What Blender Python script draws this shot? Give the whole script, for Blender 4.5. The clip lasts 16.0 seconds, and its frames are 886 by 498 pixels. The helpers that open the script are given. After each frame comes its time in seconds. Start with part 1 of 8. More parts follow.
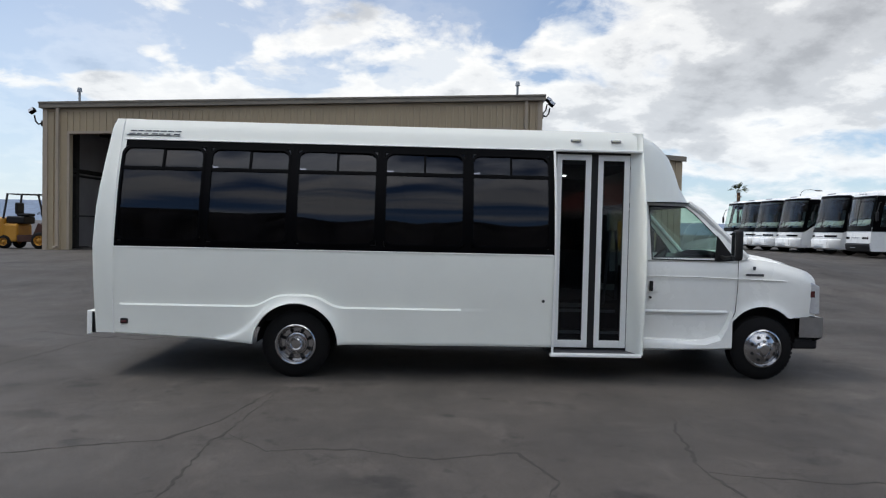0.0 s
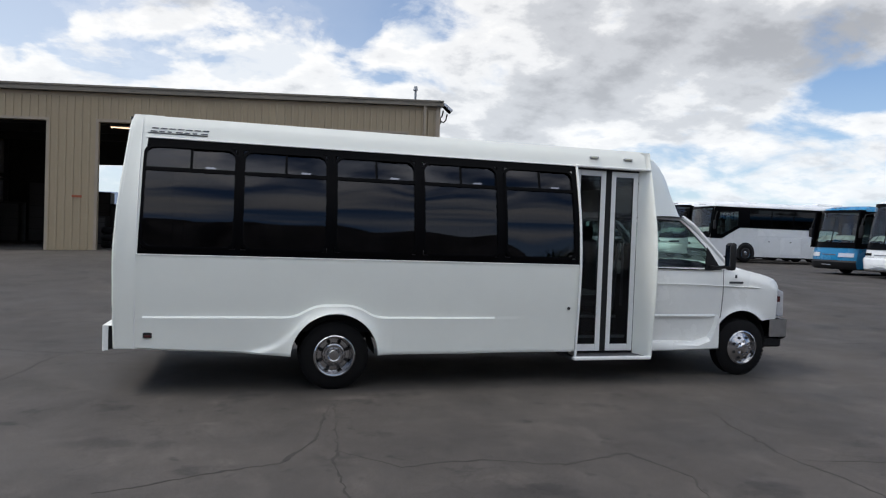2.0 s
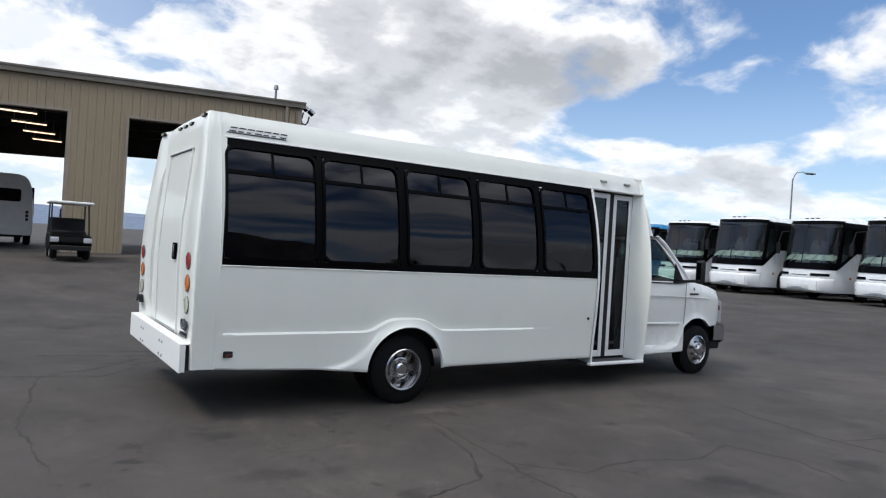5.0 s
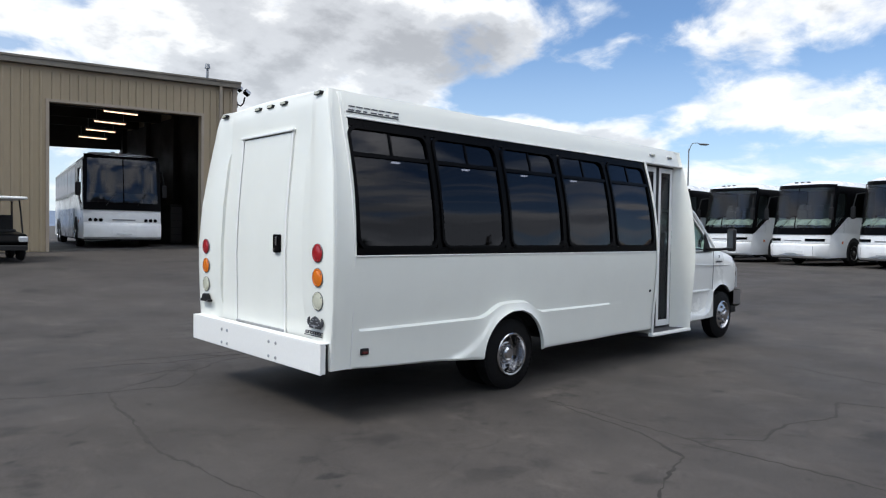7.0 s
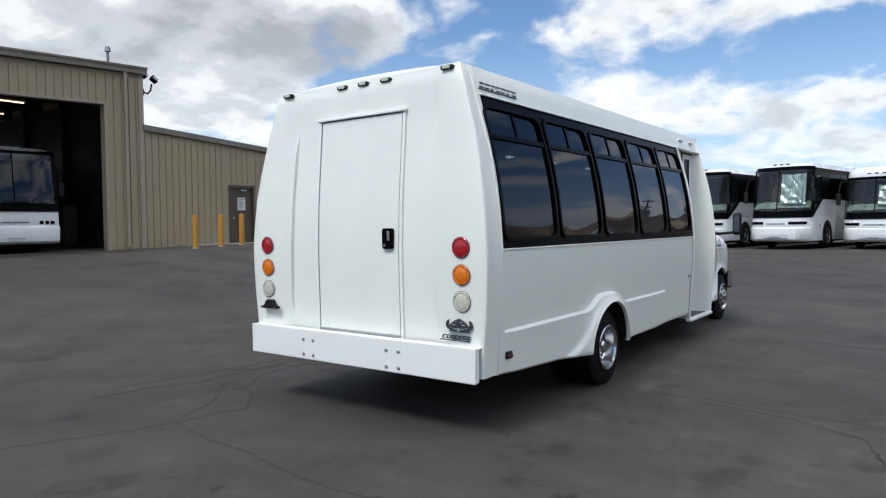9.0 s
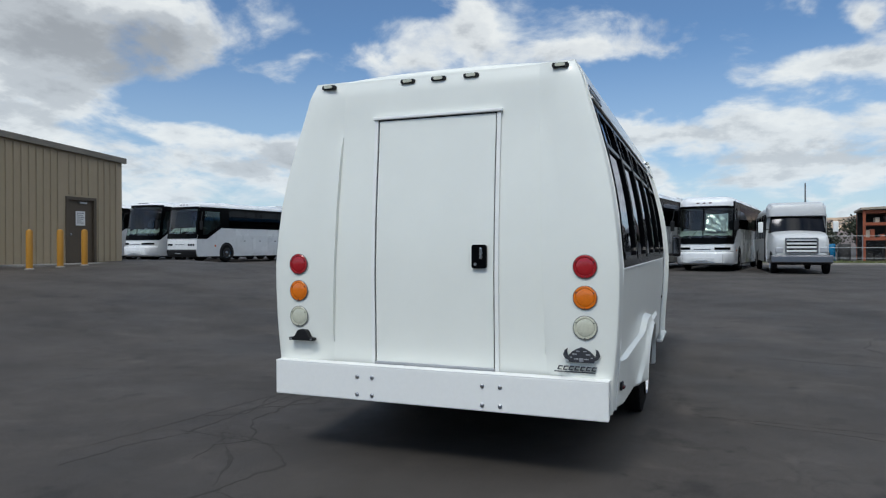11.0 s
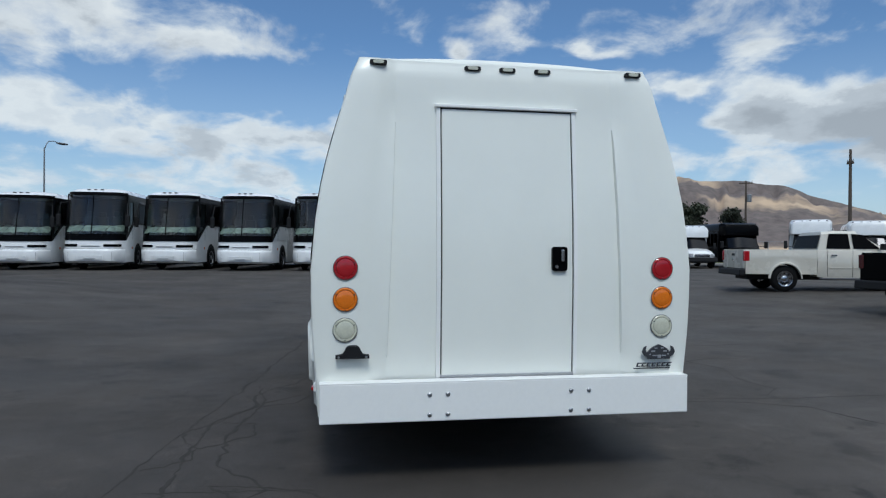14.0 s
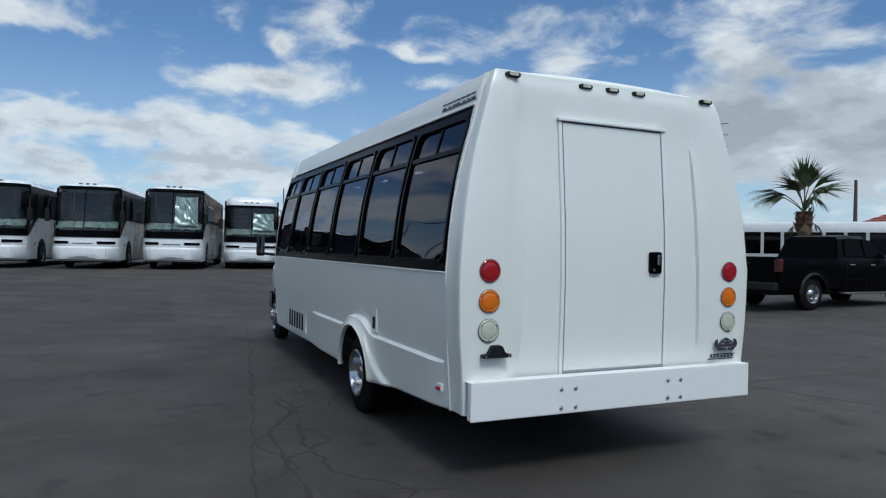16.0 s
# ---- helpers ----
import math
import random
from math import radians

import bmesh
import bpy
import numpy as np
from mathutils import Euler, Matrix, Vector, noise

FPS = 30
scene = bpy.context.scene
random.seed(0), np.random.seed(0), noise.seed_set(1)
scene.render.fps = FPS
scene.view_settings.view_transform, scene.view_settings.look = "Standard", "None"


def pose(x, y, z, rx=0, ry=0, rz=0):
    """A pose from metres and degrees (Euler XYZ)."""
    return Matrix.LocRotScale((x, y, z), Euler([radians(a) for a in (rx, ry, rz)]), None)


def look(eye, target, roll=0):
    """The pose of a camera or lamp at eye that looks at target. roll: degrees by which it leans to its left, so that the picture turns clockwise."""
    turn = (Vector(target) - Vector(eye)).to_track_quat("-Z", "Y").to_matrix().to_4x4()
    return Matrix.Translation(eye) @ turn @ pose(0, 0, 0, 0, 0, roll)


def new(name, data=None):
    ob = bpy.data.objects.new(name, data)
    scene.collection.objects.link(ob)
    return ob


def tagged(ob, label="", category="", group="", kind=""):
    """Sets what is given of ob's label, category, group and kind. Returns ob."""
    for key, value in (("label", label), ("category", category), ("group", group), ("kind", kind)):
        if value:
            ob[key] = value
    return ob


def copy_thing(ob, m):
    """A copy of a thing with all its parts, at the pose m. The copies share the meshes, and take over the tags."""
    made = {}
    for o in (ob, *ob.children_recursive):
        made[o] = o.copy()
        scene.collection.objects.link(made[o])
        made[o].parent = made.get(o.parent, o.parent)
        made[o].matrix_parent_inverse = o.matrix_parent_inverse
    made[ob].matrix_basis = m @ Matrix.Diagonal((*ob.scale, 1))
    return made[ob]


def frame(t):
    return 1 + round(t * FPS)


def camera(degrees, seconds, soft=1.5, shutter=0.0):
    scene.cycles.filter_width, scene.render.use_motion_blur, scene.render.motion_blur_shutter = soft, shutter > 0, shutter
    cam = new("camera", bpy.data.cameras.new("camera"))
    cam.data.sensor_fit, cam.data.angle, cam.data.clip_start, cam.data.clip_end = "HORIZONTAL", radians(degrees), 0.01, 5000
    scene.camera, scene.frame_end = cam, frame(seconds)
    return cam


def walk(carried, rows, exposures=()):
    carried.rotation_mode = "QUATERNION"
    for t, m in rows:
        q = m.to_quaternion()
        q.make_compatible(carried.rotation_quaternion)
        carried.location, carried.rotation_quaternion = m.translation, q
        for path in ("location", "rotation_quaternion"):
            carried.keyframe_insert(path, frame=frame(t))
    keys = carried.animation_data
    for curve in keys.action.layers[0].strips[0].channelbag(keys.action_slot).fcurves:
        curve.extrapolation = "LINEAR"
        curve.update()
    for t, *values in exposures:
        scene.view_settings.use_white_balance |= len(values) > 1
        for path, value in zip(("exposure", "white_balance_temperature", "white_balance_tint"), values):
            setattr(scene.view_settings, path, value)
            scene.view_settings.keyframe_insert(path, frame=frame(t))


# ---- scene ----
cam = camera(66.5, 16.0, 1.2)
PATH = [
    (0, (3.63, -7.628, 1.704), (3.697, -5.63, 1.645), 1.3),
    (0.5, (3.086, -7.676, 1.753), (3.258, -5.685, 1.672), 2.0),
    (1, (2.56, -7.592, 1.757), (2.864, -5.617, 1.673), 0.6),
    (1.5, (1.958, -7.585, 1.742), (2.346, -5.624, 1.692), 1.4),
    (2, (1.416, -7.432, 1.755), (1.944, -5.504, 1.709), 2.1),
    (2.5, (0.914, -7.315, 1.748), (1.581, -5.429, 1.715), 1.7),
    (3, (0.399, -7.188, 1.755), (1.127, -5.326, 1.722), 2.7),
    (3.5, (-0.13, -6.972, 1.716), (0.708, -5.156, 1.721), 1.1),
    (4, (-0.646, -6.855, 1.744), (0.3, -5.093, 1.743), 1.2),
    (4.2, (-0.816, -6.792, 1.748), (0.16, -5.046, 1.736), 2.2),
    (6.3, (-2.696, -5.369, 1.655), (-1.418, -3.831, 1.631), 1.5),
    (6.5, (-2.852, -5.246, 1.666), (-1.564, -3.717, 1.609), 1.5),
    (7, (-3.118, -4.744, 1.653), (-1.758, -3.278, 1.602), 0.9),
    (7.5, (-3.431, -4.287, 1.656), (-1.996, -2.895, 1.619), 1.0),
    (8, (-3.7, -3.756, 1.62), (-2.25, -2.38, 1.592), -0.2),
    (8.5, (-3.904, -3.225, 1.643), (-2.366, -1.947, 1.606), 0.3),
    (8.7, (-4.028, -3.032, 1.627), (-2.458, -1.794, 1.578), -0.2),
    (10.8, (-4.513, -0.767, 1.602), (-2.675, 0.022, 1.571), 0.4),
    (11, (-4.559, -0.564, 1.591), (-2.693, 0.156, 1.584), -0.1),
    (11.5, (-4.596, -0.067, 1.577), (-2.684, 0.517, 1.571), 1.3),
    (12, (-4.598, 0.495, 1.601), (-2.641, 0.911, 1.586), 1.6),
    (12.5, (-4.668, 1.032, 1.63), (-2.68, 1.25, 1.622), 1.4),
    (13, (-4.577, 1.528, 1.621), (-2.578, 1.587, 1.62), -0.5),
    (13.5, (-4.545, 2.043, 1.595), (-2.549, 1.913, 1.581), 0.4),
    (14, (-4.492, 2.528, 1.595), (-2.52, 2.192, 1.59), 0.4),
    (14.5, (-4.39, 3.082, 1.607), (-2.439, 2.643, 1.644), 1.0),
    (15, (-4.363, 3.612, 1.633), (-2.448, 3.038, 1.662), 0.6),
    (15.5, (-4.193, 4.11, 1.62), (-2.319, 3.409, 1.643), -0.3),
    (16, (-4.065, 4.64, 1.605), (-2.248, 3.804, 1.602), 1.1),
]
EXPOSURES = [(0.0, 0.26, 6560, 9), (3.0, 0.30, 6560, 10), (7.0, 0.45, 6500, 9), (8.7, 0.37, 6450, 8), (11.0, -0.02, 6300, 6), (12.5, -0.12, 6060, 5), (16.0, -0.16, 5980, 4)]
walk(cam, [(t, look(eye, target, roll)) for t, eye, target, roll in PATH], EXPOSURES)

# ---- world, sun and exposure ----
SUN_AZ, SUN_EL = radians(276), radians(54)  # azimuth clockwise from +y, height


def setup_world():
    w = bpy.data.worlds.new("sky")
    scene.world = w
    w.use_nodes = True
    nt = w.node_tree
    N, L = nt.nodes, nt.links

    def node(kind, **kw):
        n = N.new(kind)
        for k, v in kw.items():
            n.inputs[int(k[1:])].default_value = v
        return n

    def math_node(op, a, b=None, clamp=False):
        n = N.new("ShaderNodeMath")
        n.operation, n.use_clamp = op, clamp
        for i, v in enumerate((a, b)):
            if v is None:
                continue
            if isinstance(v, (int, float)):
                n.inputs[i].default_value = v
            else:
                L.new(v, n.inputs[i])
        return n.outputs[0]

    def ramp(fac, stops, mode="EASE"):
        n = N.new("ShaderNodeValToRGB")
        n.color_ramp.interpolation = mode
        el = n.color_ramp.elements
        while len(el) < len(stops):
            el.new(0.5)
        for e, (p, c) in zip(el, stops):
            e.position, e.color = p, (*c, 1) if len(c) == 3 else c
        L.new(fac, n.inputs[0])
        return n.outputs[0]

    def mix(fac, a, b):
        n = N.new("ShaderNodeMix")
        n.data_type = "RGBA"
        L.new(fac, n.inputs[0])
        L.new(a, n.inputs[6])
        L.new(b, n.inputs[7])
        return n.outputs[2]

    co = N.new("ShaderNodeTexCoord")
    sep = N.new("ShaderNodeSeparateXYZ")
    L.new(co.outputs["Generated"], sep.inputs[0])
    X, Y, Z = sep.outputs
    up = math_node("MAXIMUM", Z, 0.0)
    flat = math_node("ADD", up, 0.32)
    px, py = math_node("DIVIDE", X, flat), math_node("DIVIDE", Y, flat)
    pos = N.new("ShaderNodeCombineXYZ")
    L.new(px, pos.inputs[0])
    L.new(py, pos.inputs[1])

    def noise_at(scale, detail, rough, off, distort=0.0):
        m = N.new("ShaderNodeMapping")
        m.inputs["Location"].default_value = off
        L.new(pos.outputs[0], m.inputs[0])
        n = N.new("ShaderNodeTexNoise")
        n.inputs["Scale"].default_value = scale
        n.inputs["Detail"].default_value = detail
        n.inputs["Roughness"].default_value = rough
        n.inputs["Distortion"].default_value = distort
        L.new(m.outputs[0], n.inputs[0])
        return n.outputs[0]

    big = noise_at(1.5, 3.0, 0.5, CLOUD_OFF)
    fine = noise_at(4.2, 9.0, 0.56, (3.1, 8.4, 0.0), 0.25)
    aim = N.new("ShaderNodeCombineXYZ")
    L.new(math_node("ARCTAN2", Y, X), aim.inputs[0])
    L.new(math_node("ARCSINE", Z), aim.inputs[1])
    # the rims of the heaps are ragged
    ragged = N.new("ShaderNodeVectorMath")
    ragged.operation = "MULTIPLY_ADD"
    rag = N.new("ShaderNodeTexNoise")
    rag.inputs["Scale"].default_value, rag.inputs["Detail"].default_value = 5.5, 5.0
    L.new(pos.outputs[0], rag.inputs[0])
    L.new(rag.outputs[1], ragged.inputs[0])
    ragged.inputs[1].default_value = (0.16, 0.055, 0.0)
    off = N.new("ShaderNodeVectorMath")
    off.operation = "SUBTRACT"
    L.new(aim.outputs[0], off.inputs[0])
    off.inputs[1].default_value = (0.08, 0.0275, 0.0)
    L.new(off.outputs[0], ragged.inputs[2])

    def lump(az, el, wide, tall, amount):
        """A soft swelling of the cloud field round a direction, in degrees."""
        u = N.new("ShaderNodeVectorMath")
        u.operation = "MULTIPLY_ADD"
        L.new(ragged.outputs[0], u.inputs[0])
        sx, sy = 1 / radians(wide), 1 / radians(tall)
        u.inputs[1].default_value = (sx, sy, 0)
        u.inputs[2].default_value = (-radians(az) * sx, -radians(el) * sy, 0)
        ln = N.new("ShaderNodeVectorMath")
        ln.operation = "LENGTH"
        L.new(u.outputs[0], ln.inputs[0])
        mr = N.new("ShaderNodeMapRange")
        mr.interpolation_type = "SMOOTHSTEP"
        for k, v in ((1, 0.0), (2, 1.75), (3, amount), (4, 0.0)):
            mr.inputs[k].default_value = v
        L.new(ln.outputs["Value"], mr.inputs[0])
        return mr.outputs[0]

    field = math_node("ADD", math_node("MULTIPLY", big, 0.36), math_node("MULTIPLY", fine, 0.62))
    for row in CLOUDS:
        field = math_node("ADD", field, lump(*row))
    cover = ramp(field, [(0.485, (0, 0, 0)), (0.625, (1, 1, 1))])
    cover = math_node("MAXIMUM", cover, lump(108, 14, 30, 24, 0.5))    # a thin veil over the blue
    thick = math_node("ADD", math_node("MULTIPLY", field, 0.40), math_node("MULTIPLY", noise_at(3.4, 8.0, 0.58, (7.7, 1.3, 0.0)), 0.60))
    for row in SHADES:
        thick = math_node("ADD", thick, lump(*row))
    body = ramp(thick, [(0.47, (0.72, 0.76, 0.82)), (0.52, (0.90, 0.90, 0.90)), (0.57, (0.80, 0.81, 0.83)), (0.64, (0.54, 0.56, 0.60)), (0.74, (0.36, 0.375, 0.41))])

    # cloud is brighter overhead than along the horizon
    bright = N.new("ShaderNodeVectorMath")
    bright.operation = "SCALE"
    L.new(body, bright.inputs[0])
    L.new(ramp(up, [(0.0, (0.47,) * 3), (0.36, (0.47,) * 3), (0.80, (1.3,) * 3)]), bright.inputs[3])
    twice = N.new("ShaderNodeVectorMath")
    twice.operation = "SCALE"
    twice.inputs[3].default_value = 2.0
    L.new(bright.outputs[0], twice.inputs[0])
    body = twice.outputs[0]
    sky = N.new("ShaderNodeTexSky")
    sky.sky_type = "NISHITA"
    sky.sun_disc = False
    sky.sun_elevation, sky.sun_rotation = SUN_EL, SUN_AZ
    sky.air_density, sky.dust_density, sky.ozone_density = 1.0, 0.6, 2.0
    gain = N.new("ShaderNodeVectorMath")
    gain.operation = "SCALE"
    gain.inputs[3].default_value = 0.10
    L.new(sky.outputs[0], gain.inputs[0])
    deep = N.new("ShaderNodeVectorMath")
    deep.operation = "MULTIPLY"
    deep.inputs[1].default_value = (0.68, 0.88, 1.08)
    L.new(gain.outputs[0], deep.inputs[0])
    col = mix(cover, deep.outputs[0], body)
    # pale haze along the horizon
    haze = ramp(up, [(0.0, (0.80,) * 3), (0.05, (0.45,) * 3), (0.14, (0.22,) * 3), (0.30, (0.04,) * 3), (1.0, (0.0,) * 3)])
    pale = N.new("ShaderNodeRGB")
    pale.outputs[0].default_value = (0.72, 0.80, 0.88, 1)
    col = mix(haze, col, pale.outputs[0])
    L.new(col, N["Background"].inputs[0])
    N["Background"].inputs[1].default_value = 1.0


CLOUD_OFF = (0.35, 0.9, 0.0)
# azimuth from +x toward +y, height, half width, half height (degrees), amount
CLOUDS = [
    (88, 14, 36, 20, 0.10), (58, 15, 14, 9, 0.08), (118.8, 13.1, 6, 2.9, -0.17), (105.4, 15.2, 2.4, 2.5, -0.10), (82.9, 16.5, 1.6, 2.4, -0.12),
    (89.8, 14.5, 7.1, 3.5, 0.05), (66, 4.4, 8, 1.0, -0.07), (110, 10.5, 9, 1.9, 0.08), (85.7, 19.4, 4.8, 1.4, -0.14), (38.5, 11.2, 6.5, 1.7, -0.14),
    (38.3, 7.6, 8.5, 1.7, 0.15), (31.5, 12.8, 6.2, 2.2, -0.13), (21.5, 14.6, 5.6, 1.6, 0.12), (17.3, 8.6, 4.5, 1.6, 0.09), (47.0, 15.8, 12.5, 3.8, 0.15),
    (15.2, 17.4, 11.5, 2.3, 0.16), (-7.2, 12.9, 5.6, 0.95, 0.15), (-1.5, 8.5, 12.5, 1.8, 0.14), (-10.4, 16.2, 1.8, 0.9, 0.14), (5, 12.6, 9, 1.3, -0.08),
    (-23.6, 13.8, 3.2, 0.9, 0.12), (-29.3, 12.6, 1.6, 0.7, 0.13), (-22.8, 16.0, 2.0, 0.5, 0.11), (-35.5, 9.6, 4.2, 1.8, 0.12), (-36, 15.4, 4.0, 1.2, 0.11),
    (-51, 12.8, 8.5, 3.9, 0.13), (12, 5.5, 40, 2.0, 0.08), (-18, 6.0, 14, 1.2, 0.07), (-50, 6, 16, 1.6, 0.07), (-56, 8.0, 9, 3.2, 0.14), (-43, 9.3, 7, 2.6, 0.12), (24, 9.5, 12, 1.4, 0.08), (-18, 10.5, 8, 1.6, -0.07),
    # first two, last two: unseen clouds added to brighten the bus and windscreen reflections
    (-95, 26, 60, 16, 0.06), (-100, 50, 80, 14, 0.10), (53, 11.5, 8, 4, 0.08), (68, 10, 11, 6, 0.07), (0, 78, 200, 26, 0.05), (162, 24, 13, 7, 0.10), (-160, 27, 12, 6, 0.10),
]
SHADES = [(64, 11.5, 10.5, 3.0, 0.10), (50, 15.2, 12.0, 3.2, 0.17), (-54, 15.2, 8.5, 3.2, 0.14), (-55, 8.5, 12, 4.0, 0.13), (-43, 9.0, 7, 2.6, 0.11), (-6, 6.2, 14, 1.5, 0.09), (38, 6.4, 9, 1.3, 0.07), (89, 14, 8, 4, -0.05), (-100, 36, 60, 26, -0.06), (12, 16, 7, 0.9, 0.05)]
setup_world()

sun_data = bpy.data.lights.new("sun", "SUN")
sun_data.energy, sun_data.angle, sun_data.color = 1.75, radians(14), (1.0, 0.96, 0.90)
sun = new("sun", sun_data)
_away = Vector((math.sin(SUN_AZ) * math.cos(SUN_EL), math.cos(SUN_AZ) * math.cos(SUN_EL), math.sin(SUN_EL)))
sun.matrix_world = look(_away * 60, (0, 0, 0))


# ---- materials ----
def material(name, color, rough=0.5, metal=0.0, grain=0.0, grain_scale=30.0, stain=0.0, stain_scale=1.2, stain_color=None, bump=0.0, bump_scale=60.0, coat=0.0, spec=0.5, vary=0.0, stretch=None):
    """Principled surface: a base colour with fine grain, broad stains and relief."""
    m = bpy.data.materials.new(name)
    m.use_nodes = True
    nt = m.node_tree
    N, L = nt.nodes, nt.links
    p = N["Principled BSDF"]
    p.inputs["Roughness"].default_value = rough
    p.inputs["Metallic"].default_value = metal
    p.inputs["Coat Weight"].default_value = coat
    p.inputs["Coat Roughness"].default_value = 0.08
    p.inputs["Specular IOR Level"].default_value = spec
    p.inputs["Base Color"].default_value = (*color, 1)
    if not (grain or stain or bump or vary):
        return m
    co = N.new("ShaderNodeTexCoord")
    vec = co.outputs["Object"]
    if stretch:
        mp = N.new("ShaderNodeMapping")
        mp.inputs["Scale"].default_value = stretch
        L.new(vec, mp.inputs[0])
        vec = mp.outputs[0]

    def tex(scale, detail, rough_):
        n = N.new("ShaderNodeTexNoise")
        n.inputs["Scale"].default_value, n.inputs["Detail"].default_value, n.inputs["Roughness"].default_value = scale, detail, rough_
        L.new(vec, n.inputs[0])
        return n.outputs[0]

    def blend(fac, a, b, mode="MIX"):
        n = N.new("ShaderNodeMix")
        n.data_type, n.blend_type = "RGBA", mode
        for s, v in ((0, fac), (6, a), (7, b)):
            if isinstance(v, tuple):
                n.inputs[s].default_value = (*v, 1)
            elif isinstance(v, (int, float)):
                n.inputs[s].default_value = v
            else:
                L.new(v, n.inputs[s])
        return n.outputs[2]

    def rng(v, lo, hi, a, b):
        n = N.new("ShaderNodeMapRange")
        for i, x in enumerate((lo, hi, a, b)):
            n.inputs[i + 1].default_value = x
        L.new(v, n.inputs[0])
        return n.outputs[0]

    col = tuple(color)
    if stain:
        s = tex(stain_scale, 5, 0.6)
        col = blend(rng(s, 0.42, 0.68, 0.0, stain), col, tuple(stain_color or [c * 0.5 for c in color]))
        L.new(rng(s, 0.35, 0.7, max(rough - 0.08, 0.02), min(rough + 0.12, 1.0)), p.inputs["Roughness"])
    if grain:
        g = tex(grain_scale, 8, 0.65)
        v = rng(g, 0.25, 0.75, 1.0 - grain, 1.0 + grain)
        rgb = N.new("ShaderNodeCombineColor")
        for i in range(3):
            L.new(v, rgb.inputs[i])
        col = blend(1.0, col, rgb.outputs[0], "MULTIPLY")
    if vary:
        oi = N.new("ShaderNodeObjectInfo")
        v = rng(oi.outputs["Random"], 0, 1, 1 - vary, 1 + vary)
        rgb = N.new("ShaderNodeCombineColor")
        for i in range(3):
            L.new(v, rgb.inputs[i])
        col = blend(1.0, col, rgb.outputs[0], "MULTIPLY")
    if not isinstance(col, tuple):
        L.new(col, p.inputs["Base Color"])
    if bump:
        b = N.new("ShaderNodeBump")
        b.inputs["Strength"].default_value, b.inputs["Distance"].default_value = bump, 0.01
        L.new(tex(bump_scale, 6, 0.6), b.inputs["Height"])
        L.new(b.outputs[0], p.inputs["Normal"])
    return m


def glass_material(name, tint, gloss=0.03, strength=1.0, dust=0.0):
    """Tinted pane: a dark see-through sheet with a mirror gloss that grows at grazing angles."""
    m = bpy.data.materials.new(name)
    m.use_nodes = True
    nt = m.node_tree
    N, L = nt.nodes, nt.links
    for n in list(N):
        if n.type == "BSDF_PRINCIPLED":
            N.remove(n)
    clear, shine = N.new("ShaderNodeBsdfTransparent"), N.new("ShaderNodeBsdfGlossy")
    clear.inputs[0].default_value = (*tint, 1)
    shine.inputs["Roughness"].default_value = gloss
    shine.inputs[0].default_value = (strength * 0.97, strength * 0.98, strength * 1.06, 1)
    lw, pw, sc = N.new("ShaderNodeLayerWeight"), N.new("ShaderNodeMath"), N.new("ShaderNodeMath")
    lw.inputs[0].default_value = 0.5
    pw.operation, sc.operation = "POWER", "MULTIPLY_ADD"
    pw.inputs[1].default_value = 5.0
    sc.inputs[1].default_value, sc.inputs[2].default_value = 0.957, 0.043
    L.new(lw.outputs["Facing"], pw.inputs[0])
    L.new(pw.outputs[0], sc.inputs[0])
    mx = N.new("ShaderNodeMixShader")
    L.new(sc.outputs[0], mx.inputs[0])
    L.new(clear.outputs[0], mx.inputs[1])
    L.new(shine.outputs[0], mx.inputs[2])
    out = mx.outputs[0]
    if dust:
        df = N.new("ShaderNodeBsdfDiffuse")
        df.inputs[0].default_value = (0.35, 0.36, 0.36, 1)
        m2 = N.new("ShaderNodeMixShader")
        co, no, mr = N.new("ShaderNodeTexCoord"), N.new("ShaderNodeTexNoise"), N.new("ShaderNodeMapRange")
        no.inputs["Scale"].default_value, no.inputs["Detail"].default_value = 1.6, 6
        L.new(co.outputs["Object"], no.inputs[0])
        L.new(no.outputs[0], mr.inputs[0])
        mr.inputs[1].default_value, mr.inputs[2].default_value, mr.inputs[4].default_value = 0.35, 0.75, dust
        L.new(mr.outputs[0], m2.inputs[0])
        L.new(out, m2.inputs[1])
        L.new(df.outputs[0], m2.inputs[2])
        out = m2.outputs[0]
    L.new(out, N["Material Output"].inputs[0])
    return m


def glow_material(name, color, power):
    m = bpy.data.materials.new(name)
    m.use_nodes = True
    p = m.node_tree.nodes["Principled BSDF"]
    p.inputs["Base Color"].default_value = (0.8, 0.8, 0.8, 1)
    p.inputs["Emission Color"].default_value = (*color, 1)
    p.inputs["Emission Strength"].default_value = power
    return m


M_WHITE = material("white_gelcoat", (0.810, 0.822, 0.762), 0.32, grain=0.022, grain_scale=2.2, coat=0.25)
M_WHITE_CAB = material("white_cab_paint", (0.805, 0.81, 0.78), 0.25, grain=0.015, grain_scale=12, stain=0.08, stain_scale=1.4, coat=0.5)
M_WHITE_TRIM = material("white_trim", (0.83, 0.83, 0.80), 0.4, grain=0.02)
M_COACH = material("white_coach_paint", (0.76, 0.77, 0.77), 0.28, grain=0.03, grain_scale=5, stain=0.18, stain_scale=0.7, stain_color=(0.55, 0.55, 0.53), coat=0.4, vary=0.05)
M_BLACK = material("black_rubber", (0.008, 0.008, 0.009), 0.6, grain=0.15, bump=0.1, spec=0.3)
M_BLACK_GLOSS = material("black_gloss", (0.002, 0.002, 0.0025), 0.25, grain=0.1, coat=0.0, spec=0.05)
M_DARK = material("dark_underbody", (0.008, 0.008, 0.0085), 0.8, grain=0.3, bump=0.3)
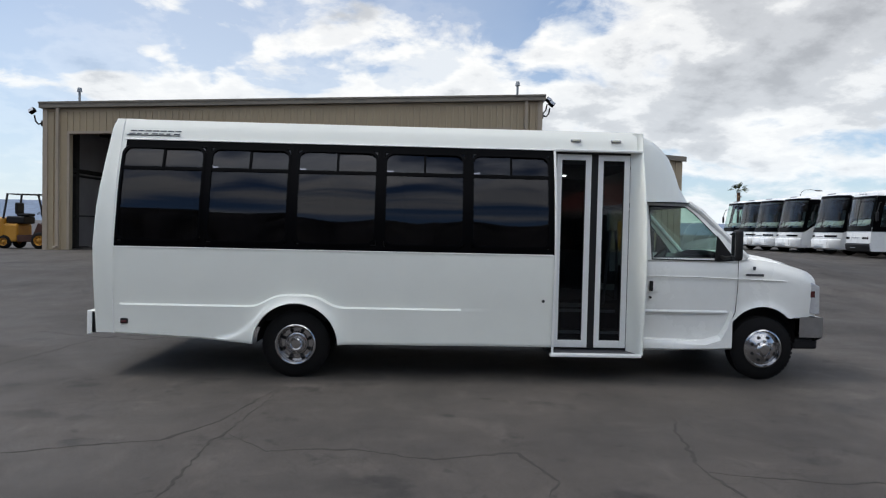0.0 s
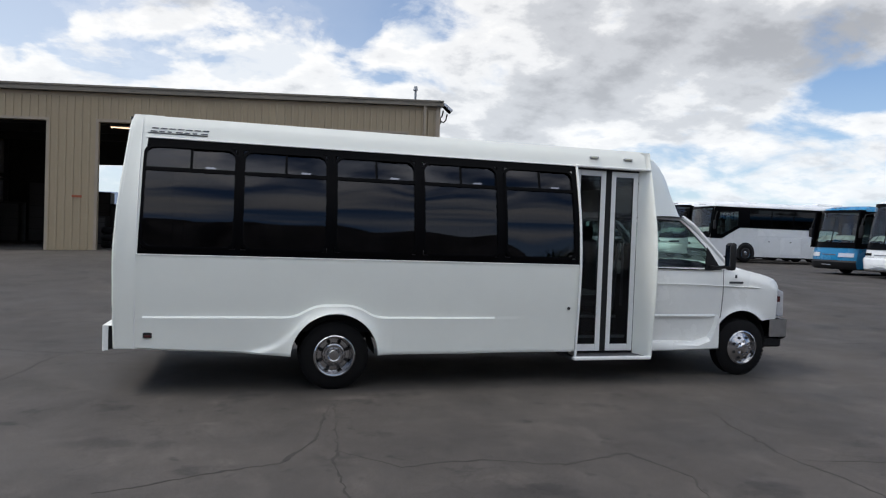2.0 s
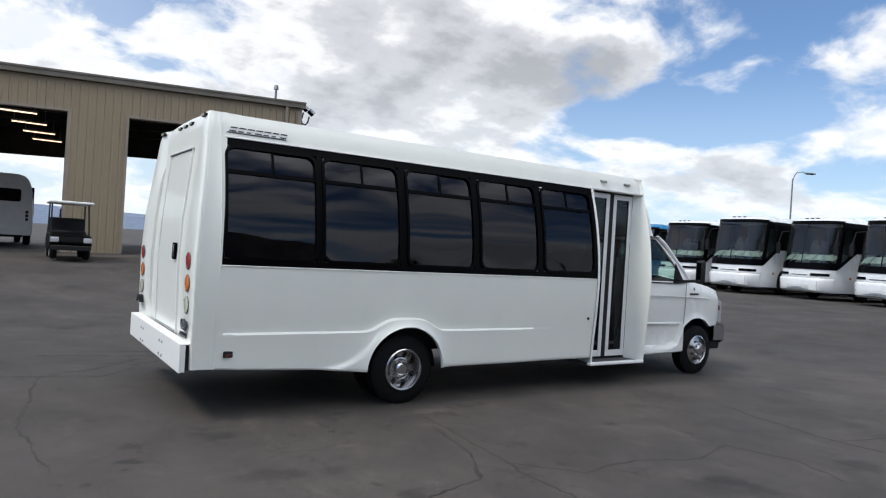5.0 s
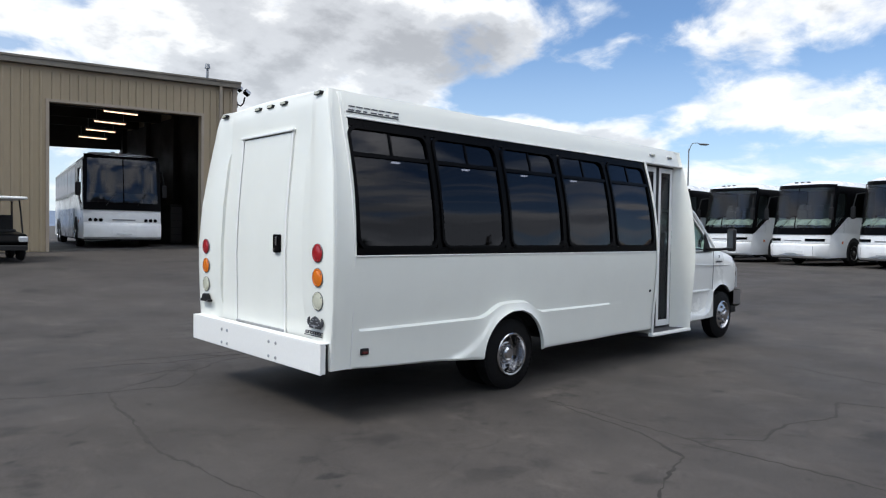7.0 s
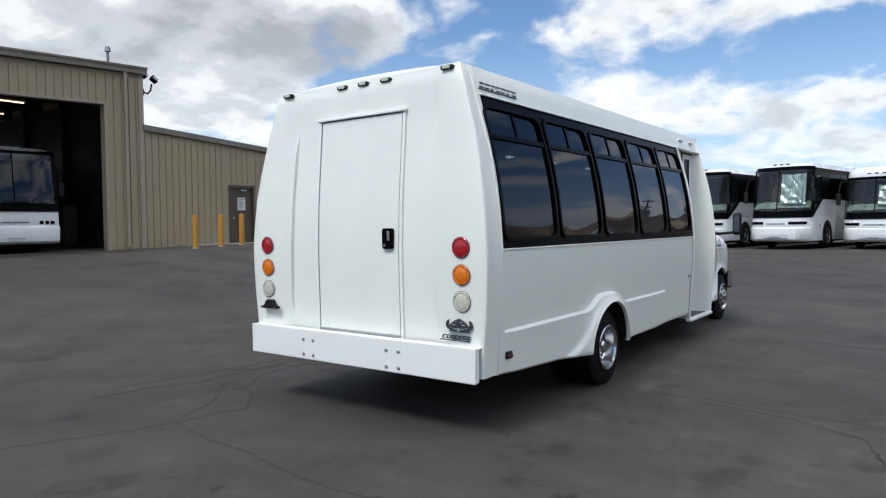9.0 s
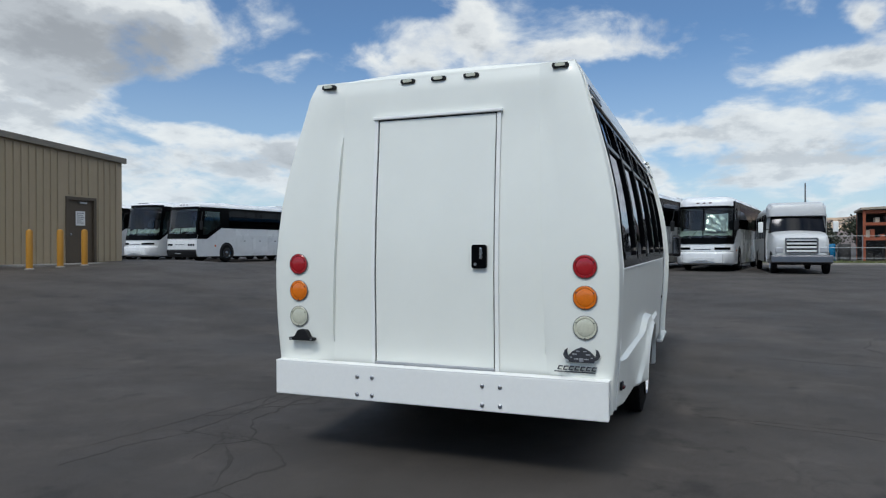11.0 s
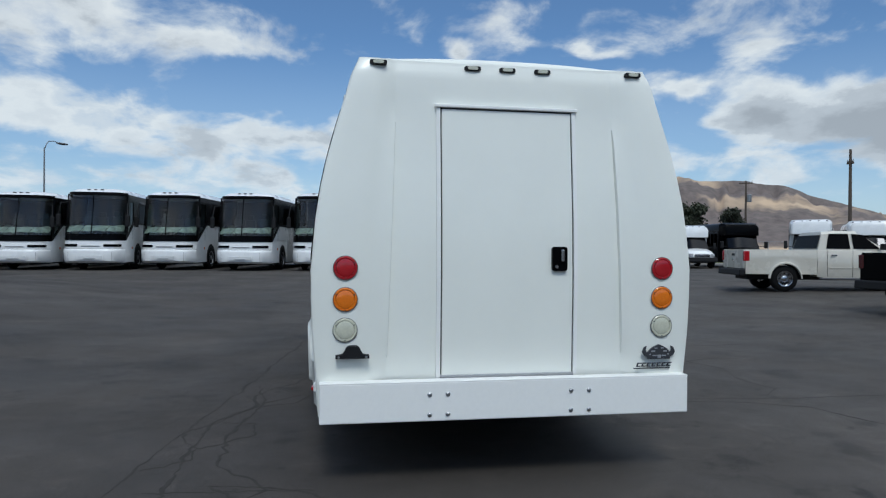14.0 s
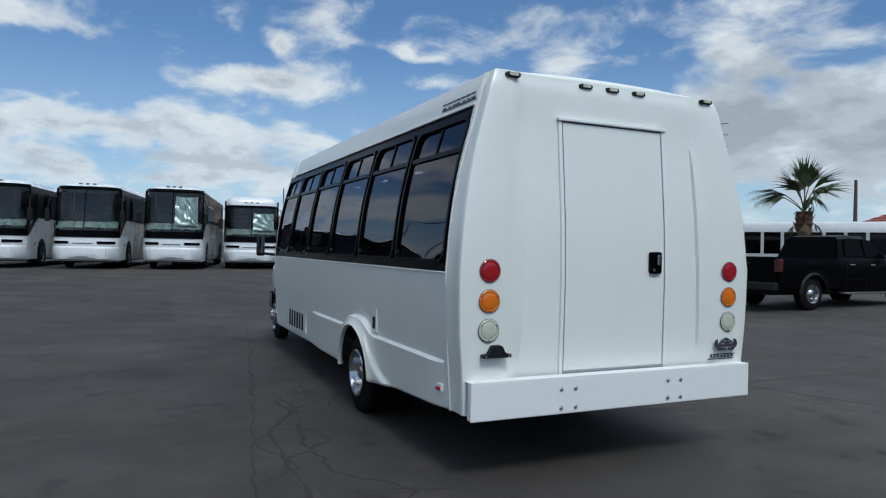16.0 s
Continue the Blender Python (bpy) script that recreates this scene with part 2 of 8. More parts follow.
M_TYRE = material("tyre_rubber", (0.0055, 0.0055, 0.006), 0.75, grain=0.25, grain_scale=40, stain=0.3, stain_color=(0.013, 0.012, 0.011), stain_scale=5, bump=0.4, bump_scale=120, spec=0.15)
M_CHROME = material("chrome", (0.50, 0.50, 0.51), 0.17, 1.0, grain=0.06, grain_scale=14)
M_MIRROR = material("dark_mirror_glass", (0.22, 0.23, 0.25), 0.08, 1.0)
M_STEEL = material("brushed_steel", (0.45, 0.45, 0.46), 0.35, 1.0, grain=0.1, grain_scale=40)
M_ALU = material("anodised_aluminium", (0.76, 0.765, 0.76), 0.42, 0.12, grain=0.05, grain_scale=50)
M_GLASS_BUS = glass_material("tinted_window_glass", (0.105, 0.112, 0.13), 0.02, 0.80)
M_GLASS_DOOR = glass_material("door_window_glass", (0.42, 0.45, 0.47), 0.02, 0.6)
M_GLASS_CAB = glass_material("cab_window_glass", (0.66, 0.80, 0.73), 0.02, 0.8)
M_GLASS_DARK = glass_material("dark_coach_glass", (0.02, 0.02, 0.024), 0.03, 0.5, dust=0.01)
M_GLASS_WIND = glass_material("windscreen_glass", (0.74, 0.84, 0.80), 0.03, 1.0, dust=0.05)
# windscreen glass with the hall's shade put into its tint
M_GLASS_HALL = glass_material("hall_shade_windscreen_glass", (0.16, 0.18, 0.19), 0.03, 1.0)
M_LENS_RED = material("red_lamp_lens", (0.36, 0.008, 0.014), 0.18, grain=0.12, grain_scale=60, coat=0.4)
M_LENS_SIDE = material("dull_red_side_lens", (0.07, 0.015, 0.015), 0.25, grain=0.15)
M_LENS_AMBER = material("amber_lamp_lens", (0.72, 0.17, 0.006), 0.18, grain=0.12, grain_scale=60, coat=0.4)
M_LENS_CLEAR = material("clear_lamp_lens", (0.55, 0.55, 0.44), 0.18, grain=0.12, grain_scale=60, coat=0.4)
M_LENS_HEAD = material("headlamp_lens", (0.55, 0.56, 0.58), 0.1, 0.3, grain=0.15, grain_scale=25, coat=0.6)
M_SEAT = material("seat_fabric", (0.055, 0.058, 0.07), 0.85, grain=0.2, bump=0.3)
M_INTERIOR = material("interior_panel", (0.30, 0.30, 0.30), 0.7, grain=0.06)
M_FLOOR_BUS = material("interior_floor", (0.06, 0.06, 0.065), 0.7, grain=0.2)
M_STEP = material("step_tread", (0.80, 0.80, 0.80), 0.6, grain=0.1)
M_BADGE = material("grey_badge", (0.055, 0.057, 0.065), 0.35, 0.3, grain=0.2, grain_scale=80)
M_BADGE_PALE = material("pale_grey_badge", (0.30, 0.31, 0.33), 0.4, 0.2, grain=0.2, grain_scale=60)
M_BLUE = material("blue_coach_paint", (0.010, 0.175, 0.36), 0.28, grain=0.06, coat=0.4, stain=0.15)
M_YELLOW = material("safety_yellow_paint", (0.42, 0.20, 0.018), 0.5, grain=0.1, stain=0.35, stain_color=(0.40, 0.20, 0.03), stain_scale=3)
M_SIDING = material("tan_metal_siding", (0.365, 0.295, 0.198), 0.55, grain=0.04, grain_scale=12, stain=0.25, stain_scale=0.5, stain_color=(0.27, 0.225, 0.175), stretch=(1.0, 1.0, 0.25))
M_SIDING_TRIM = material("tan_metal_trim", (0.36, 0.30, 0.235), 0.5, grain=0.05, stain=0.2, stain_scale=1.0)
M_GUTTER = material("brown_grey_gutter", (0.20, 0.178, 0.145), 0.5, grain=0.1, stain=0.3, stain_scale=2)
M_DOOR_TAN = material("dark_tan_steel_door", (0.085, 0.064, 0.043), 0.5, grain=0.06, stain=0.2)
M_CONCRETE = material("worn_concrete", (0.30, 0.285, 0.26), 0.85, grain=0.12, stain=0.5, stain_scale=0.6, stain_color=(0.16, 0.15, 0.14), bump=0.3)
M_SHOP_FLOOR = material("oily_shop_floor", (0.075, 0.07, 0.065), 0.7, grain=0.2, stain=0.5, stain_scale=0.7)
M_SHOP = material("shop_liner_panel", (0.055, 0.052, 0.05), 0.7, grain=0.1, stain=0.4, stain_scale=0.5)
M_LINER = material("grey_liner_panel", (0.30, 0.285, 0.29), 0.7, grain=0.1, stain=0.4, stain_scale=0.5, stain_color=(0.17, 0.16, 0.16))
# dark steel; on the hall's walls and beams the indoor shade is in this colour
M_SHOP_DARK = material("dark_steel_hall_shade", (0.018, 0.016, 0.014), 0.7, grain=0.2, stain=0.3)
M_TUBE = glow_material("warm_tube_glow", (1.0, 0.66, 0.44), 1.7)
M_AISLE_LAMP = glow_material("lit_aisle_lamp", (1.0, 0.97, 0.92), 16.0)
M_PAPER = material("white_sign_board", (0.70, 0.70, 0.69), 0.6, grain=0.04)
M_INK = material("grey_print", (0.20, 0.20, 0.22), 0.6)
M_WOOD_POLE = material("weathered_pole_wood", (0.085, 0.065, 0.05), 0.85, grain=0.3, grain_scale=20, bump=0.4, stretch=(8, 8, 1))
M_GALV = material("galvanised_steel", (0.26, 0.27, 0.28), 0.45, 0.6, grain=0.12)
M_SILVER_SHEET = material("crumpled_silver_sheet", (0.60, 0.60, 0.57), 0.34, 0.70, grain=0.25, grain_scale=4)
M_ORANGE = material("orange_red_steel", (0.32, 0.08, 0.035), 0.6, grain=0.15, stain=0.4, stain_scale=1.2)
M_RUST = material("rusty_dark_red_steel", (0.055, 0.018, 0.010), 0.7, grain=0.2, stain=0.5, stain_scale=2.0)
M_BLACK_PAINT = material("black_truck_paint", (0.0016, 0.0016, 0.002), 0.3, grain=0.1, coat=0.0, spec=0.06)
M_PEARL = material("pearl_white_paint", (0.54, 0.51, 0.44), 0.25, grain=0.04, coat=0.5, stain=0.12, stain_color=(0.42, 0.38, 0.32))
M_GRASS = material("dry_grass", (0.075, 0.10, 0.030), 0.9, grain=0.4, grain_scale=5, stain=0.7, stain_scale=0.8, stain_color=(0.18, 0.15, 0.075), bump=0.8, bump_scale=15)
M_STUCCO = material("pale_stucco", (0.42, 0.35, 0.28), 0.85, grain=0.08, stain=0.25)
M_TILE_RED = material("red_clay_roof_tile", (0.24, 0.055, 0.035), 0.75, grain=0.2, vary=0.18)
M_FROND = material("palm_frond", (0.042, 0.060, 0.018), 0.6, grain=0.3, grain_scale=6, vary=0.25)
M_FROND_DRY = material("dry_palm_frond", (0.22, 0.16, 0.085), 0.8, grain=0.3, grain_scale=6, vary=0.2)
M_TRUNK = material("palm_trunk_fibre", (0.115, 0.062, 0.034), 0.9, grain=0.4, grain_scale=12, bump=0.8)
M_LEAF = material("dark_tree_leaf", (0.035, 0.042, 0.022), 0.7, grain=0.4, vary=0.3)
M_BARK = material("tree_bark", (0.08, 0.06, 0.045), 0.9, grain=0.3, bump=0.5)


# soaked oil and dusty spots: x, y, half sizes, how much darker or paler
STAINS = [
    (0.19, -0.55, 0.17, 0.13, 0.62), (0.18, -1.65, 0.24, 0.15, 0.62), (0.42, -1.64, 0.13, 0.10, 0.7), (-0.59, -0.95, 0.075, 0.06, 0.35), (0.7, -1.71, 0.12, 0.09, 0.75),
    (2.83, -2.03, 0.55, 0.38, 0.80), (2.26, -0.62, 0.45, 0.2, 0.85), (4.4, -1.6, 0.35, 0.25, 0.8), (6.9, -2.1, 0.5, 0.35, 0.72), (3.2, -3.2, 0.25, 0.2, 0.8), (-2.1, 0.4, 0.16, 0.12, 0.7),
    (5.2, 4.6, 0.9, 0.5, 0.72), (7.6, 3.7, 1.1, 0.6, 0.72), (-1.8, 2.2, 0.2, 0.16, 0.75), (2.45, -0.42, 0.40, 0.12, 1.45), (-0.55, -0.61, 0.10, 0.08, 0.6), (9.5, -2.6, 1.6, 0.5, 0.75), (12.5, -3.8, 2.2, 0.6, 0.75),
]


def asphalt_material():
    m = material("worn_asphalt", (0.0480, 0.0408, 0.0352), 0.82, grain=0.34, grain_scale=55, bump=0.5, bump_scale=140)
    nt = m.node_tree
    N, L = nt.nodes, nt.links
    p = N["Principled BSDF"]
    co = N.new("ShaderNodeTexCoord")

    def tex(scale, detail, rough_, stretch=(1, 1, 1)):
        mp = N.new("ShaderNodeMapping")
        mp.inputs["Scale"].default_value = stretch
        L.new(co.outputs["Object"], mp.inputs[0])
        n = N.new("ShaderNodeTexNoise")
        n.inputs["Scale"].default_value, n.inputs["Detail"].default_value, n.inputs["Roughness"].default_value = scale, detail, rough_
        L.new(mp.outputs[0], n.inputs[0])
        return n.outputs[0]

    def rng(v, lo, hi, a, b):
        n = N.new("ShaderNodeMapRange")
        for i, x in enumerate((lo, hi, a, b)):
            n.inputs[i + 1].default_value = x
        L.new(v, n.inputs[0])
        return n.outputs[0]

    def times(col, v):
        rgb = N.new("ShaderNodeCombineColor")
        for i in range(3):
            L.new(v, rgb.inputs[i])
        n = N.new("ShaderNodeMix")
        n.data_type, n.blend_type = "RGBA", "MULTIPLY"
        n.inputs[0].default_value = 1.0
        L.new(col, n.inputs[6])
        L.new(rgb.outputs[0], n.inputs[7])
        return n.outputs[2]

    col = p.inputs["Base Color"].links[0].from_socket
    col = times(col, rng(tex(0.16, 4, 0.55), 0.3, 0.7, 0.74, 1.26))      # wide weathered fields
    col = times(col, rng(tex(0.75, 6, 0.62), 0.40, 0.68, 1.12, 0.70))     # oil and tyre stains
    col = times(col, rng(tex(2.6, 7, 0.7, (1, 0.5, 1)), 0.54, 0.74, 1.0, 1.5))  # pale scuffs
    col = times(col, rng(tex(1.1, 5, 0.65), 0.59, 0.67, 1.0, 0.50))        # soaked-in oil patches
    col = times(col, rng(tex(0.35, 8, 0.7, (1, 2.2, 1)), 0.58, 0.72, 1.0, 1.30))  # dusty bleached drifts
    col = times(col, rng(tex(1.7, 6, 0.65, (0.6, 1.3, 1)), 0.60, 0.72, 1.0, 1.45))  # worn pale patches
    spots = tex(5.0, 2, 0.4)
    col = times(col, rng(spots, 0.68, 0.76, 1.0, 0.45))                   # dark drips
    # fine crazing, in fields only
    wob, add = N.new("ShaderNodeTexNoise"), N.new("ShaderNodeVectorMath")
    wob.inputs["Scale"].default_value, wob.inputs["Detail"].default_value = 2.2, 5
    L.new(co.outputs["Object"], wob.inputs[0])
    sc = N.new("ShaderNodeVectorMath")
    sc.operation = "SCALE"
    sc.inputs[3].default_value = 0.55
    L.new(wob.outputs[1], sc.inputs[0])
    L.new(co.outputs["Object"], add.inputs[0])
    L.new(sc.outputs[0], add.inputs[1])
    vor = N.new("ShaderNodeTexVoronoi")
    vor.feature = "DISTANCE_TO_EDGE"
    vor.inputs["Scale"].default_value = 1.15
    L.new(add.outputs[0], vor.inputs["Vector"])
    line = rng(vor.outputs[0], 0.0, 0.016, 1.0, 0.0)
    field = rng(tex(0.42, 3, 0.5), 0.50, 0.60, 0.0, 0.55)
    both = N.new("ShaderNodeMath")
    both.operation = "MULTIPLY"
    L.new(line, both.inputs[0])
    L.new(field, both.inputs[1])
    col = times(col, rng(both.outputs[0], 0.0, 1.0, 1.0, 0.45))
    # each soft-edged spot, its outline warped
    warp = N.new("ShaderNodeVectorMath")
    warp.operation = "MULTIPLY_ADD"
    wn = N.new("ShaderNodeTexNoise")
    wn.inputs["Scale"].default_value, wn.inputs["Detail"].default_value = 3.5, 5
    L.new(co.outputs["Object"], wn.inputs[0])
    L.new(wn.outputs[1], warp.inputs[0])
    warp.inputs[1].default_value = (0.34, 0.34, 0.0)
    L.new(co.outputs["Object"], warp.inputs[2])
    for sx, sy, rx, ry, gain in STAINS:
        u, ln, mr = N.new("ShaderNodeVectorMath"), N.new("ShaderNodeVectorMath"), N.new("ShaderNodeMapRange")
        u.operation, ln.operation, mr.interpolation_type = "MULTIPLY_ADD", "LENGTH", "SMOOTHSTEP"
        L.new(warp.outputs[0], u.inputs[0])
        u.inputs[1].default_value = (1 / rx, 1 / ry, 0)
        u.inputs[2].default_value = (-(sx + 0.17) / rx, -(sy + 0.17) / ry, 0)
        L.new(u.outputs[0], ln.inputs[0])
        L.new(ln.outputs["Value"], mr.inputs[0])
        for k, v in ((1, 0.35), (2, 1.25), (3, gain), (4, 1.0)):
            mr.inputs[k].default_value = v
        col = times(col, mr.outputs[0])
    L.new(col, p.inputs["Base Color"])
    L.new(rng(tex(0.6, 5, 0.6), 0.35, 0.7, 0.70, 0.92), p.inputs["Roughness"])
    return m


M_ASPHALT = asphalt_material()
M_CRACK = material("crack_filler", (0.0315, 0.0270, 0.0235), 0.9, grain=0.4, grain_scale=8)


# ---- mesh helpers ----
def part(name, bm, mat, parent=None, label="", smooth=0.0, face=None):
    """Links a bmesh as one mesh object under a thing or under a part; face: the way an open sheet looks."""
    me = bpy.data.meshes.new(name)
    bmesh.ops.recalc_face_normals(bm, faces=bm.faces)
    if face is not None and sum(f.normal.dot(Vector(face)) for f in bm.faces) < 0:
        bmesh.ops.reverse_faces(bm, faces=bm.faces)
    if smooth:
        for f in bm.faces:
            f.smooth = True
        for e in bm.edges:
            e.smooth = not (len(e.link_faces) == 2 and e.calc_face_angle(0) > radians(smooth))
    bm.to_mesh(me)
    bm.free()
    me.materials.append(mat)
    ob = new(name, me)
    ob.parent = parent
    if label:
        ob["label"] = label
    return ob


def thing(name, label, category, group="", kind="", at=None):
    ob = new(name)
    ob.empty_display_size = 0.3
    if at is not None:
        ob.matrix_basis = at
    return tagged(ob, label, category, group, kind)


def add_box(bm, a, b, bevel=0.0, segments=2):
    r = bmesh.ops.create_cube(bm, size=1)
    vs = r["verts"]
    for v in vs:
        v.co = [min(a[i], b[i]) + (v.co[i] + 0.5) * abs(b[i] - a[i]) for i in range(3)]
    if bevel:
        es = {e for v in vs for e in v.link_edges}
        bmesh.ops.bevel(bm, geom=list(es), offset=bevel, segments=segments, profile=0.5, affect="EDGES", clamp_overlap=True)
    return bm


def box(a, b, bevel=0.0, segments=2):
    return add_box(bmesh.new(), a, b, bevel, segments)


def add_cyl(bm, a, b, r, r2=None, n=16, caps=True):
    """A round bar from a to b."""
    a, b = Vector(a), Vector(b)
    q = (b - a).to_track_quat("Z", "Y").to_matrix()
    rings = []
    for c, rad in ((a, r), (b, r if r2 is None else r2)):
        rings.append([bm.verts.new(c + q @ Vector((math.cos(i * math.tau / n) * rad, math.sin(i * math.tau / n) * rad, 0))) for i in range(n)])
    for i in range(n):
        bm.faces.new((rings[0][i], rings[0][(i + 1) % n], rings[1][(i + 1) % n], rings[1][i]))
    if caps:
        bm.faces.new(rings[0][::-1])
        bm.faces.new(rings[1])
    return bm


def cyl(a, b, r, r2=None, n=16):
    return add_cyl(bmesh.new(), a, b, r, r2, n)


def add_tube(bm, pts, r, n=8):
    """A bent round bar through pts."""
    pts = [Vector(p) for p in pts]
    rings = []
    for i, p in enumerate(pts):
        d = (pts[min(i + 1, len(pts) - 1)] - pts[max(i - 1, 0)]).normalized()
        q = d.to_track_quat("Z", "Y").to_matrix()
        rings.append([bm.verts.new(p + q @ Vector((math.cos(k * math.tau / n) * r, math.sin(k * math.tau / n) * r, 0))) for k in range(n)])
    for a, b in zip(rings, rings[1:]):
        for k in range(n):
            bm.faces.new((a[k], a[(k + 1) % n], b[(k + 1) % n], b[k]))
    bm.faces.new(rings[0][::-1])
    bm.faces.new(rings[-1])
    return bm


def tube(pts, r, n=8):
    return add_tube(bmesh.new(), pts, r, n)


def loft(rings, closed=True, caps=True):
    """Skin over rings of equal point count."""
    bm = bmesh.new()
    vs = [[bm.verts.new(p) for p in ring] for ring in rings]
    n = len(rings[0])
    for a, b in zip(vs, vs[1:]):
        for k in range(n if closed else n - 1):
            k2 = (k + 1) % n
            bm.faces.new((a[k], a[k2], b[k2], b[k]))
    if caps and closed:
        bm.faces.new(vs[0][::-1])
        bm.faces.new(vs[-1])
    return bm


def sheet(grid, thick=0.0, toward=None):
    """A grid of points as a sheet; thick gives it depth along the direction toward."""
    bm = bmesh.new()
    vs = [[bm.verts.new(p) for p in row] for row in grid]
    for a, b in zip(vs, vs[1:]):
        for k in range(len(a) - 1):
            bm.faces.new((a[k], a[k + 1], b[k + 1], b[k]))
    if thick:
        d = Vector(toward) * thick
        back = [[bm.verts.new(v.co + d) for v in row] for row in vs]
        for a, b in zip(back, back[1:]):
            for k in range(len(a) - 1):
                bm.faces.new((a[k], b[k], b[k + 1], a[k + 1]))
        rim = [(i, 0) for i in range(len(vs))] + [(len(vs) - 1, j) for j in range(1, len(vs[0]))]
        rim += [(i, len(vs[0]) - 1) for i in range(len(vs) - 2, -1, -1)] + [(0, j) for j in range(len(vs[0]) - 2, 0, -1)]
        for (i, j), (i2, j2) in zip(rim, rim[1:] + rim[:1]):
            bm.faces.new((vs[i][j], vs[i2][j2], back[i2][j2], back[i][j]))
    return bm


def prism(outline, lo, hi, axis=1, bevel=0.0):
    """A flat outline, in the two axes other than axis, drawn out from lo to hi."""
    bm = bmesh.new()

    def put(p, d):
        c = list(p)
        c.insert(axis, d)
        return bm.verts.new(c)

    a, b = [put(p, lo) for p in outline], [put(p, hi) for p in outline]
    n = len(outline)
    bm.faces.new(a)
    bm.faces.new(b[::-1])
    for k in range(n):
        bm.faces.new((a[k], b[k], b[(k + 1) % n], a[(k + 1) % n]))
    if bevel:
        bmesh.ops.bevel(bm, geom=list(bm.edges), offset=bevel, segments=2, profile=0.5, affect="EDGES", clamp_overlap=True)
    return bm


def ring_frame(outer, inner, lo, hi, axis=1):
    """A frame between two outlines of equal point count, drawn out from lo to hi along axis."""
    bm = bmesh.new()

    def put(p, d):
        c = list(p)
        c.insert(axis, d)
        return bm.verts.new(c)

    o1, i1 = [put(p, lo) for p in outer], [put(p, lo) for p in inner]
    o2, i2 = [put(p, hi) for p in outer], [put(p, hi) for p in inner]
    n = len(outer)
    for k in range(n):
        k2 = (k + 1) % n
        bm.faces.new((o1[k], o1[k2], i1[k2], i1[k]))
        bm.faces.new((o2[k], i2[k], i2[k2], o2[k2]))
        bm.faces.new((o1[k], o2[k], o2[k2], o1[k2]))
        bm.faces.new((i1[k], i1[k2], i2[k2], i2[k]))
    return bm


def lathe(profile, axis_a, axis_dir, n=32, caps=True):
    """A turned body: profile of (along, radius) about the line from axis_a along axis_dir."""
    a, d = Vector(axis_a), Vector(axis_dir).normalized()
    q = d.to_track_quat("Z", "Y").to_matrix()
    bm = bmesh.new()
    rings = [[bm.verts.new(a + d * s + q @ Vector((math.cos(k * math.tau / n) * r, math.sin(k * math.tau / n) * r, 0))) for k in range(n)] for s, r in profile]
    for u, v in zip(rings, rings[1:]):
        for k in range(n):
            bm.faces.new((u[k], u[(k + 1) % n], v[(k + 1) % n], v[k]))
    if caps and profile[0][1] > 1e-4:
        bm.faces.new(rings[0][::-1])
    if caps and profile[-1][1] > 1e-4:
        bm.faces.new(rings[-1])
    bmesh.ops.remove_doubles(bm, verts=bm.verts, dist=1e-5)
    return bm


def rounded(x0, z0, x1, z1, r, n=4):
    """The outline of a rectangle with round corners."""
    out = []
    for cx, cz, a0 in ((x1 - r, z1 - r, 0), (x0 + r, z1 - r, 90), (x0 + r, z0 + r, 180), (x1 - r, z0 + r, 270)):
        for k in range(n + 1):
            a = radians(a0 + 90 * k / n)
            out.append((cx + r * math.cos(a), cz + r * math.sin(a)))
    return out


def smooth_step(a, b, v):
    t = min(max((v - a) / (b - a), 0.0), 1.0)
    return t * t * (3 - 2 * t)


def lerp(table, v):
    """Straight interpolation in rows of (key, value)."""
    if v <= table[0][0]:
        return table[0][1]
    for (a, x), (b, y) in zip(table, table[1:]):
        if v <= b:
            return x + (y - x) * (v - a) / (b - a)
    return table[-1][1]


# ---- ground ----
def ground_z(x, y):
    """The yard is a shallow dish: level round the bus, rising to the workshop and the far rows."""
    toward = smooth_step(4.0, 18.5, y) * (0.80 + 0.022 * max(-12.0, min(x, 16.0)))
    toward *= 1 - smooth_step(14.5, 25.0, x) * (0.72 + 0.10 * smooth_step(22.0, 36.0, y))
    ahead = 0.42 * smooth_step(9.0, 27.0, x) + 0.24 * smooth_step(21.0, 29.0, y) * smooth_step(15.0, 26.0, x)
    right = 0.28 * smooth_step(-5.0, -14.0, y)
    a = max(toward, ahead, right)
    rest = sorted((toward, ahead, right))
    return a + 0.25 * rest[1] * (1 - a)


def build_ground():
    xs = [-2500, -900, -400, -200, -100, -60] + [-40 + 2 * i for i in range(51)] + [75, 100, 150, 250, 450, 900, 2500]
    ys = xs
    bm = sheet([[(x, y, ground_z(x, y) + 0.015 * (noise.noise(Vector((x * 0.15, y * 0.15, 0))) if abs(x) + abs(y) > 28 else 0)) for x in xs] for y in ys])
    for f in bm.faces:
        f.smooth = True
    tagged(part("ground", bm, M_ASPHALT), "grey worn asphalt yard with stains and cracks", "ground", kind="structure")


build_ground()


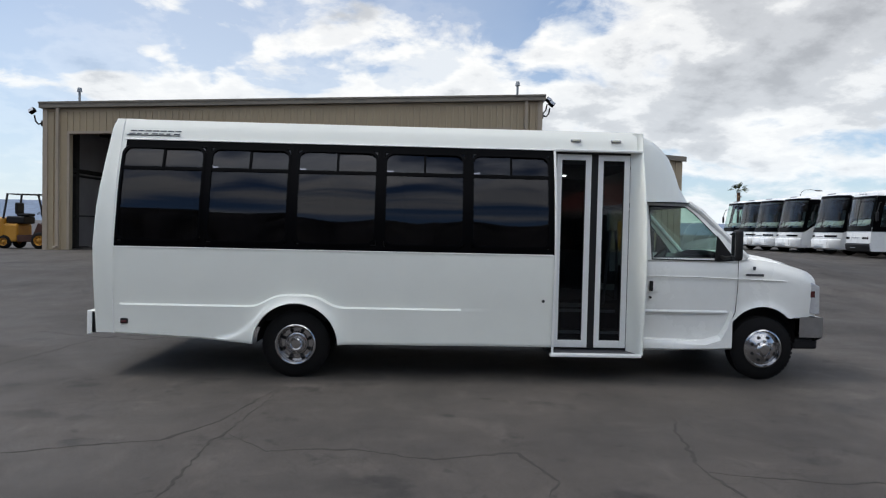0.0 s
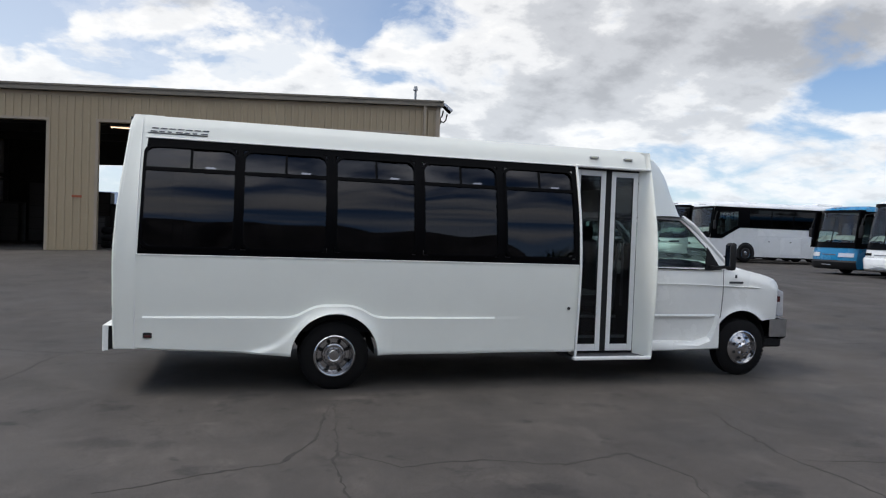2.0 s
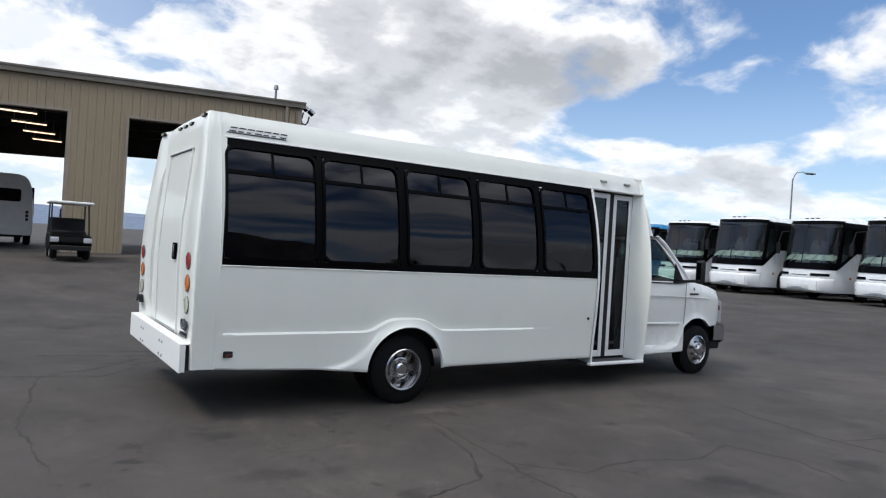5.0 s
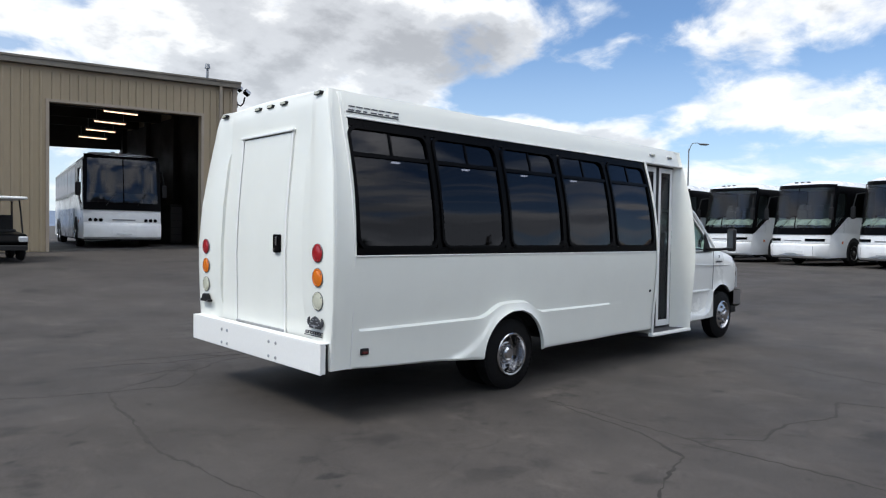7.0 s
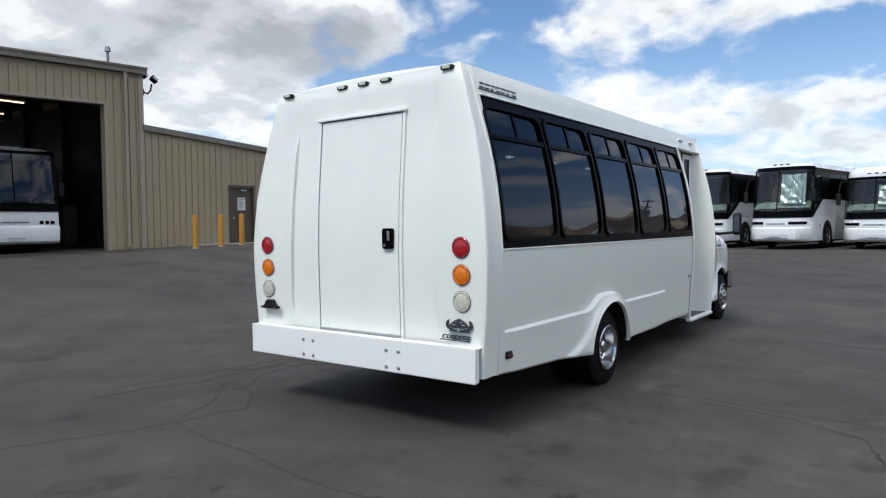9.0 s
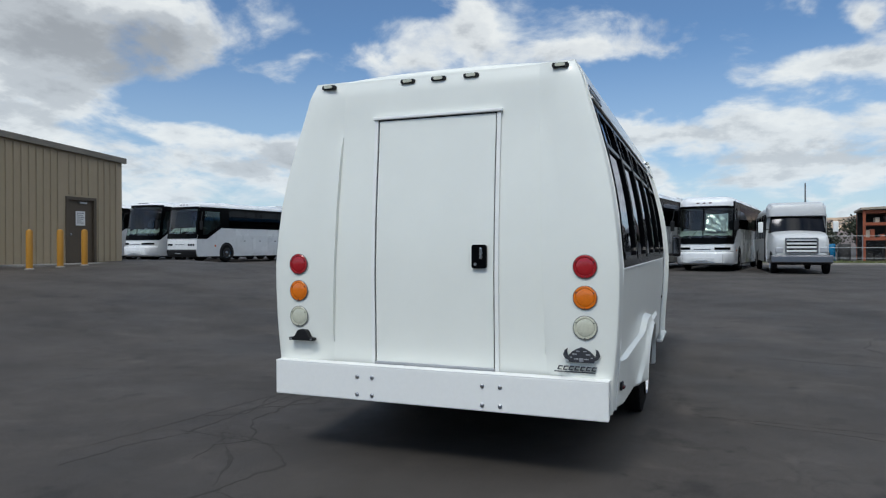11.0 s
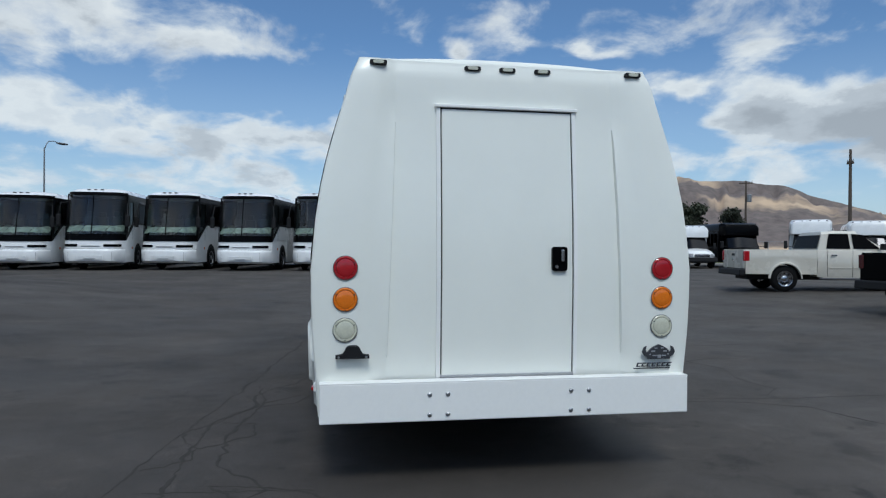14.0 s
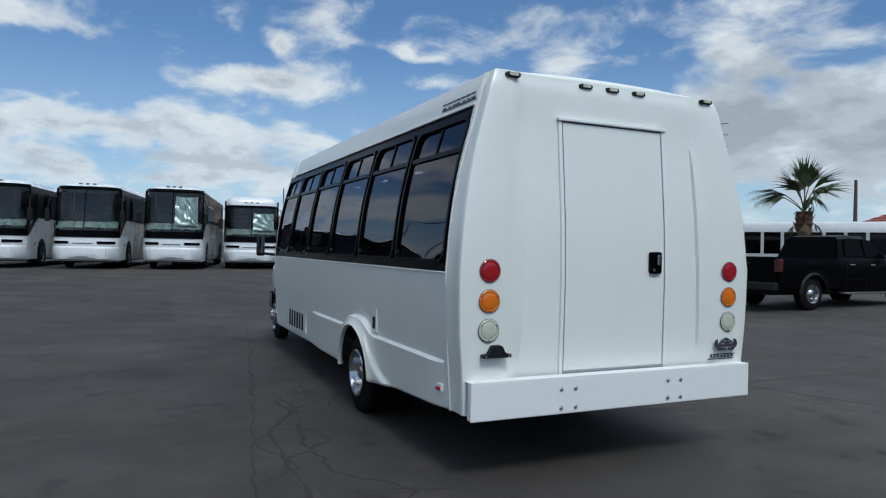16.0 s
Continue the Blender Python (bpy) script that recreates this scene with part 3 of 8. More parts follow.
def crack(points, width, seed, lift=0.002):
    """A wandering crack across the asphalt."""
    rnd = random.Random(seed)
    line = []
    for (x0, y0), (x1, y1) in zip(points, points[1:]):
        n = max(3, int(math.hypot(x1 - x0, y1 - y0) / 0.025))
        for k in range(n):
            t = k / n
            x, y = x0 + (x1 - x0) * t, y0 + (y1 - y0) * t
            dx = 0.05 * noise.noise(Vector((x * 2.2, y * 2.2, seed))) + 0.03 * noise.noise(Vector((x * 9, y * 9, seed))) + 0.014 * noise.noise(Vector((x * 26, y * 26, seed)))
            dy = 0.05 * noise.noise(Vector((x * 2.2, y * 2.2, seed + 50))) + 0.03 * noise.noise(Vector((x * 9, y * 9, seed + 50))) + 0.014 * noise.noise(Vector((x * 26, y * 26, seed + 50)))
            line.append((x + dx, y + dy))
    bm = bmesh.new()
    prev = None
    for i, (x, y) in enumerate(line):
        x2, y2 = line[min(i + 1, len(line) - 1)]
        x1, y1 = line[max(i - 1, 0)]
        d = math.hypot(x2 - x1, y2 - y1) or 1
        w = width * (0.35 + 1.5 * max(0.0, 0.35 + noise.noise(Vector((x * 3, y * 3, seed + 9))) + 0.5 * noise.noise(Vector((x * 17, y * 17, seed + 9))))) * (0.4 + 0.6 * math.sin(math.pi * (i + 1) / (len(line) + 1)))
        nx, ny = -(y2 - y1) / d * w, (x2 - x1) / d * w
        z = ground_z(x, y)
        cur = [bm.verts.new((x + nx * k, y + ny * k, z + h)) for k, h in ((1.0, -0.003), (0.7, lift), (-0.7, lift), (-1.0, -0.003))]
        if prev:
            for a in range(3):
                bm.faces.new((prev[a], prev[a + 1], cur[a + 1], cur[a]))
        prev = cur
    return bm


CRACKS = [
    [(2.2, -0.6), (2.12, -1.6), (2.05, -2.2), (2.02, -2.8), (2.04, -3.6), (1.9, -5.2)],
    [(2.08, -2.1), (2.5, -2.55), (3.1, -2.45), (3.8, -2.7), (4.4, -2.5), (4.6, -3.1), (4.4, -3.6)],
    [(6.0, -1.4), (5.88, -1.9), (5.78, -2.45), (5.72, -2.9), (5.75, -3.4), (5.9, -4.6)],
    [(5.74, -2.9), (6.6, -3.1), (7.6, -2.9), (8.8, -3.3)],
    [(-1.0, 2.4), (-1.16, 1.35), (-1.24, 0.6), (-1.25, 0.2), (-1.1, -1.0)],
    [(2.2, -0.5), (2.0, -1.25), (1.93, -1.75), (1.6, -2.3), (0.4, -2.7)],
    [(2.9, 2.8), (2.5, 3.2), (1.85, 3.55), (0.77, 3.58), (0.07, 3.56), (-0.4, 3.75), (-1.0, 3.8)],
    [(-0.5, 3.0), (-0.15, 3.1), (0.05, 2.9), (0.6, 3.3), (1.3, 3.35), (2.6, 3.15), (3.5, 3.3)],
    [(14.4, 2.2), (9.3, 2.6), (5.4, 3.15), (3.3, 3.45), (1.6, 3.72), (0.3, 3.9), (-1.4, 4.2)],
    [(0.1, 3.7), (0.0, 2.7), (-0.4, 2.3), (-1.0, 2.4), (-2.2, 2.9)],
    [(8.5, -4.0), (10.5, -3.4), (13.0, -3.9), (16.0, -3.2)],
    [(3.53, 3.27), (3.19, 3.16), (2.9, 3.28), (2.41, 3.2), (2.2, 3.38), (1.86, 3.45), (1.6, 3.72)],
    [(1.86, 3.45), (1.75, 3.15), (1.4, 3.12), (1.14, 3.39), (1.05, 3.54), (1.25, 3.67), (1.6, 3.72)],
    [(1.05, 3.54), (0.8, 3.5), (0.52, 3.86)], [(3.94, 2.72), (3.5, 2.95), (3.19, 3.16)], [(2.41, 3.2), (2.5, 2.9), (2.98, 2.62)],
    [(-0.9, 2.49), (-0.4, 2.75), (0.16, 3.32)], [(0.0, 2.63), (0.1, 2.9), (0.16, 3.32)],
]
for _i, _pts in enumerate(CRACKS):
    tagged(part("pavement_crack", crack(_pts, 0.016, 40 + _i), M_CRACK), "dark jagged crack in the asphalt", "crack", "cracks in the yard", "structure")



# ---- workshop building ----
WALL_Y, BACK_Y = 18.94, 30.5


def base_z(x):
    return 0.80 + 0.022 * x


def eave_z(x):
    return 6.44 + 0.0435 * x


def head_z(x):
    return 5.40 + 0.036 * x


BAYS = [(-9.93, -5.78), (-4.13, 0.33), (2.17, 6.98)]
X_L, X_R = -10.9, 8.27


def wall_piece(name, x0, x1, lo, hi, y0, y1, parent, mat):
    bm = bmesh.new()
    vs = [bm.verts.new(p) for p in ((x0, y0, lo(x0)), (x1, y0, lo(x1)), (x1, y0, hi(x1)), (x0, y0, hi(x0)), (x0, y1, lo(x0)), (x1, y1, lo(x1)), (x1, y1, hi(x1)), (x0, y1, hi(x0)))]
    for f in ((0, 1, 2, 3), (5, 4, 7, 6), (4, 0, 3, 7), (1, 5, 6, 2), (3, 2, 6, 7), (4, 5, 1, 0)):
        bm.faces.new([vs[i] for i in f])
    return part(name, bm, mat, parent)


def rib_row(x0, x1, lo, hi, y, step=0.25):
    """Standing ribs of metal siding."""
    bm = bmesh.new()
    n = int((x1 - x0) / step)
    for i in range(n + 1):
        x = x0 + 0.10 + i * step
        if x > x1 - 0.03:
            break
        for w, d in ((0.022, 0.044),):
            a, b = lo(x) + 0.02, hi(x) - 0.02
            vs = [bm.verts.new(p) for p in ((x - w * 1.7, y, a), (x - w, y - d, a), (x + w, y - d, a), (x + w * 1.7, y, a), (x - w * 1.7, y, b), (x - w, y - d, b), (x + w, y - d, b), (x + w * 1.7, y, b))]
            for f in ((0, 1, 5, 4), (1, 2, 6, 5), (2, 3, 7, 6)):
                bm.faces.new([vs[k] for k in f])
    return bm


def build_workshop():
    b = thing("workshop_building", "tan ribbed metal workshop with three open vehicle bays", "building", kind="structure")
    low = lambda x: base_z(x) - 0.5
    edges = [X_L] + [v for bay in BAYS for v in bay] + [X_R]
    for i in range(0, len(edges), 2):
        wall_piece("wall_front", edges[i], edges[i + 1], low, eave_z, WALL_Y, WALL_Y + 0.22, b, M_SIDING)
        part("siding_ribs", rib_row(edges[i], edges[i + 1], base_z, lambda x: eave_z(x) - 0.12, WALL_Y), M_SIDING, b)
    for x0, x1 in BAYS:
        wall_piece("wall_lintel", x0, x1, head_z, eave_z, WALL_Y, WALL_Y + 0.22, b, M_SIDING)
        part("lintel_ribs", rib_row(x0, x1, lambda x: head_z(x) + 0.06, lambda x: eave_z(x) - 0.12, WALL_Y), M_SIDING, b)
        # jamb and head trim
        for x in (x0, x1):
            s = 1 if x == x0 else -1
            wall_piece("bay_jamb", min(x, x - s * 0.09), max(x, x - s * 0.09), base_z, lambda v: head_z(v) + 0.05, WALL_Y - 0.045, WALL_Y, b, M_SIDING_TRIM)
        wall_piece("bay_head", x0 - 0.09, x1 + 0.09, lambda v: head_z(v), lambda v: head_z(v) + 0.09, WALL_Y - 0.05, WALL_Y - 0.004, b, M_SIDING_TRIM)
        # rolled-up shutter drum inside
        part("shutter_roll", cyl((x0 + 0.1, WALL_Y + 0.62, head_z(x0) + 0.42), (x1 - 0.1, WALL_Y + 0.62, head_z(x1) + 0.42), 0.28, n=20), M_SHOP_DARK, b)
    # back wall with the matching openings
    BACK_BAYS = [(-8.0, -3.67), (-2.1, 1.95), (3.05, 7.9)]
    edges_back = [X_L] + [v for bay in BACK_BAYS for v in bay] + [X_R]
    for i in range(0, len(edges_back), 2):
        # inner walls take the dark colour that holds the hall's shade
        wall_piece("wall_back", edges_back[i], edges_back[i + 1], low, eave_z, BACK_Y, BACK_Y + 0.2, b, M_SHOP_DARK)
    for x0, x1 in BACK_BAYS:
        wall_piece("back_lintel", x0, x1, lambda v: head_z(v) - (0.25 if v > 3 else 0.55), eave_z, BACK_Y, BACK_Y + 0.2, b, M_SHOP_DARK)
    for x0 in (X_L, X_R - 0.2):
        bm = box((x0, WALL_Y + 0.22, base_z(x0) - 0.5), (x0 + 0.2, BACK_Y, eave_z(x0 + 0.1) - 0.06))
        part("wall_side", bm, M_SIDING, b)
        for k in range(4):
            y = WALL_Y + 1.6 + k * 3.2
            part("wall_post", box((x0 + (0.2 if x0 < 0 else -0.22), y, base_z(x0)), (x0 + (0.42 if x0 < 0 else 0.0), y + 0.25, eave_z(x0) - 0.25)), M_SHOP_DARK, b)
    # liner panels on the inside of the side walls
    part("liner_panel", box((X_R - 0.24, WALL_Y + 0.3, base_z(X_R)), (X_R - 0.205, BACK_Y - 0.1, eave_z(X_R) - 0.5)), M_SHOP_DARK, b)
    part("liner_panel", box((X_L + 0.205, WALL_Y + 0.3, base_z(X_L)), (X_L + 0.24, BACK_Y - 0.1, eave_z(X_L) - 0.5)), M_LINER, b, "grey steel liner panel")
    for z, r in ((3.75, 0.09), (3.55, 0.05), (1.9, 0.03)):
        part("wall_pipe", cyl((X_L + 0.36, WALL_Y + 1.0, z), (X_L + 0.36, BACK_Y - 0.6, z + 0.05), r, n=10), M_SHOP_DARK, b)
    # roof and its deck
    wall_piece("roof", X_L - 0.15, X_R + 0.15, lambda x: eave_z(x) + 0.02, lambda x: eave_z(x) + 0.12, WALL_Y + 0.04, BACK_Y + 0.3, b, M_GALV)
    # eave gutter with a lip
    wall_piece("eave_gutter", X_L - 0.13, X_R + 0.13, lambda x: eave_z(x) + 0.02, lambda x: eave_z(x) + 0.22, WALL_Y - 0.17, WALL_Y + 0.03, b, M_GUTTER)
    wall_piece("gutter_lip", X_L - 0.14, X_R + 0.14, lambda x: eave_z(x) + 0.18, lambda x: eave_z(x) + 0.245, WALL_Y - 0.20, WALL_Y - 0.172, b, M_GUTTER)
    for x in (-10.35, 7.66):
        bm = box((x - 0.055, WALL_Y - 0.14, base_z(x) + 0.14), (x + 0.055, WALL_Y - 0.035, eave_z(x) + 0.05), 0.012)
        part("downspout", bm, M_SIDING_TRIM, b)
        part("downspout_foot", box((x - 0.06, WALL_Y - 0.32, base_z(x) + 0.05), (x + 0.06, WALL_Y - 0.05, base_z(x) + 0.15), 0.02), M_SIDING_TRIM, b)
    for x in (X_L + 0.05, X_R - 0.05):
        wall_piece("corner_trim", x - 0.09, x + 0.09, base_z, eave_z, WALL_Y - 0.05, WALL_Y - 0.033, b, M_SIDING_TRIM)
    for x in (-9.75, 7.35):
        part("roof_pipe", cyl((x, WALL_Y + 0.35, eave_z(x)), (x, WALL_Y + 0.35, eave_z(x) + 0.75), 0.045, n=12), M_GALV, b)
        part("pipe_cap", cyl((x, WALL_Y + 0.35, eave_z(x) + 0.70), (x, WALL_Y + 0.35, eave_z(x) + 0.86), 0.10, 0.07, n=12), M_GALV, b)
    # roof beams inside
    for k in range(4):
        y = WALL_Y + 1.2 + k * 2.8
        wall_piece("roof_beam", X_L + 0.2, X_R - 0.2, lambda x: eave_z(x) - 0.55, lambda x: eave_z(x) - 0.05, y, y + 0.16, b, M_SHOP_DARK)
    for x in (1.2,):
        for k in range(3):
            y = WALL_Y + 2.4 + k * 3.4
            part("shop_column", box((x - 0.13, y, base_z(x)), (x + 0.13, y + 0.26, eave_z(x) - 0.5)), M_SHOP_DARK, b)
    fl = sheet([[(x, y, base_z(x) + 0.012) for x in (X_L, -4, 2, X_R)] for y in (WALL_Y + 0.02, 24, 30, BACK_Y + 0.1)])
    part("shop_floor", fl, M_SHOP_FLOOR, b)
    # annex with a lower roof that falls away from the hall
    ax0, ax1 = X_R + 0.004, 13.95
    top = lambda x: 5.03 - 0.064 * (x - 8.27)
    d0, d1 = 11.69, 12.79
    dh = lambda x: 3.22
    wall_piece("annex_wall", ax0, d0, lambda x: base_z(x) - 0.5, top, WALL_Y + 0.01, WALL_Y + 0.2, b, M_SIDING)
    wall_piece("annex_wall", d1, ax1, lambda x: base_z(x) - 0.5, top, WALL_Y + 0.01, WALL_Y + 0.2, b, M_SIDING)
    wall_piece("annex_wall", d0, d1, dh, top, WALL_Y + 0.01, WALL_Y + 0.2, b, M_SIDING)
    part("annex_ribs", rib_row(ax0, d0 - 0.08, base_z, lambda x: top(x) - 0.1, WALL_Y + 0.01), M_SIDING, b)
    part("annex_ribs", rib_row(d1 + 0.05, ax1, base_z, lambda x: top(x) - 0.1, WALL_Y + 0.01), M_SIDING, b)
    part("annex_ribs", rib_row(d0, d1, lambda x: 3.32, lambda x: top(x) - 0.1, WALL_Y + 0.01), M_SIDING, b)
    part("annex_side", box((ax1 - 0.2, WALL_Y + 0.2, 0.4), (ax1, 30.0, top(ax1) - 0.02)), M_SIDING, b)
    part("annex_back", box((ax0, 29.8, 0.4), (ax1 - 0.2, 30.0, top(ax1) - 0.02)), M_SIDING, b)
    wall_piece("annex_roof", ax0, ax1 + 0.10, lambda x: top(x) + 0.01, lambda x: top(x) + 0.09, WALL_Y, 30.1, b, M_GALV)
    wall_piece("annex_fascia", ax0, ax1 + 0.12, lambda x: top(x) - 0.07, lambda x: top(x) + 0.12, WALL_Y - 0.10, WALL_Y - 0.004, b, M_GUTTER)
    dr = part("annex_door", box((d0 + 0.05, WALL_Y + 0.05, base_z(12) + 0.02), (d1 - 0.05, WALL_Y + 0.10, 3.17)), M_DOOR_TAN, b, "dark tan steel personnel door")
    part("door_frame", ring_frame([(d0 - 0.04, 0.95), (d1 + 0.04, 0.95), (d1 + 0.04, 3.27), (d0 - 0.04, 3.27)], [(d0 + 0.05, 0.95), (d1 - 0.05, 0.95), (d1 - 0.05, 3.17), (d0 + 0.05, 3.17)], WALL_Y - 0.03, WALL_Y + 0.12), M_DOOR_TAN, b)
    part("door_knob", lathe([(0, 0.012), (0.03, 0.012), (0.035, 0.035), (0.06, 0.035), (0.075, 0.0)], (d0 + 0.16, WALL_Y + 0.05, 2.02), (0, -1, 0), 12), M_STEEL, dr)
    part("door_closer", box((d0 + 0.5, WALL_Y + 0.0, 3.05), (d0 + 0.8, WALL_Y + 0.05, 3.11), 0.01), M_STEEL, dr)
    sg = part("door_notice", box((12.06, WALL_Y + 0.028, 2.32), (12.42, WALL_Y + 0.046, 2.80)), M_PAPER, b, "white notice board with grey print")
    for k in range(6):
        w = (0.28, 0.22, 0.27, 0.25, 0.18, 0.26)[k]
        part("print_line", box((12.10, WALL_Y + 0.024, 2.72 - k * 0.065), (12.10 + w, WALL_Y + 0.027, 2.745 - k * 0.065)), M_INK, sg)
    # low concrete stoop along the annex
    part("stoop", box((9.4, WALL_Y - 0.9, 0.55), (13.3, WALL_Y + 0.0, base_z(11) + 0.03), 0.02), M_CONCRETE, b)
    part("wall_label", box((-4.93, WALL_Y - 0.05, 2.55), (-4.62, WALL_Y - 0.035, 2.63)), M_ORANGE, b)


build_workshop()


def flood_lamp(at, out, group="flood lamps on the workshop corners"):
    """A twin-armed floodlight bracketed to the eave corner."""
    t = thing("floodlight", "black floodlight on a bent bracket at the eave corner", "floodlight", group, at=Matrix.Translation(at))
    part("bracket", tube([(0, 0, 0), (out * 0.12, -0.05, -0.05), (out * 0.20, -0.10, 0.05), (out * 0.24, -0.12, 0.28)], 0.03), M_BLACK, t)
    part("wall_plate", box((-0.05, -0.02, -0.12), (0.02, 0.05, 0.10), 0.01), M_BLACK, t)
    bm = box((-0.12, -0.08, -0.085), (0.12, 0.09, 0.085), 0.025)
    bmesh.ops.transform(bm, matrix=pose(out * 0.30, -0.16, 0.44, -25, out * 35, 0), verts=bm.verts)
    part("lamp_head", bm, M_BLACK_GLOSS, t)
    bm = box((-0.10, -0.092, -0.065), (0.10, -0.08, 0.065))
    bmesh.ops.transform(bm, matrix=pose(out * 0.30, -0.16, 0.44, -25, out * 35, 0), verts=bm.verts)
    part("lens", bm, M_LENS_HEAD, t)
    return t


flood_lamp((X_R + 0.06, WALL_Y - 0.02, eave_z(X_R) - 0.55), 1)
flood_lamp((X_R + 0.06, WALL_Y + 0.6, eave_z(X_R) - 0.30), 1)
flood_lamp((X_L - 0.06, WALL_Y - 0.02, eave_z(X_L) - 0.55), -1)


def tube_light(x, y, z, length=1.5):
    t = thing("tube_light", "lit warm fluorescent strip light hung from the roof beams", "strip light", "strip lights in the workshop", at=pose(x, y, z))
    part("housing", prism([(-0.09, 0.0), (0.09, 0.0), (0.05, 0.07), (-0.05, 0.07)], -length / 2, length / 2, axis=0), M_GALV, t)
    part("tube", cyl((-length / 2 + 0.03, 0, -0.03), (length / 2 - 0.03, 0, -0.03), 0.022, n=10), M_TUBE, t)
    for s in (-0.5, 0.5):
        part("hanger", cyl((s, 0, 0.06), (s, 0, 0.75), 0.008, n=6), M_STEEL, t)


for _bx, _n in ((-3.6, 3), (-1.0, 4), (4.96, 4)):
    for _k in range(_n):
        tube_light(_bx + 0.45 * _k, WALL_Y + 2.2 + 2.75 * _k, eave_z(_bx) - 0.88, 1.2)


def bollard(x, y):
    z = ground_z(x, y)
    t = thing("bollard", "yellow painted steel safety bollard", "bollard", "bollards by the annex door", at=pose(x, y, z - 0.05))
    part("post", lathe([(0, 0.09), (1.10, 0.09), (1.15, 0.075), (1.18, 0.0)], (0, 0, 0), (0, 0, 1), 20), M_YELLOW, t, smooth=40)
    part("base_ring", lathe([(0, 0.13), (0.06, 0.13), (0.075, 0.09)], (0, 0, 0), (0, 0, 1), 20), M_CONCRETE, t)


for _x, _y in ((9.0, 17.15), (10.14, 17.35), (11.12, 17.5)):
    bollard(_x, _y)


# ---- the shuttle bus ----
M_GREY_SEAL = material("grey_rubber_seal", (0.10, 0.10, 0.105), 0.7, grain=0.15)
M_BUMPER_FRONT = material("dull_front_bumper_chrome", (0.46, 0.46, 0.47), 0.28, 1.0, grain=0.1, grain_scale=10)
MID = 1.295                       # centre line of the bus
HALF = [(0.30, 1.28), (0.70, 1.30), (1.0, 1.33), (1.43, 1.345), (1.8, 1.31), (2.0, 1.28), (2.19, 1.24), (2.4, 1.185), (2.64, 1.11), (2.78, 1.075), (2.88, 1.03)]


def half_width(z):
    return sum(lerp(HALF, z + d) for d in (-0.12, -0.08, -0.04, 0.0, 0.04, 0.08, 0.12)) / 7 if z < 2.7 else lerp(HALF, z)


def side_y(z, s):
    """Outer face of the side wall; s is -1 for the door side, 1 for the other."""
    return MID + s * half_width(z)


HUB_R, HUB_F = 2.255, 7.70


def skirt_z(x):
    return lerp([(0.1, 0.47), (1.2, 0.42), (1.75, 0.38), (6.5, 0.38)], x)


def arch_z(x, cx, r, cz=0.37):
    d = abs(x - cx)
    return cz + math.sqrt(max(r * r - d * d, 0)) if d < r else 0


def build_wheel(name, parent, x, y_out, s, dual, radius=0.375, rim_r=0.215):
    """y_out: outer tyre face; s: outward direction."""
    w = new(name)
    w.parent = parent
    w.matrix_basis = pose(x, y_out, radius)
    tw = 0.215
    for k in range(2 if dual else 1):
        o = -s * k * 0.30
        prof = [(0.0, rim_r + 0.005), (0.0, radius - 0.10), (0.018, radius - 0.05), (0.03, radius - 0.012), (0.045, radius), (tw - 0.045, radius), (tw - 0.03, radius - 0.012), (tw - 0.015, radius - 0.06), (tw, rim_r + 0.005)]
        bm = lathe([(a, r) for a, r in prof], (0, o, 0), (0, -s, 0), 40, False)
        part("tyre", bm, M_TYRE, w, smooth=35)
        bm = bmesh.new()
        for i in range(44):
            a = i * math.tau / 44
            for side in (0.05, 0.115):
                c = Vector((math.cos(a) * (radius - 0.003), o - s * side, math.sin(a) * (radius - 0.003)))
                r = bmesh.ops.create_cube(bm, size=1)["verts"]
                rot = Matrix.Rotation(-a, 3, "Y")
                for v in r:
                    v.co = rot @ Vector((v.co.x * 0.010, v.co.y * 0.05, v.co.z * 0.034)) + c
        part("tread", bm, M_TYRE, w)
    if dual:   # deep dish with a small hub
        prof = [(-0.012, rim_r + 0.012), (-0.020, rim_r + 0.002), (-0.016, rim_r - 0.012), (0.012, rim_r - 0.022), (0.085, rim_r - 0.030), (0.100, rim_r - 0.040), (0.098, 0.135), (0.070, 0.122), (0.066, 0.108), (0.085, 0.098), (0.085, 0.078), (0.035, 0.070), (0.018, 0.052), (0.014, 0.0)]
    else:      # domed
        prof = [(-0.010, rim_r + 0.012), (-0.018, rim_r - 0.004), (0.012, rim_r - 0.022), (0.005, rim_r - 0.045), (-0.035, 0.11), (-0.042, 0.085), (-0.055, 0.075), (-0.07, 0.055), (-0.075, 0.0)]
    rim = part("rim", lathe(prof, (0, 0, 0), (0, -s, 0), 40, False), M_CHROME, w, "polished chrome wheel liner", smooth=30)
    for i in range(8):
        a = (i + 0.5) * math.tau / 8
        d0, d1, rr = (0.086, 0.104, 0.155) if dual else (-0.024, -0.006, 0.138)
        c = Vector((math.cos(a) * rr, 0, math.sin(a) * rr))
        part("hand_hole", cyl(c + Vector((0, -s * d0, 0)), c + Vector((0, -s * d1, 0)), 0.021, n=12), M_DARK, rim)
        a = i * math.tau / 8
        rr = 0.095
        c = Vector((math.cos(a) * rr, 0, math.sin(a) * rr))
        d = 0.055 if dual else -0.065
        part("lug_nut", cyl(c + Vector((0, -s * (d + 0.03), 0)), c + Vector((0, -s * d, 0)), 0.013, n=6), M_CHROME, rim)
    return w


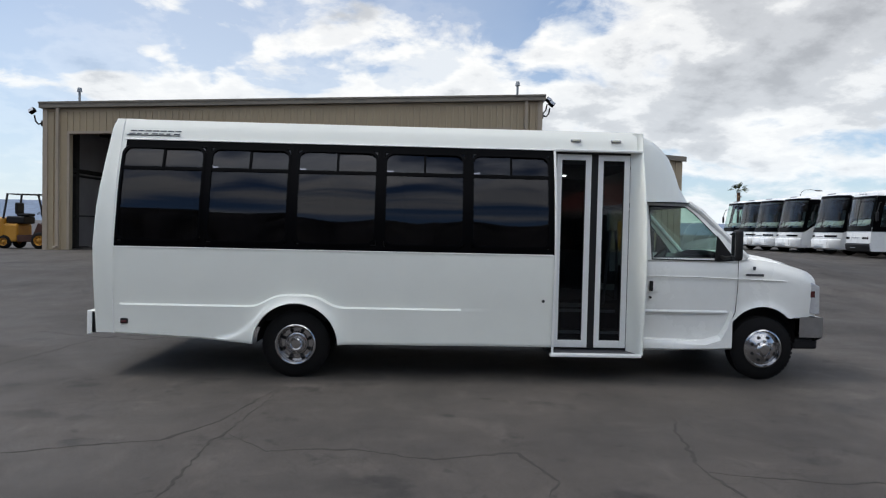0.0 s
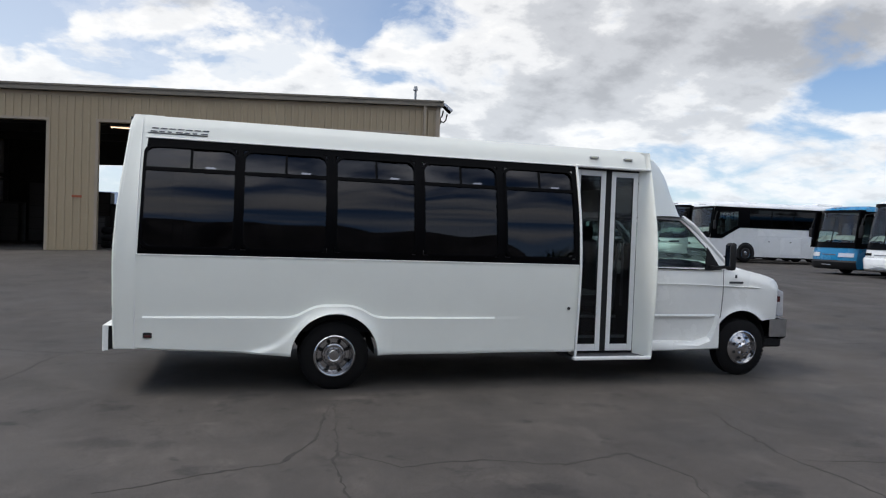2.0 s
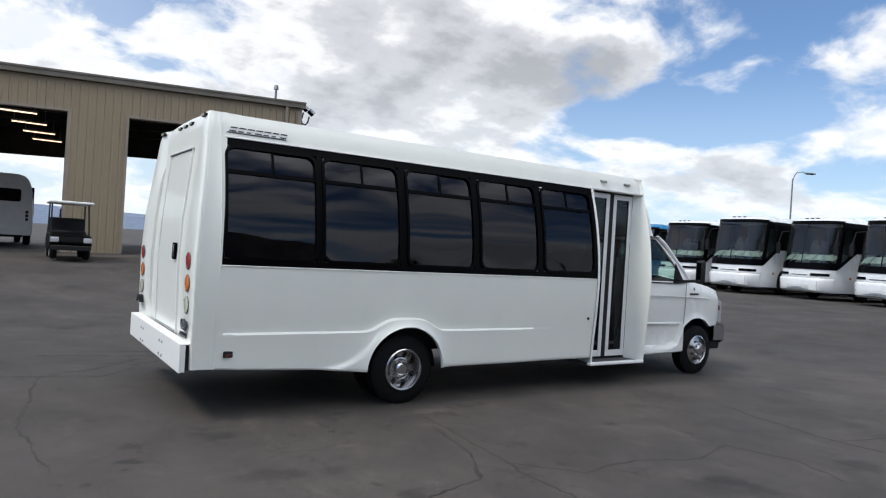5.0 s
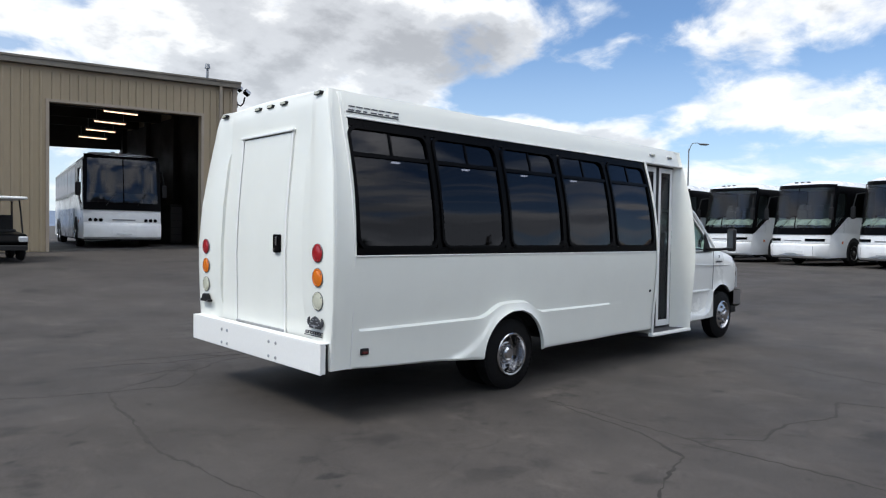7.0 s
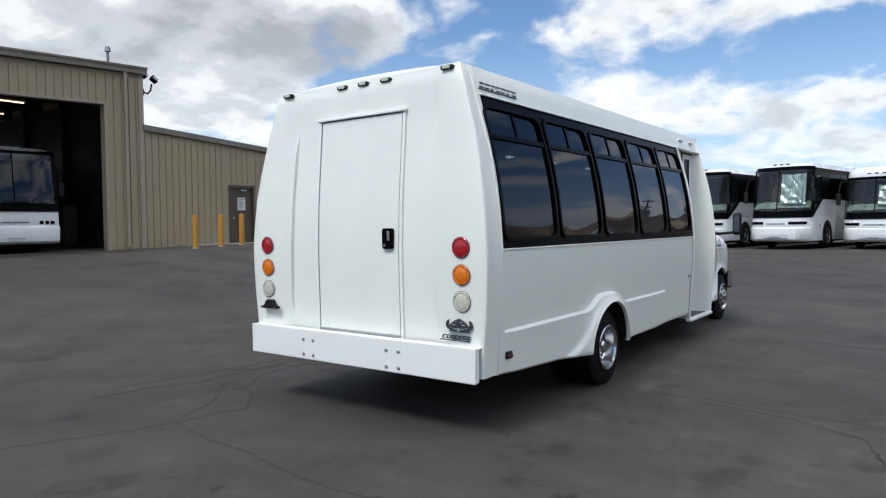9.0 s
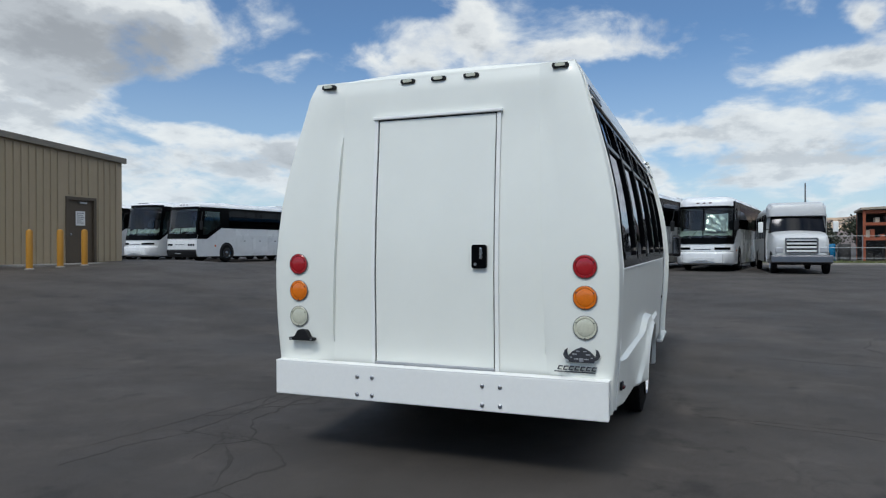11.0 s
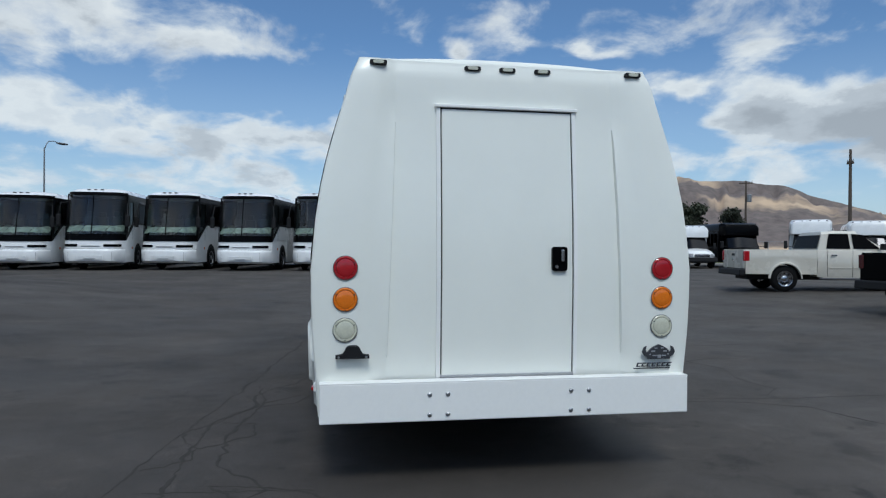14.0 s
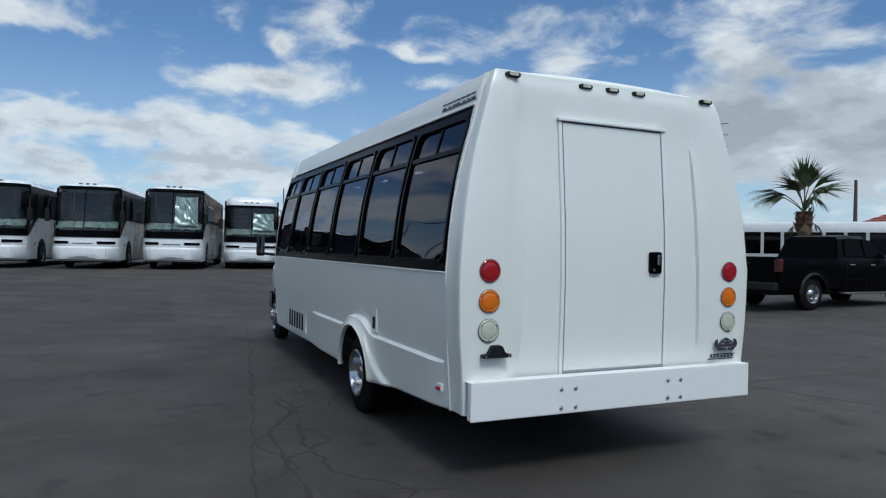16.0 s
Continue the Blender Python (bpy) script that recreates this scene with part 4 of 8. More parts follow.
def build_bus():
    bus = thing("shuttle_bus", "white cutaway shuttle bus with dark tinted windows and folding door", "bus")

    # lower side panels with the arch flare and the moulded crease
    for s in (-1, 1):
        x_end = 5.15 if s < 0 else 6.45
        xs = sorted(set([0.19, 0.30, 0.45, 0.7, 1.0] + [1.16 + 0.04 * k for k in range(16)] + [HUB_R - 0.47 + 0.94 * (0.5 - 0.5 * math.cos(math.pi * i / 26)) for i in range(27)]
                        + [2.74, 2.80, 2.9, 3.1, 3.4, 3.8, 4.1, 4.3, 4.5, 4.8] + [x_end]))
        grid = []
        for x in xs:
            bottom = max(skirt_z(x), arch_z(x, HUB_R, 0.47))
            rise = math.exp(-((x - HUB_R) / 0.36) ** 4)
            crease = 0.79 + 0.135 * rise + (0.0 if bottom < 0.70 else max(0.0, bottom + 0.06 - (0.79 + 0.135 * rise)))
            fade = smooth_step(0.22, 0.45, x) * (1 - smooth_step(3.7, 4.35, x))
            col = []
            rows = [(bottom + (crease - 0.005 - bottom) * k / 21, True) for k in range(22)]
            rows += [(crease + 0.014, False), (crease + 0.03, False)] + [(crease + 0.05 + (1.43 - crease - 0.05) * k / 5, False) for k in range(6)]
            for z, low in rows:
                proud = 0.036 * fade if low else 0.0
                r = math.hypot(x - HUB_R, z - 0.37)
                near = math.exp(-max(r - 0.47, 0) / 0.075) if low else 0.0
                proud += 0.075 * near
                if low and x < HUB_R - 0.35:  # swept lip behind the wheel
                    lip = 0.415 + 0.34 * max(0.0, (x - 1.30) / 0.60) ** 2.6
                    proud += 0.034 * smooth_step(1.28, 1.50, x) * (1 - smooth_step(lip - 0.01, lip + 0.035, z)) * (1 - near)
                if z < bottom + 0.004:
                    proud -= 0.012
                col.append((x, side_y(z, s) + s * proud, z))
            grid.append(col)
        bm = sheet(grid, 0.03, (0, -s, 0))
        part("lower_side_panel", bm, M_WHITE, bus, smooth=32)
        # wheel housing
        hs = [[(HUB_R + 0.455 * math.cos(a), MID + s * d, 0.37 + 0.455 * math.sin(a)) for a in [math.pi * k / 16 for k in range(17)]] for d in (1.24, 0.62)]
        part("wheel_housing", sheet(hs), M_DARK, bus)

    # floor pan, chassis rails and tank
    part("underbody", box((0.22, MID - 1.20, 0.62), (5.12, MID + 1.20, 0.80)), M_DARK, bus)
    for y in (MID - 0.45, MID + 0.45):
        part("chassis_rail", box((0.3, y - 0.05, 0.44), (8.0, y + 0.05, 0.64)), M_DARK, bus)
    part("rear_axle", cyl((HUB_R, 0.5, 0.38), (HUB_R, 2.1, 0.38), 0.09), M_DARK, bus)
    part("fuel_tank", box((3.4, 0.35, 0.36), (4.9, 1.0, 0.62), 0.05), M_DARK, bus)
    part("exhaust_pipe", tube([(4.4, 1.9, 0.42), (2.9, 2.0, 0.48), (2.2, 2.05, 0.56), (1.5, 2.1, 0.45), (0.35, 2.2, 0.40)], 0.04), M_STEEL, bus)

    # window band backing: dark glossy wall between the panes, with window holes
    def band(s, x0, x1, windows):
        wall = new("window_band")
        wall.parent = bus
        wall["label"] = "black window band with tinted sliding windows"
        zs = [1.43, 1.50] + [1.58 + 0.07 * k for k in range(14)] + [2.57, 2.64]

        def strip(xa, xb, za, zb, out, thick, mat, name, parent=wall, n=1):
            rows = [za] + [z for z in zs if za + 0.01 < z < zb - 0.01] + [zb]
            cols = [xa + (xb - xa) * k / n for k in range(n + 1)]
            bm = sheet([[(x, side_y(z, s) + s * out, z) for x in cols] for z in rows], thick, (0, -s, 0))
            return part(name, bm, mat, parent, smooth=25)

        cuts = [x0] + [v for w in windows for v in w] + [x1]
        for i in range(0, len(cuts), 2):
            strip(cuts[i], cuts[i + 1], 1.43, 2.64, 0.0, 0.03, M_BLACK_GLOSS, "band_pillar")
        for wa, wb in windows:
            strip(wa, wb, 1.43, 1.50, 0.0, 0.03, M_BLACK_GLOSS, "band_sill")
            strip(wa, wb, 2.57, 2.64, 0.0, 0.03, M_BLACK_GLOSS, "band_head")
            # frame with round corners, following the curve of the wall
            out, inn = rounded(wa - 0.005, 1.495, wb + 0.005, 2.575, 0.10, 5), rounded(wa + 0.022, 1.522, wb - 0.022, 2.548, 0.085, 5)
            for o in (out, inn):     # more points up the two sides, to follow the bow
                for at in (24, 12):
                    (xa, za), (xb, zb) = o[at - 1], o[at % 24]
                    if abs(xa - xb) < 0.01:
                        o[at:at] = [(xa, za + (zb - za) * k / 8) for k in range(1, 8)]
            bm = bmesh.new()
            ro = [[bm.verts.new((x, side_y(z, s) + s * d, z)) for x, z in o] for o, d in ((out, 0.002), (out, 0.016), (inn, 0.016), (inn, -0.02))]
            n = len(out)
            for a, b in zip(ro, ro[1:]):
                for k in range(n):
                    bm.faces.new((a[k], a[(k + 1) % n], b[(k + 1) % n], b[k]))
            win = part("window", bm, M_BLACK_GLOSS, wall)
            # the tempered panes are slightly dished, each a little differently
            dish = 0.006 + 0.006 * noise.noise(Vector((wa * 3.1, s, 4.0)))
            grid = [[(wa + 0.01 + (wb - wa - 0.02) * i / 10, side_y(z, s) + s * (-0.006 - dish * (1 - (i / 5 - 1) ** 2) * (1 - (k / 5 - 1) ** 2)), z) for i in range(11)] for k, z in enumerate([1.51 + 0.0805 * k for k in range(11)])]
            part("pane", sheet(grid, 0.005, (0, -s, 0)), M_GLASS_BUS, win, smooth=40)
            strip(wa + 0.02, wb - 0.02, 2.300, 2.336, 0.010, 0.02, M_BLACK_GLOSS, "transom", win)
            mid = (wa + wb) / 2
            strip(wa + 0.01, mid, 2.332, 2.56, -0.004, 0.006, M_GLASS_BUS, "vent_pane", win)
            strip(mid - 0.02, wb - 0.01, 2.332, 2.56, -0.014, 0.006, M_GLASS_BUS, "vent_pane", win)
            strip(mid - 0.012, mid + 0.012, 2.335, 2.56, 0.006, 0.02, M_BLACK_GLOSS, "vent_bar", win)
        return wall

    band(-1, 0.236, 5.15, [(0.26, 1.18), (1.24, 2.14), (2.22, 3.13), (3.21, 4.12), (4.20, 5.10)])
    band(1, 0.245, 6.45, [(0.27, 1.24), (1.30, 2.27), (2.33, 3.30), (3.36, 4.36), (4.42, 5.40), (5.46, 6.36)])

    # white strips above the windows, and the crowned roof
    for s in (-1, 1):
        x_end = 6.13
        rows = [2.64, 2.70, 2.78, 2.83, 2.88]
        part("cant_rail", sheet([[(x, side_y(z, s) + s * 0.006, z) for x in (0.262, 1.5, 3.0, 4.5, 5.15, x_end)] for z in rows], 0.03, (0, -s, 0)), M_WHITE, bus, smooth=30)
        part("drip_rail", tube([(x, side_y(2.645, s) + s * 0.012, 2.645) for x in (0.27, 2, 4, 5.15 if s < 0 else 6.1)], 0.008, 6), M_WHITE_TRIM, bus)
        part("belt_trim", tube([(x, side_y(1.432, s) + s * 0.001, 1.432) for x in (0.24, 2, 4, 5.14 if s < 0 else 6.4)], 0.008, 6), M_WHITE_TRIM, bus)
        # slanted plain lettering shapes with an underline
        mark = part("maker_mark", prism([(0.28, 2.690), (0.86, 2.690), (0.87, 2.698), (0.28, 2.698)], side_y(2.69, s) + s * 0.003, side_y(2.69, s) + s * 0.014), M_BADGE, bus, "grey slanted badge shapes")
        for k in range(7):
            x = 0.30 + k * 0.083
            for u0, u1, z0, z1 in ((0.0, 0.066, 2.740, 2.752), (0.0, 0.066 - 0.012 * (k % 3), 2.706, 2.718)):
                bm = bmesh.new()
                vs = [bm.verts.new((x + u + (z - 2.706) * 0.4, side_y(z, s) + s * d, z)) for d in (0.004, 0.0105) for u, z in ((u0, z0), (u1, z0), (u1, z1), (u0, z1))]
                for f in ((0, 1, 2, 3), (7, 6, 5, 4), (0, 4, 5, 1), (1, 5, 6, 2), (2, 6, 7, 3), (3, 7, 4, 0)):
                    bm.faces.new([vs[i] for i in f])
                part("mark_bar", bm, M_BADGE, mark)
    roof = []
    for x in (0.24, 0.4, 1.5, 3.0, 4.5, 5.8, 6.15):
        roof.append([(x, MID + u * 1.012, 2.88 + 0.055 * (1 - abs(u) ** 2.5)) for u in [-1 + k / 8 for k in range(17)]])
    part("roof", sheet(roof, 0.03, (0, 0, -1)), M_WHITE, bus, smooth=40)

    # rear cap
    def rear_x(z):
        return lerp([(0.40, 0.025), (0.75, 0.014), (1.45, 0.002), (1.9, 0.022), (2.3, 0.060), (2.6, 0.085), (2.80, 0.103), (2.87, 0.13)], z)

    def recess(z):
        """The middle panel lies back from the corners, fading out under the roof."""
        return 0.065 * (1 - 0.3 * smooth_step(2.5, 2.88, z))

    zs = [0.468, 0.6, 0.75, 0.85, 0.95, 1.05, 1.25, 1.45, 1.7, 1.9, 2.1, 2.25, 2.35, 2.45, 2.55, 2.65, 2.76, 2.82, 2.86, 2.885]
    grid = []
    for z in zs:
        h, xr = half_width(z) + 0.004, rear_x(z)
        half = [(0.235, 0.0), (0.19, 0.004), (0.11, 0.006), (0.045, 0.004), (0.020, 0.001), (0.008, 0.006), (0.002, 0.018), (0.0, 0.09), (-0.003, 0.25)]
        step, f = 0.030 * smooth_step(0.82, 1.0, z) * (1 - smooth_step(2.30, 2.48, z)), h - 0.836 + 0.033 * (z - 0.95)
        a = max(0.116, min(0.265, f - 0.16))
        half[-1] = (-0.003, a)
        half += [(-0.004 + recess(z) * 0.25, a + (f - a) * 0.35), (-0.006 + recess(z) * 0.62 - step * 0.3, a + (f - a) * 0.70), (-0.008 + recess(z) * 0.95 - step, f - 0.006), (-0.010 + recess(z) - step, f), (-0.010 + recess(z), f + 0.005), (-0.010 + recess(z), h - 0.45), (-0.010 + recess(z), h)]
        row = [(xr + dx if dx < 0.15 else dx + (rear_x(z) - 0.03) * 0.5, MID - h + dy, z) for dx, dy in half]
        row += [(x, 2 * MID - y, zz) for x, y, zz in row[-2::-1]]
        grid.append(row)
    part("rear_cap", sheet(grid, 0.02, (1, 0, 0)), M_WHITE, bus, smooth=28)
    # round edge from rear cap to roof
    part("roof_edge", sheet([[(0.122 + dx + 0.046 * (1 - smooth_step(0.78, 0.92, abs(u))) * (1 - smooth_step(0.05, 0.3, dx)), MID + u * 1.012, 2.87 + dz + 0.045 * (1 - abs(u) ** 2.5)) for u in [-1 + k / 8 for k in range(17)]] for dx, dz in ((0.0, -0.03), (0.012, 0.0), (0.05, 0.016), (0.14, 0.02), (0.3, 0.018))], 0.02, (0, 0, -1)), M_WHITE, bus, smooth=50)
    # joint between cap and side panels
    for s in (-1, 1):
        part("cap_seam", tube([(0.225, side_y(z, s) + s * 0.004, z) for z in (0.46, 0.9, 1.43, 1.8, 2.0, 2.19, 2.4, 2.64, 2.78, 2.86)], 0.006, 6), M_WHITE_TRIM, bus)

    # rear door
    def on_rear(z, out=0.0):
        return rear_x(z) - 0.008 - out

    def on_mid(z, out=0.0):
        return rear_x(z) + recess(z) - 0.010 - out

    dz = [0.725, 1.0, 1.4, 1.8, 2.1, 2.4, 2.552]
    door = part("rear_door", sheet([[(on_mid(z, 0.016), y, z) for y in (0.830, 1.0, 1.295, 1.6, 1.757)] for z in dz], 0.02, (1, 0, 0)), M_WHITE, bus, "plain white rear emergency door", smooth=40)
    gap = M_BLACK
    for ya, yb in ((0.820, 0.828), (1.759, 1.769)):
        part("door_seal", sheet([[(on_mid(z, 0.004), y, z) for y in (ya, yb)] for z in dz], 0.01, (1, 0, 0)), gap, door)
        yo = (ya - 0.028, ya) if ya < 1 else (yb, yb + 0.028)
        part("door_jamb", sheet([[(on_mid(z, 0.020), y, z) for y in yo] for z in [0.70] + dz + [2.56]], 0.02, (1, 0, 0)), M_WHITE_TRIM, door)
    part("door_head", box((on_mid(2.56, 0.035), 0.780, 2.563), (on_mid(2.56), 1.808, 2.585), 0.004), M_WHITE_TRIM, door)
    part("head_seal", box((on_mid(2.55, 0.010), 0.82, 2.552), (on_mid(2.55), 1.77, 2.563)), gap, door)
    part("door_sill", box((on_mid(0.72, 0.030), 0.82, 0.700), (on_mid(0.72), 1.77, 0.725), 0.004), M_STEEL, door)
    hb = rounded(0.875, 1.435, 0.985, 1.605, 0.02)
    hd = part("door_handle", prism(hb, on_mid(1.5, 0.040), on_mid(1.5, 0.014), axis=0), M_BLACK_GLOSS, door, "black recessed paddle handle")
    part("paddle", box((on_mid(1.5, 0.055), 0.90, 1.50), (on_mid(1.5, 0.038), 0.925, 1.585), 0.006), M_CHROME, hd)
    part("key_barrel", cyl((on_mid(1.5, 0.048), 0.955, 1.465), (on_mid(1.5, 0.036), 0.955, 1.465), 0.012, n=12), M_CHROME, hd)

    # lamps
    for y in (0.177, 2.413):
        for z, mat, nm in ((1.455, M_LENS_RED, "stop_lamp"), (1.247, M_LENS_AMBER, "turn_lamp"), (1.045, M_LENS_CLEAR, "reverse_lamp")):
            x = on_rear(z) + 0.004
            grom = part(nm, lathe([(0.0, 0.082), (0.004, 0.082), (0.007, 0.079), (0.004, 0.076)], (x, y, z), (-1, 0, 0), 36, False), M_GREY_SEAL, bus, smooth=30)
            part("lens_rim", lathe([(0.0, 0.0775), (0.006, 0.0775), (0.009, 0.073), (0.009, 0.064), (0.005, 0.061)], (x, y, z), (-1, 0, 0), 36, False), mat, grom, smooth=30)
            part("lens", lathe([(0.0, 0.0605), (0.008, 0.060), (0.011, 0.052), (0.013, 0.030), (0.014, 0.0)], (x, y, z), (-1, 0, 0), 36), mat, grom, smooth=40)
            for a in (30, 150, 270):
                c = Vector((x, y + 0.069 * math.cos(radians(a)), z + 0.069 * math.sin(radians(a))))
                part("lens_screw", cyl(c, c + Vector((-0.015, 0, 0)), 0.0045, n=8), M_BADGE, grom)
    for y in (0.362, 1.028, 1.285, 1.536, 2.198):
        x = on_mid(2.85) if 0.8 < y < 1.8 else on_rear(2.85)
        c = part("clearance_lamp", prism(rounded(y - 0.058, 2.832, y + 0.058, 2.864, 0.012), x - 0.02, x + 0.01, axis=0), M_BLACK, bus)
        part("lens", prism(rounded(y - 0.036, 2.838, y + 0.036, 2.860, 0.010), x - 0.030, x - 0.018, axis=0), M_LENS_CLEAR, c)
    for x in (5.41, 5.88):
        c = part("clearance_lamp", box((x - 0.06, side_y(2.765, -1) - 0.028, 2.75), (x + 0.06, side_y(2.765, -1) + 0.01, 2.782), 0.008), M_STEEL, bus)
        part("lens", box((x - 0.04, side_y(2.765, -1) - 0.036, 2.756), (x + 0.04, side_y(2.765, -1) - 0.027, 2.777), 0.004), M_LENS_CLEAR, c)
    # licence lamp bracket shaped like a hat
    x = on_rear(0.88)
    hat = part("plate_lamp", prism([(2.255, 0.862), (2.475, 0.862), (2.475, 0.884), (2.425, 0.886), (2.405, 0.935), (2.39, 0.945), (2.335, 0.945), (2.32, 0.935), (2.30, 0.886), (2.255, 0.884)], x - 0.05, x, axis=0, bevel=0.004), M_BLACK, bus, "black licence lamp bracket")
    for y in (2.275, 2.455):
        part("screw", cyl((x - 0.056, y, 0.873), (x - 0.048, y, 0.873), 0.008, n=8), M_STEEL, hat)
    # horned badge, plain
    bd = part("rear_badge", prism([(0.115, 0.812), (0.285, 0.812), (0.29, 0.855), (0.262, 0.885), (0.235, 0.902), (0.20, 0.916), (0.165, 0.902), (0.138, 0.885), (0.11, 0.855)], x - 0.016, x, axis=0, bevel=0.003), M_BADGE, bus, "dark grey horned badge")
    for m in (-1, 1):
        horn = [(0.20 + m * u, z) for u, z in ((0.085, 0.825), (0.112, 0.838), (0.124, 0.862), (0.112, 0.895), (0.092, 0.905), (0.100, 0.878), (0.094, 0.856), (0.078, 0.848))]
        part("horn", prism(horn, x - 0.014, x, axis=0, bevel=0.002), M_BADGE, bd)
        for y0, z0, y1, z1 in ((0.030, 0.862, 0.060, 0.872), (0.020, 0.832, 0.050, 0.840), (0.012, 0.885, 0.036, 0.892), (0.062, 0.842, 0.075, 0.850)):
            part("badge_relief", box((x - 0.020, 0.20 + m * y0, z0), (x - 0.014, 0.20 + m * y1, z1), 0.002), M_BADGE_PALE, bd)
    part("badge_relief", box((x - 0.021, 0.186, 0.818), (x - 0.014, 0.214, 0.842), 0.003), M_BADGE_PALE, bd)
    ln = part("maker_mark", box((on_rear(0.75) - 0.008, 0.11, 0.742), (on_rear(0.75) + 0.002, 0.385, 0.749)), M_BADGE, bus, "grey slanted badge shapes")
    for k in range(7):
        y = 0.365 - k * 0.038
        for z0, z1, w in ((0.757, 0.763, 0.030), (0.778, 0.785, 0.030), (0.763, 0.778, 0.008)):
            part("mark_bar", prism([(y - 0.37 * (z0 - 0.757), z0), (y - w - 0.37 * (z0 - 0.757), z0), (y - w - 0.37 * (z1 - 0.757), z1), (y - 0.37 * (z1 - 0.757), z1)], on_rear(0.77) - 0.008, on_rear(0.77) + 0.002, axis=0), M_BADGE, ln)

    # rear bumper
    bp = part("rear_bumper", box((-0.072, 0.012, 0.442), (-0.050, 2.578, 0.70), 0.008), M_WHITE_TRIM, bus, "flat white painted steel bumper")
    part("bumper_top", box((-0.072, 0.012, 0.698), (0.03, 2.578, 0.706), 0.002), M_WHITE_TRIM, bp)
    for y in (0.020, 2.570):
        part("bumper_end", box((-0.052, y - 0.008, 0.45), (-0.018, y + 0.008, 0.697), 0.003), M_WHITE_TRIM, bp)
    part("bumper_gap", box((-0.045, 0.04, 0.46), (0.035, 2.55, 0.69)), M_DARK, bp)
    for y in (0.748, 0.877, 1.735, 1.857):
        for z in (0.487, 0.620):
            part("bolt", lathe([(0, 0.016), (0.006, 0.015), (0.010, 0.008), (0.011, 0.0)], (-0.072, y, z), (-1, 0, 0), 10), M_STEEL, bp)

    # side markers, lock, fuel door, louvres
    for s in (-1, 1):
        y = side_y(0.6, s)
        mk = part("side_marker", box((0.31, y - 0.012, 0.575), (0.40, y + 0.02 * s + 0.012 * s, 0.635), 0.01), M_BLACK if s < 0 else M_WHITE_TRIM, bus)
        part("lens", box((0.325, y + s * 0.026, 0.585), (0.385, y + s * 0.046, 0.610), 0.006), M_LENS_RED if s > 0 else M_LENS_SIDE, mk)
    part("panel_lock", cyl((5.035, side_y(0.91, -1) - 0.010, 0.91), (5.035, side_y(0.91, -1) + 0.01, 0.91), 0.018, n=12), M_BLACK, bus)
    y = side_y(0.92, 1)
    fd = part("fuel_door", prism(rounded(1.72, 0.82, 1.86, 1.05, 0.02), y - 0.01, y + 0.012), M_WHITE, bus)
    part("fuel_latch", box((1.75, y + 0.01, 0.86), (1.80, y + 0.022, 0.97), 0.006), M_BLACK, fd)
    lv = part("louvre_panel", prism(rounded(4.55, 0.46, 5.55, 0.74, 0.02), side_y(0.6, 1) - 0.01, side_y(0.6, 1) + 0.010), M_WHITE, bus)
    for k in range(6):
        x = 4.68 + k * 0.15
        part("louvre", box((x, side_y(0.6, 1) + 0.008, 0.49), (x + 0.055, side_y(0.6, 1) + 0.022, 0.71), 0.006), M_BLACK, lv)

    # entry doorway on the door side
    ent = new("entry_door")
    ent.parent = bus
    ent["label"] = "two-leaf folding entry door with silver frames"
    yo = lambda z: side_y(z, -1)
    DY = 0.25            # upright plane of the door leaves, set back from the bowed side
    zs_d = [0.31, 0.5, 0.7, 0.9, 1.15, 1.43, 1.6, 1.8, 2.0, 2.19, 2.4, 2.5, 2.64]
    # thin white edge behind, broad white cheek in front, both following the bow of the side
    part("jamb_rear", sheet([[(5.145, yo(z) - 0.010, z), (5.148, yo(z) - 0.026, z), (5.170, yo(z) - 0.026, z), (5.176, yo(z) + 0.01, z), (5.20, DY + 0.02, z)] for z in zs_d], 0), M_WHITE_TRIM, ent, smooth=40)
    cheek = lambda z, k: (6.078 + 0.10 * k + 0.012 * math.sin(math.pi * k), DY + (min(yo(z) - 0.012, DY - 0.03) - DY) * k, z)
    part("jamb_front", sheet([[cheek(z, k / 5) for k in range(6)] + [(6.192, min(yo(z) - 0.026, DY - 0.04), z), (6.205, min(yo(z) - 0.020, DY - 0.03), z), (6.222, yo(z) + 0.04, z), (6.25, yo(z) + 0.14, z)] for z in zs_d + [2.74, 2.83, 2.87]], 0), M_WHITE, ent, "broad white moulded cheek", smooth=50)
    part("door_header", box((5.15, yo(2.64) - 0.022, 2.635), (6.19, DY + 0.05, 2.662), 0.006), M_WHITE_TRIM, ent)
    part("header_shadow_strip", box((5.18, DY - 0.015, 2.612), (6.07, DY + 0.04, 2.636)), M_BLACK, ent)
    part("step_edge", box((5.13, yo(0.31) - 0.05, 0.280), (6.18, yo(0.31) + 0.03, 0.318), 0.010), M_WHITE_TRIM, ent)
    part("entry_tread", box((5.14, yo(0.31) + 0.03, 0.27), (6.12, 0.50, 0.312)), M_FLOOR_BUS, ent)

    def face(x0, x1, z0, z1, deep, mat, nm, par, t=0.028, bevel=0.004):
        return part(nm, box((x0, DY + deep, z0), (x1, DY + deep + t, z1), bevel), mat, par)

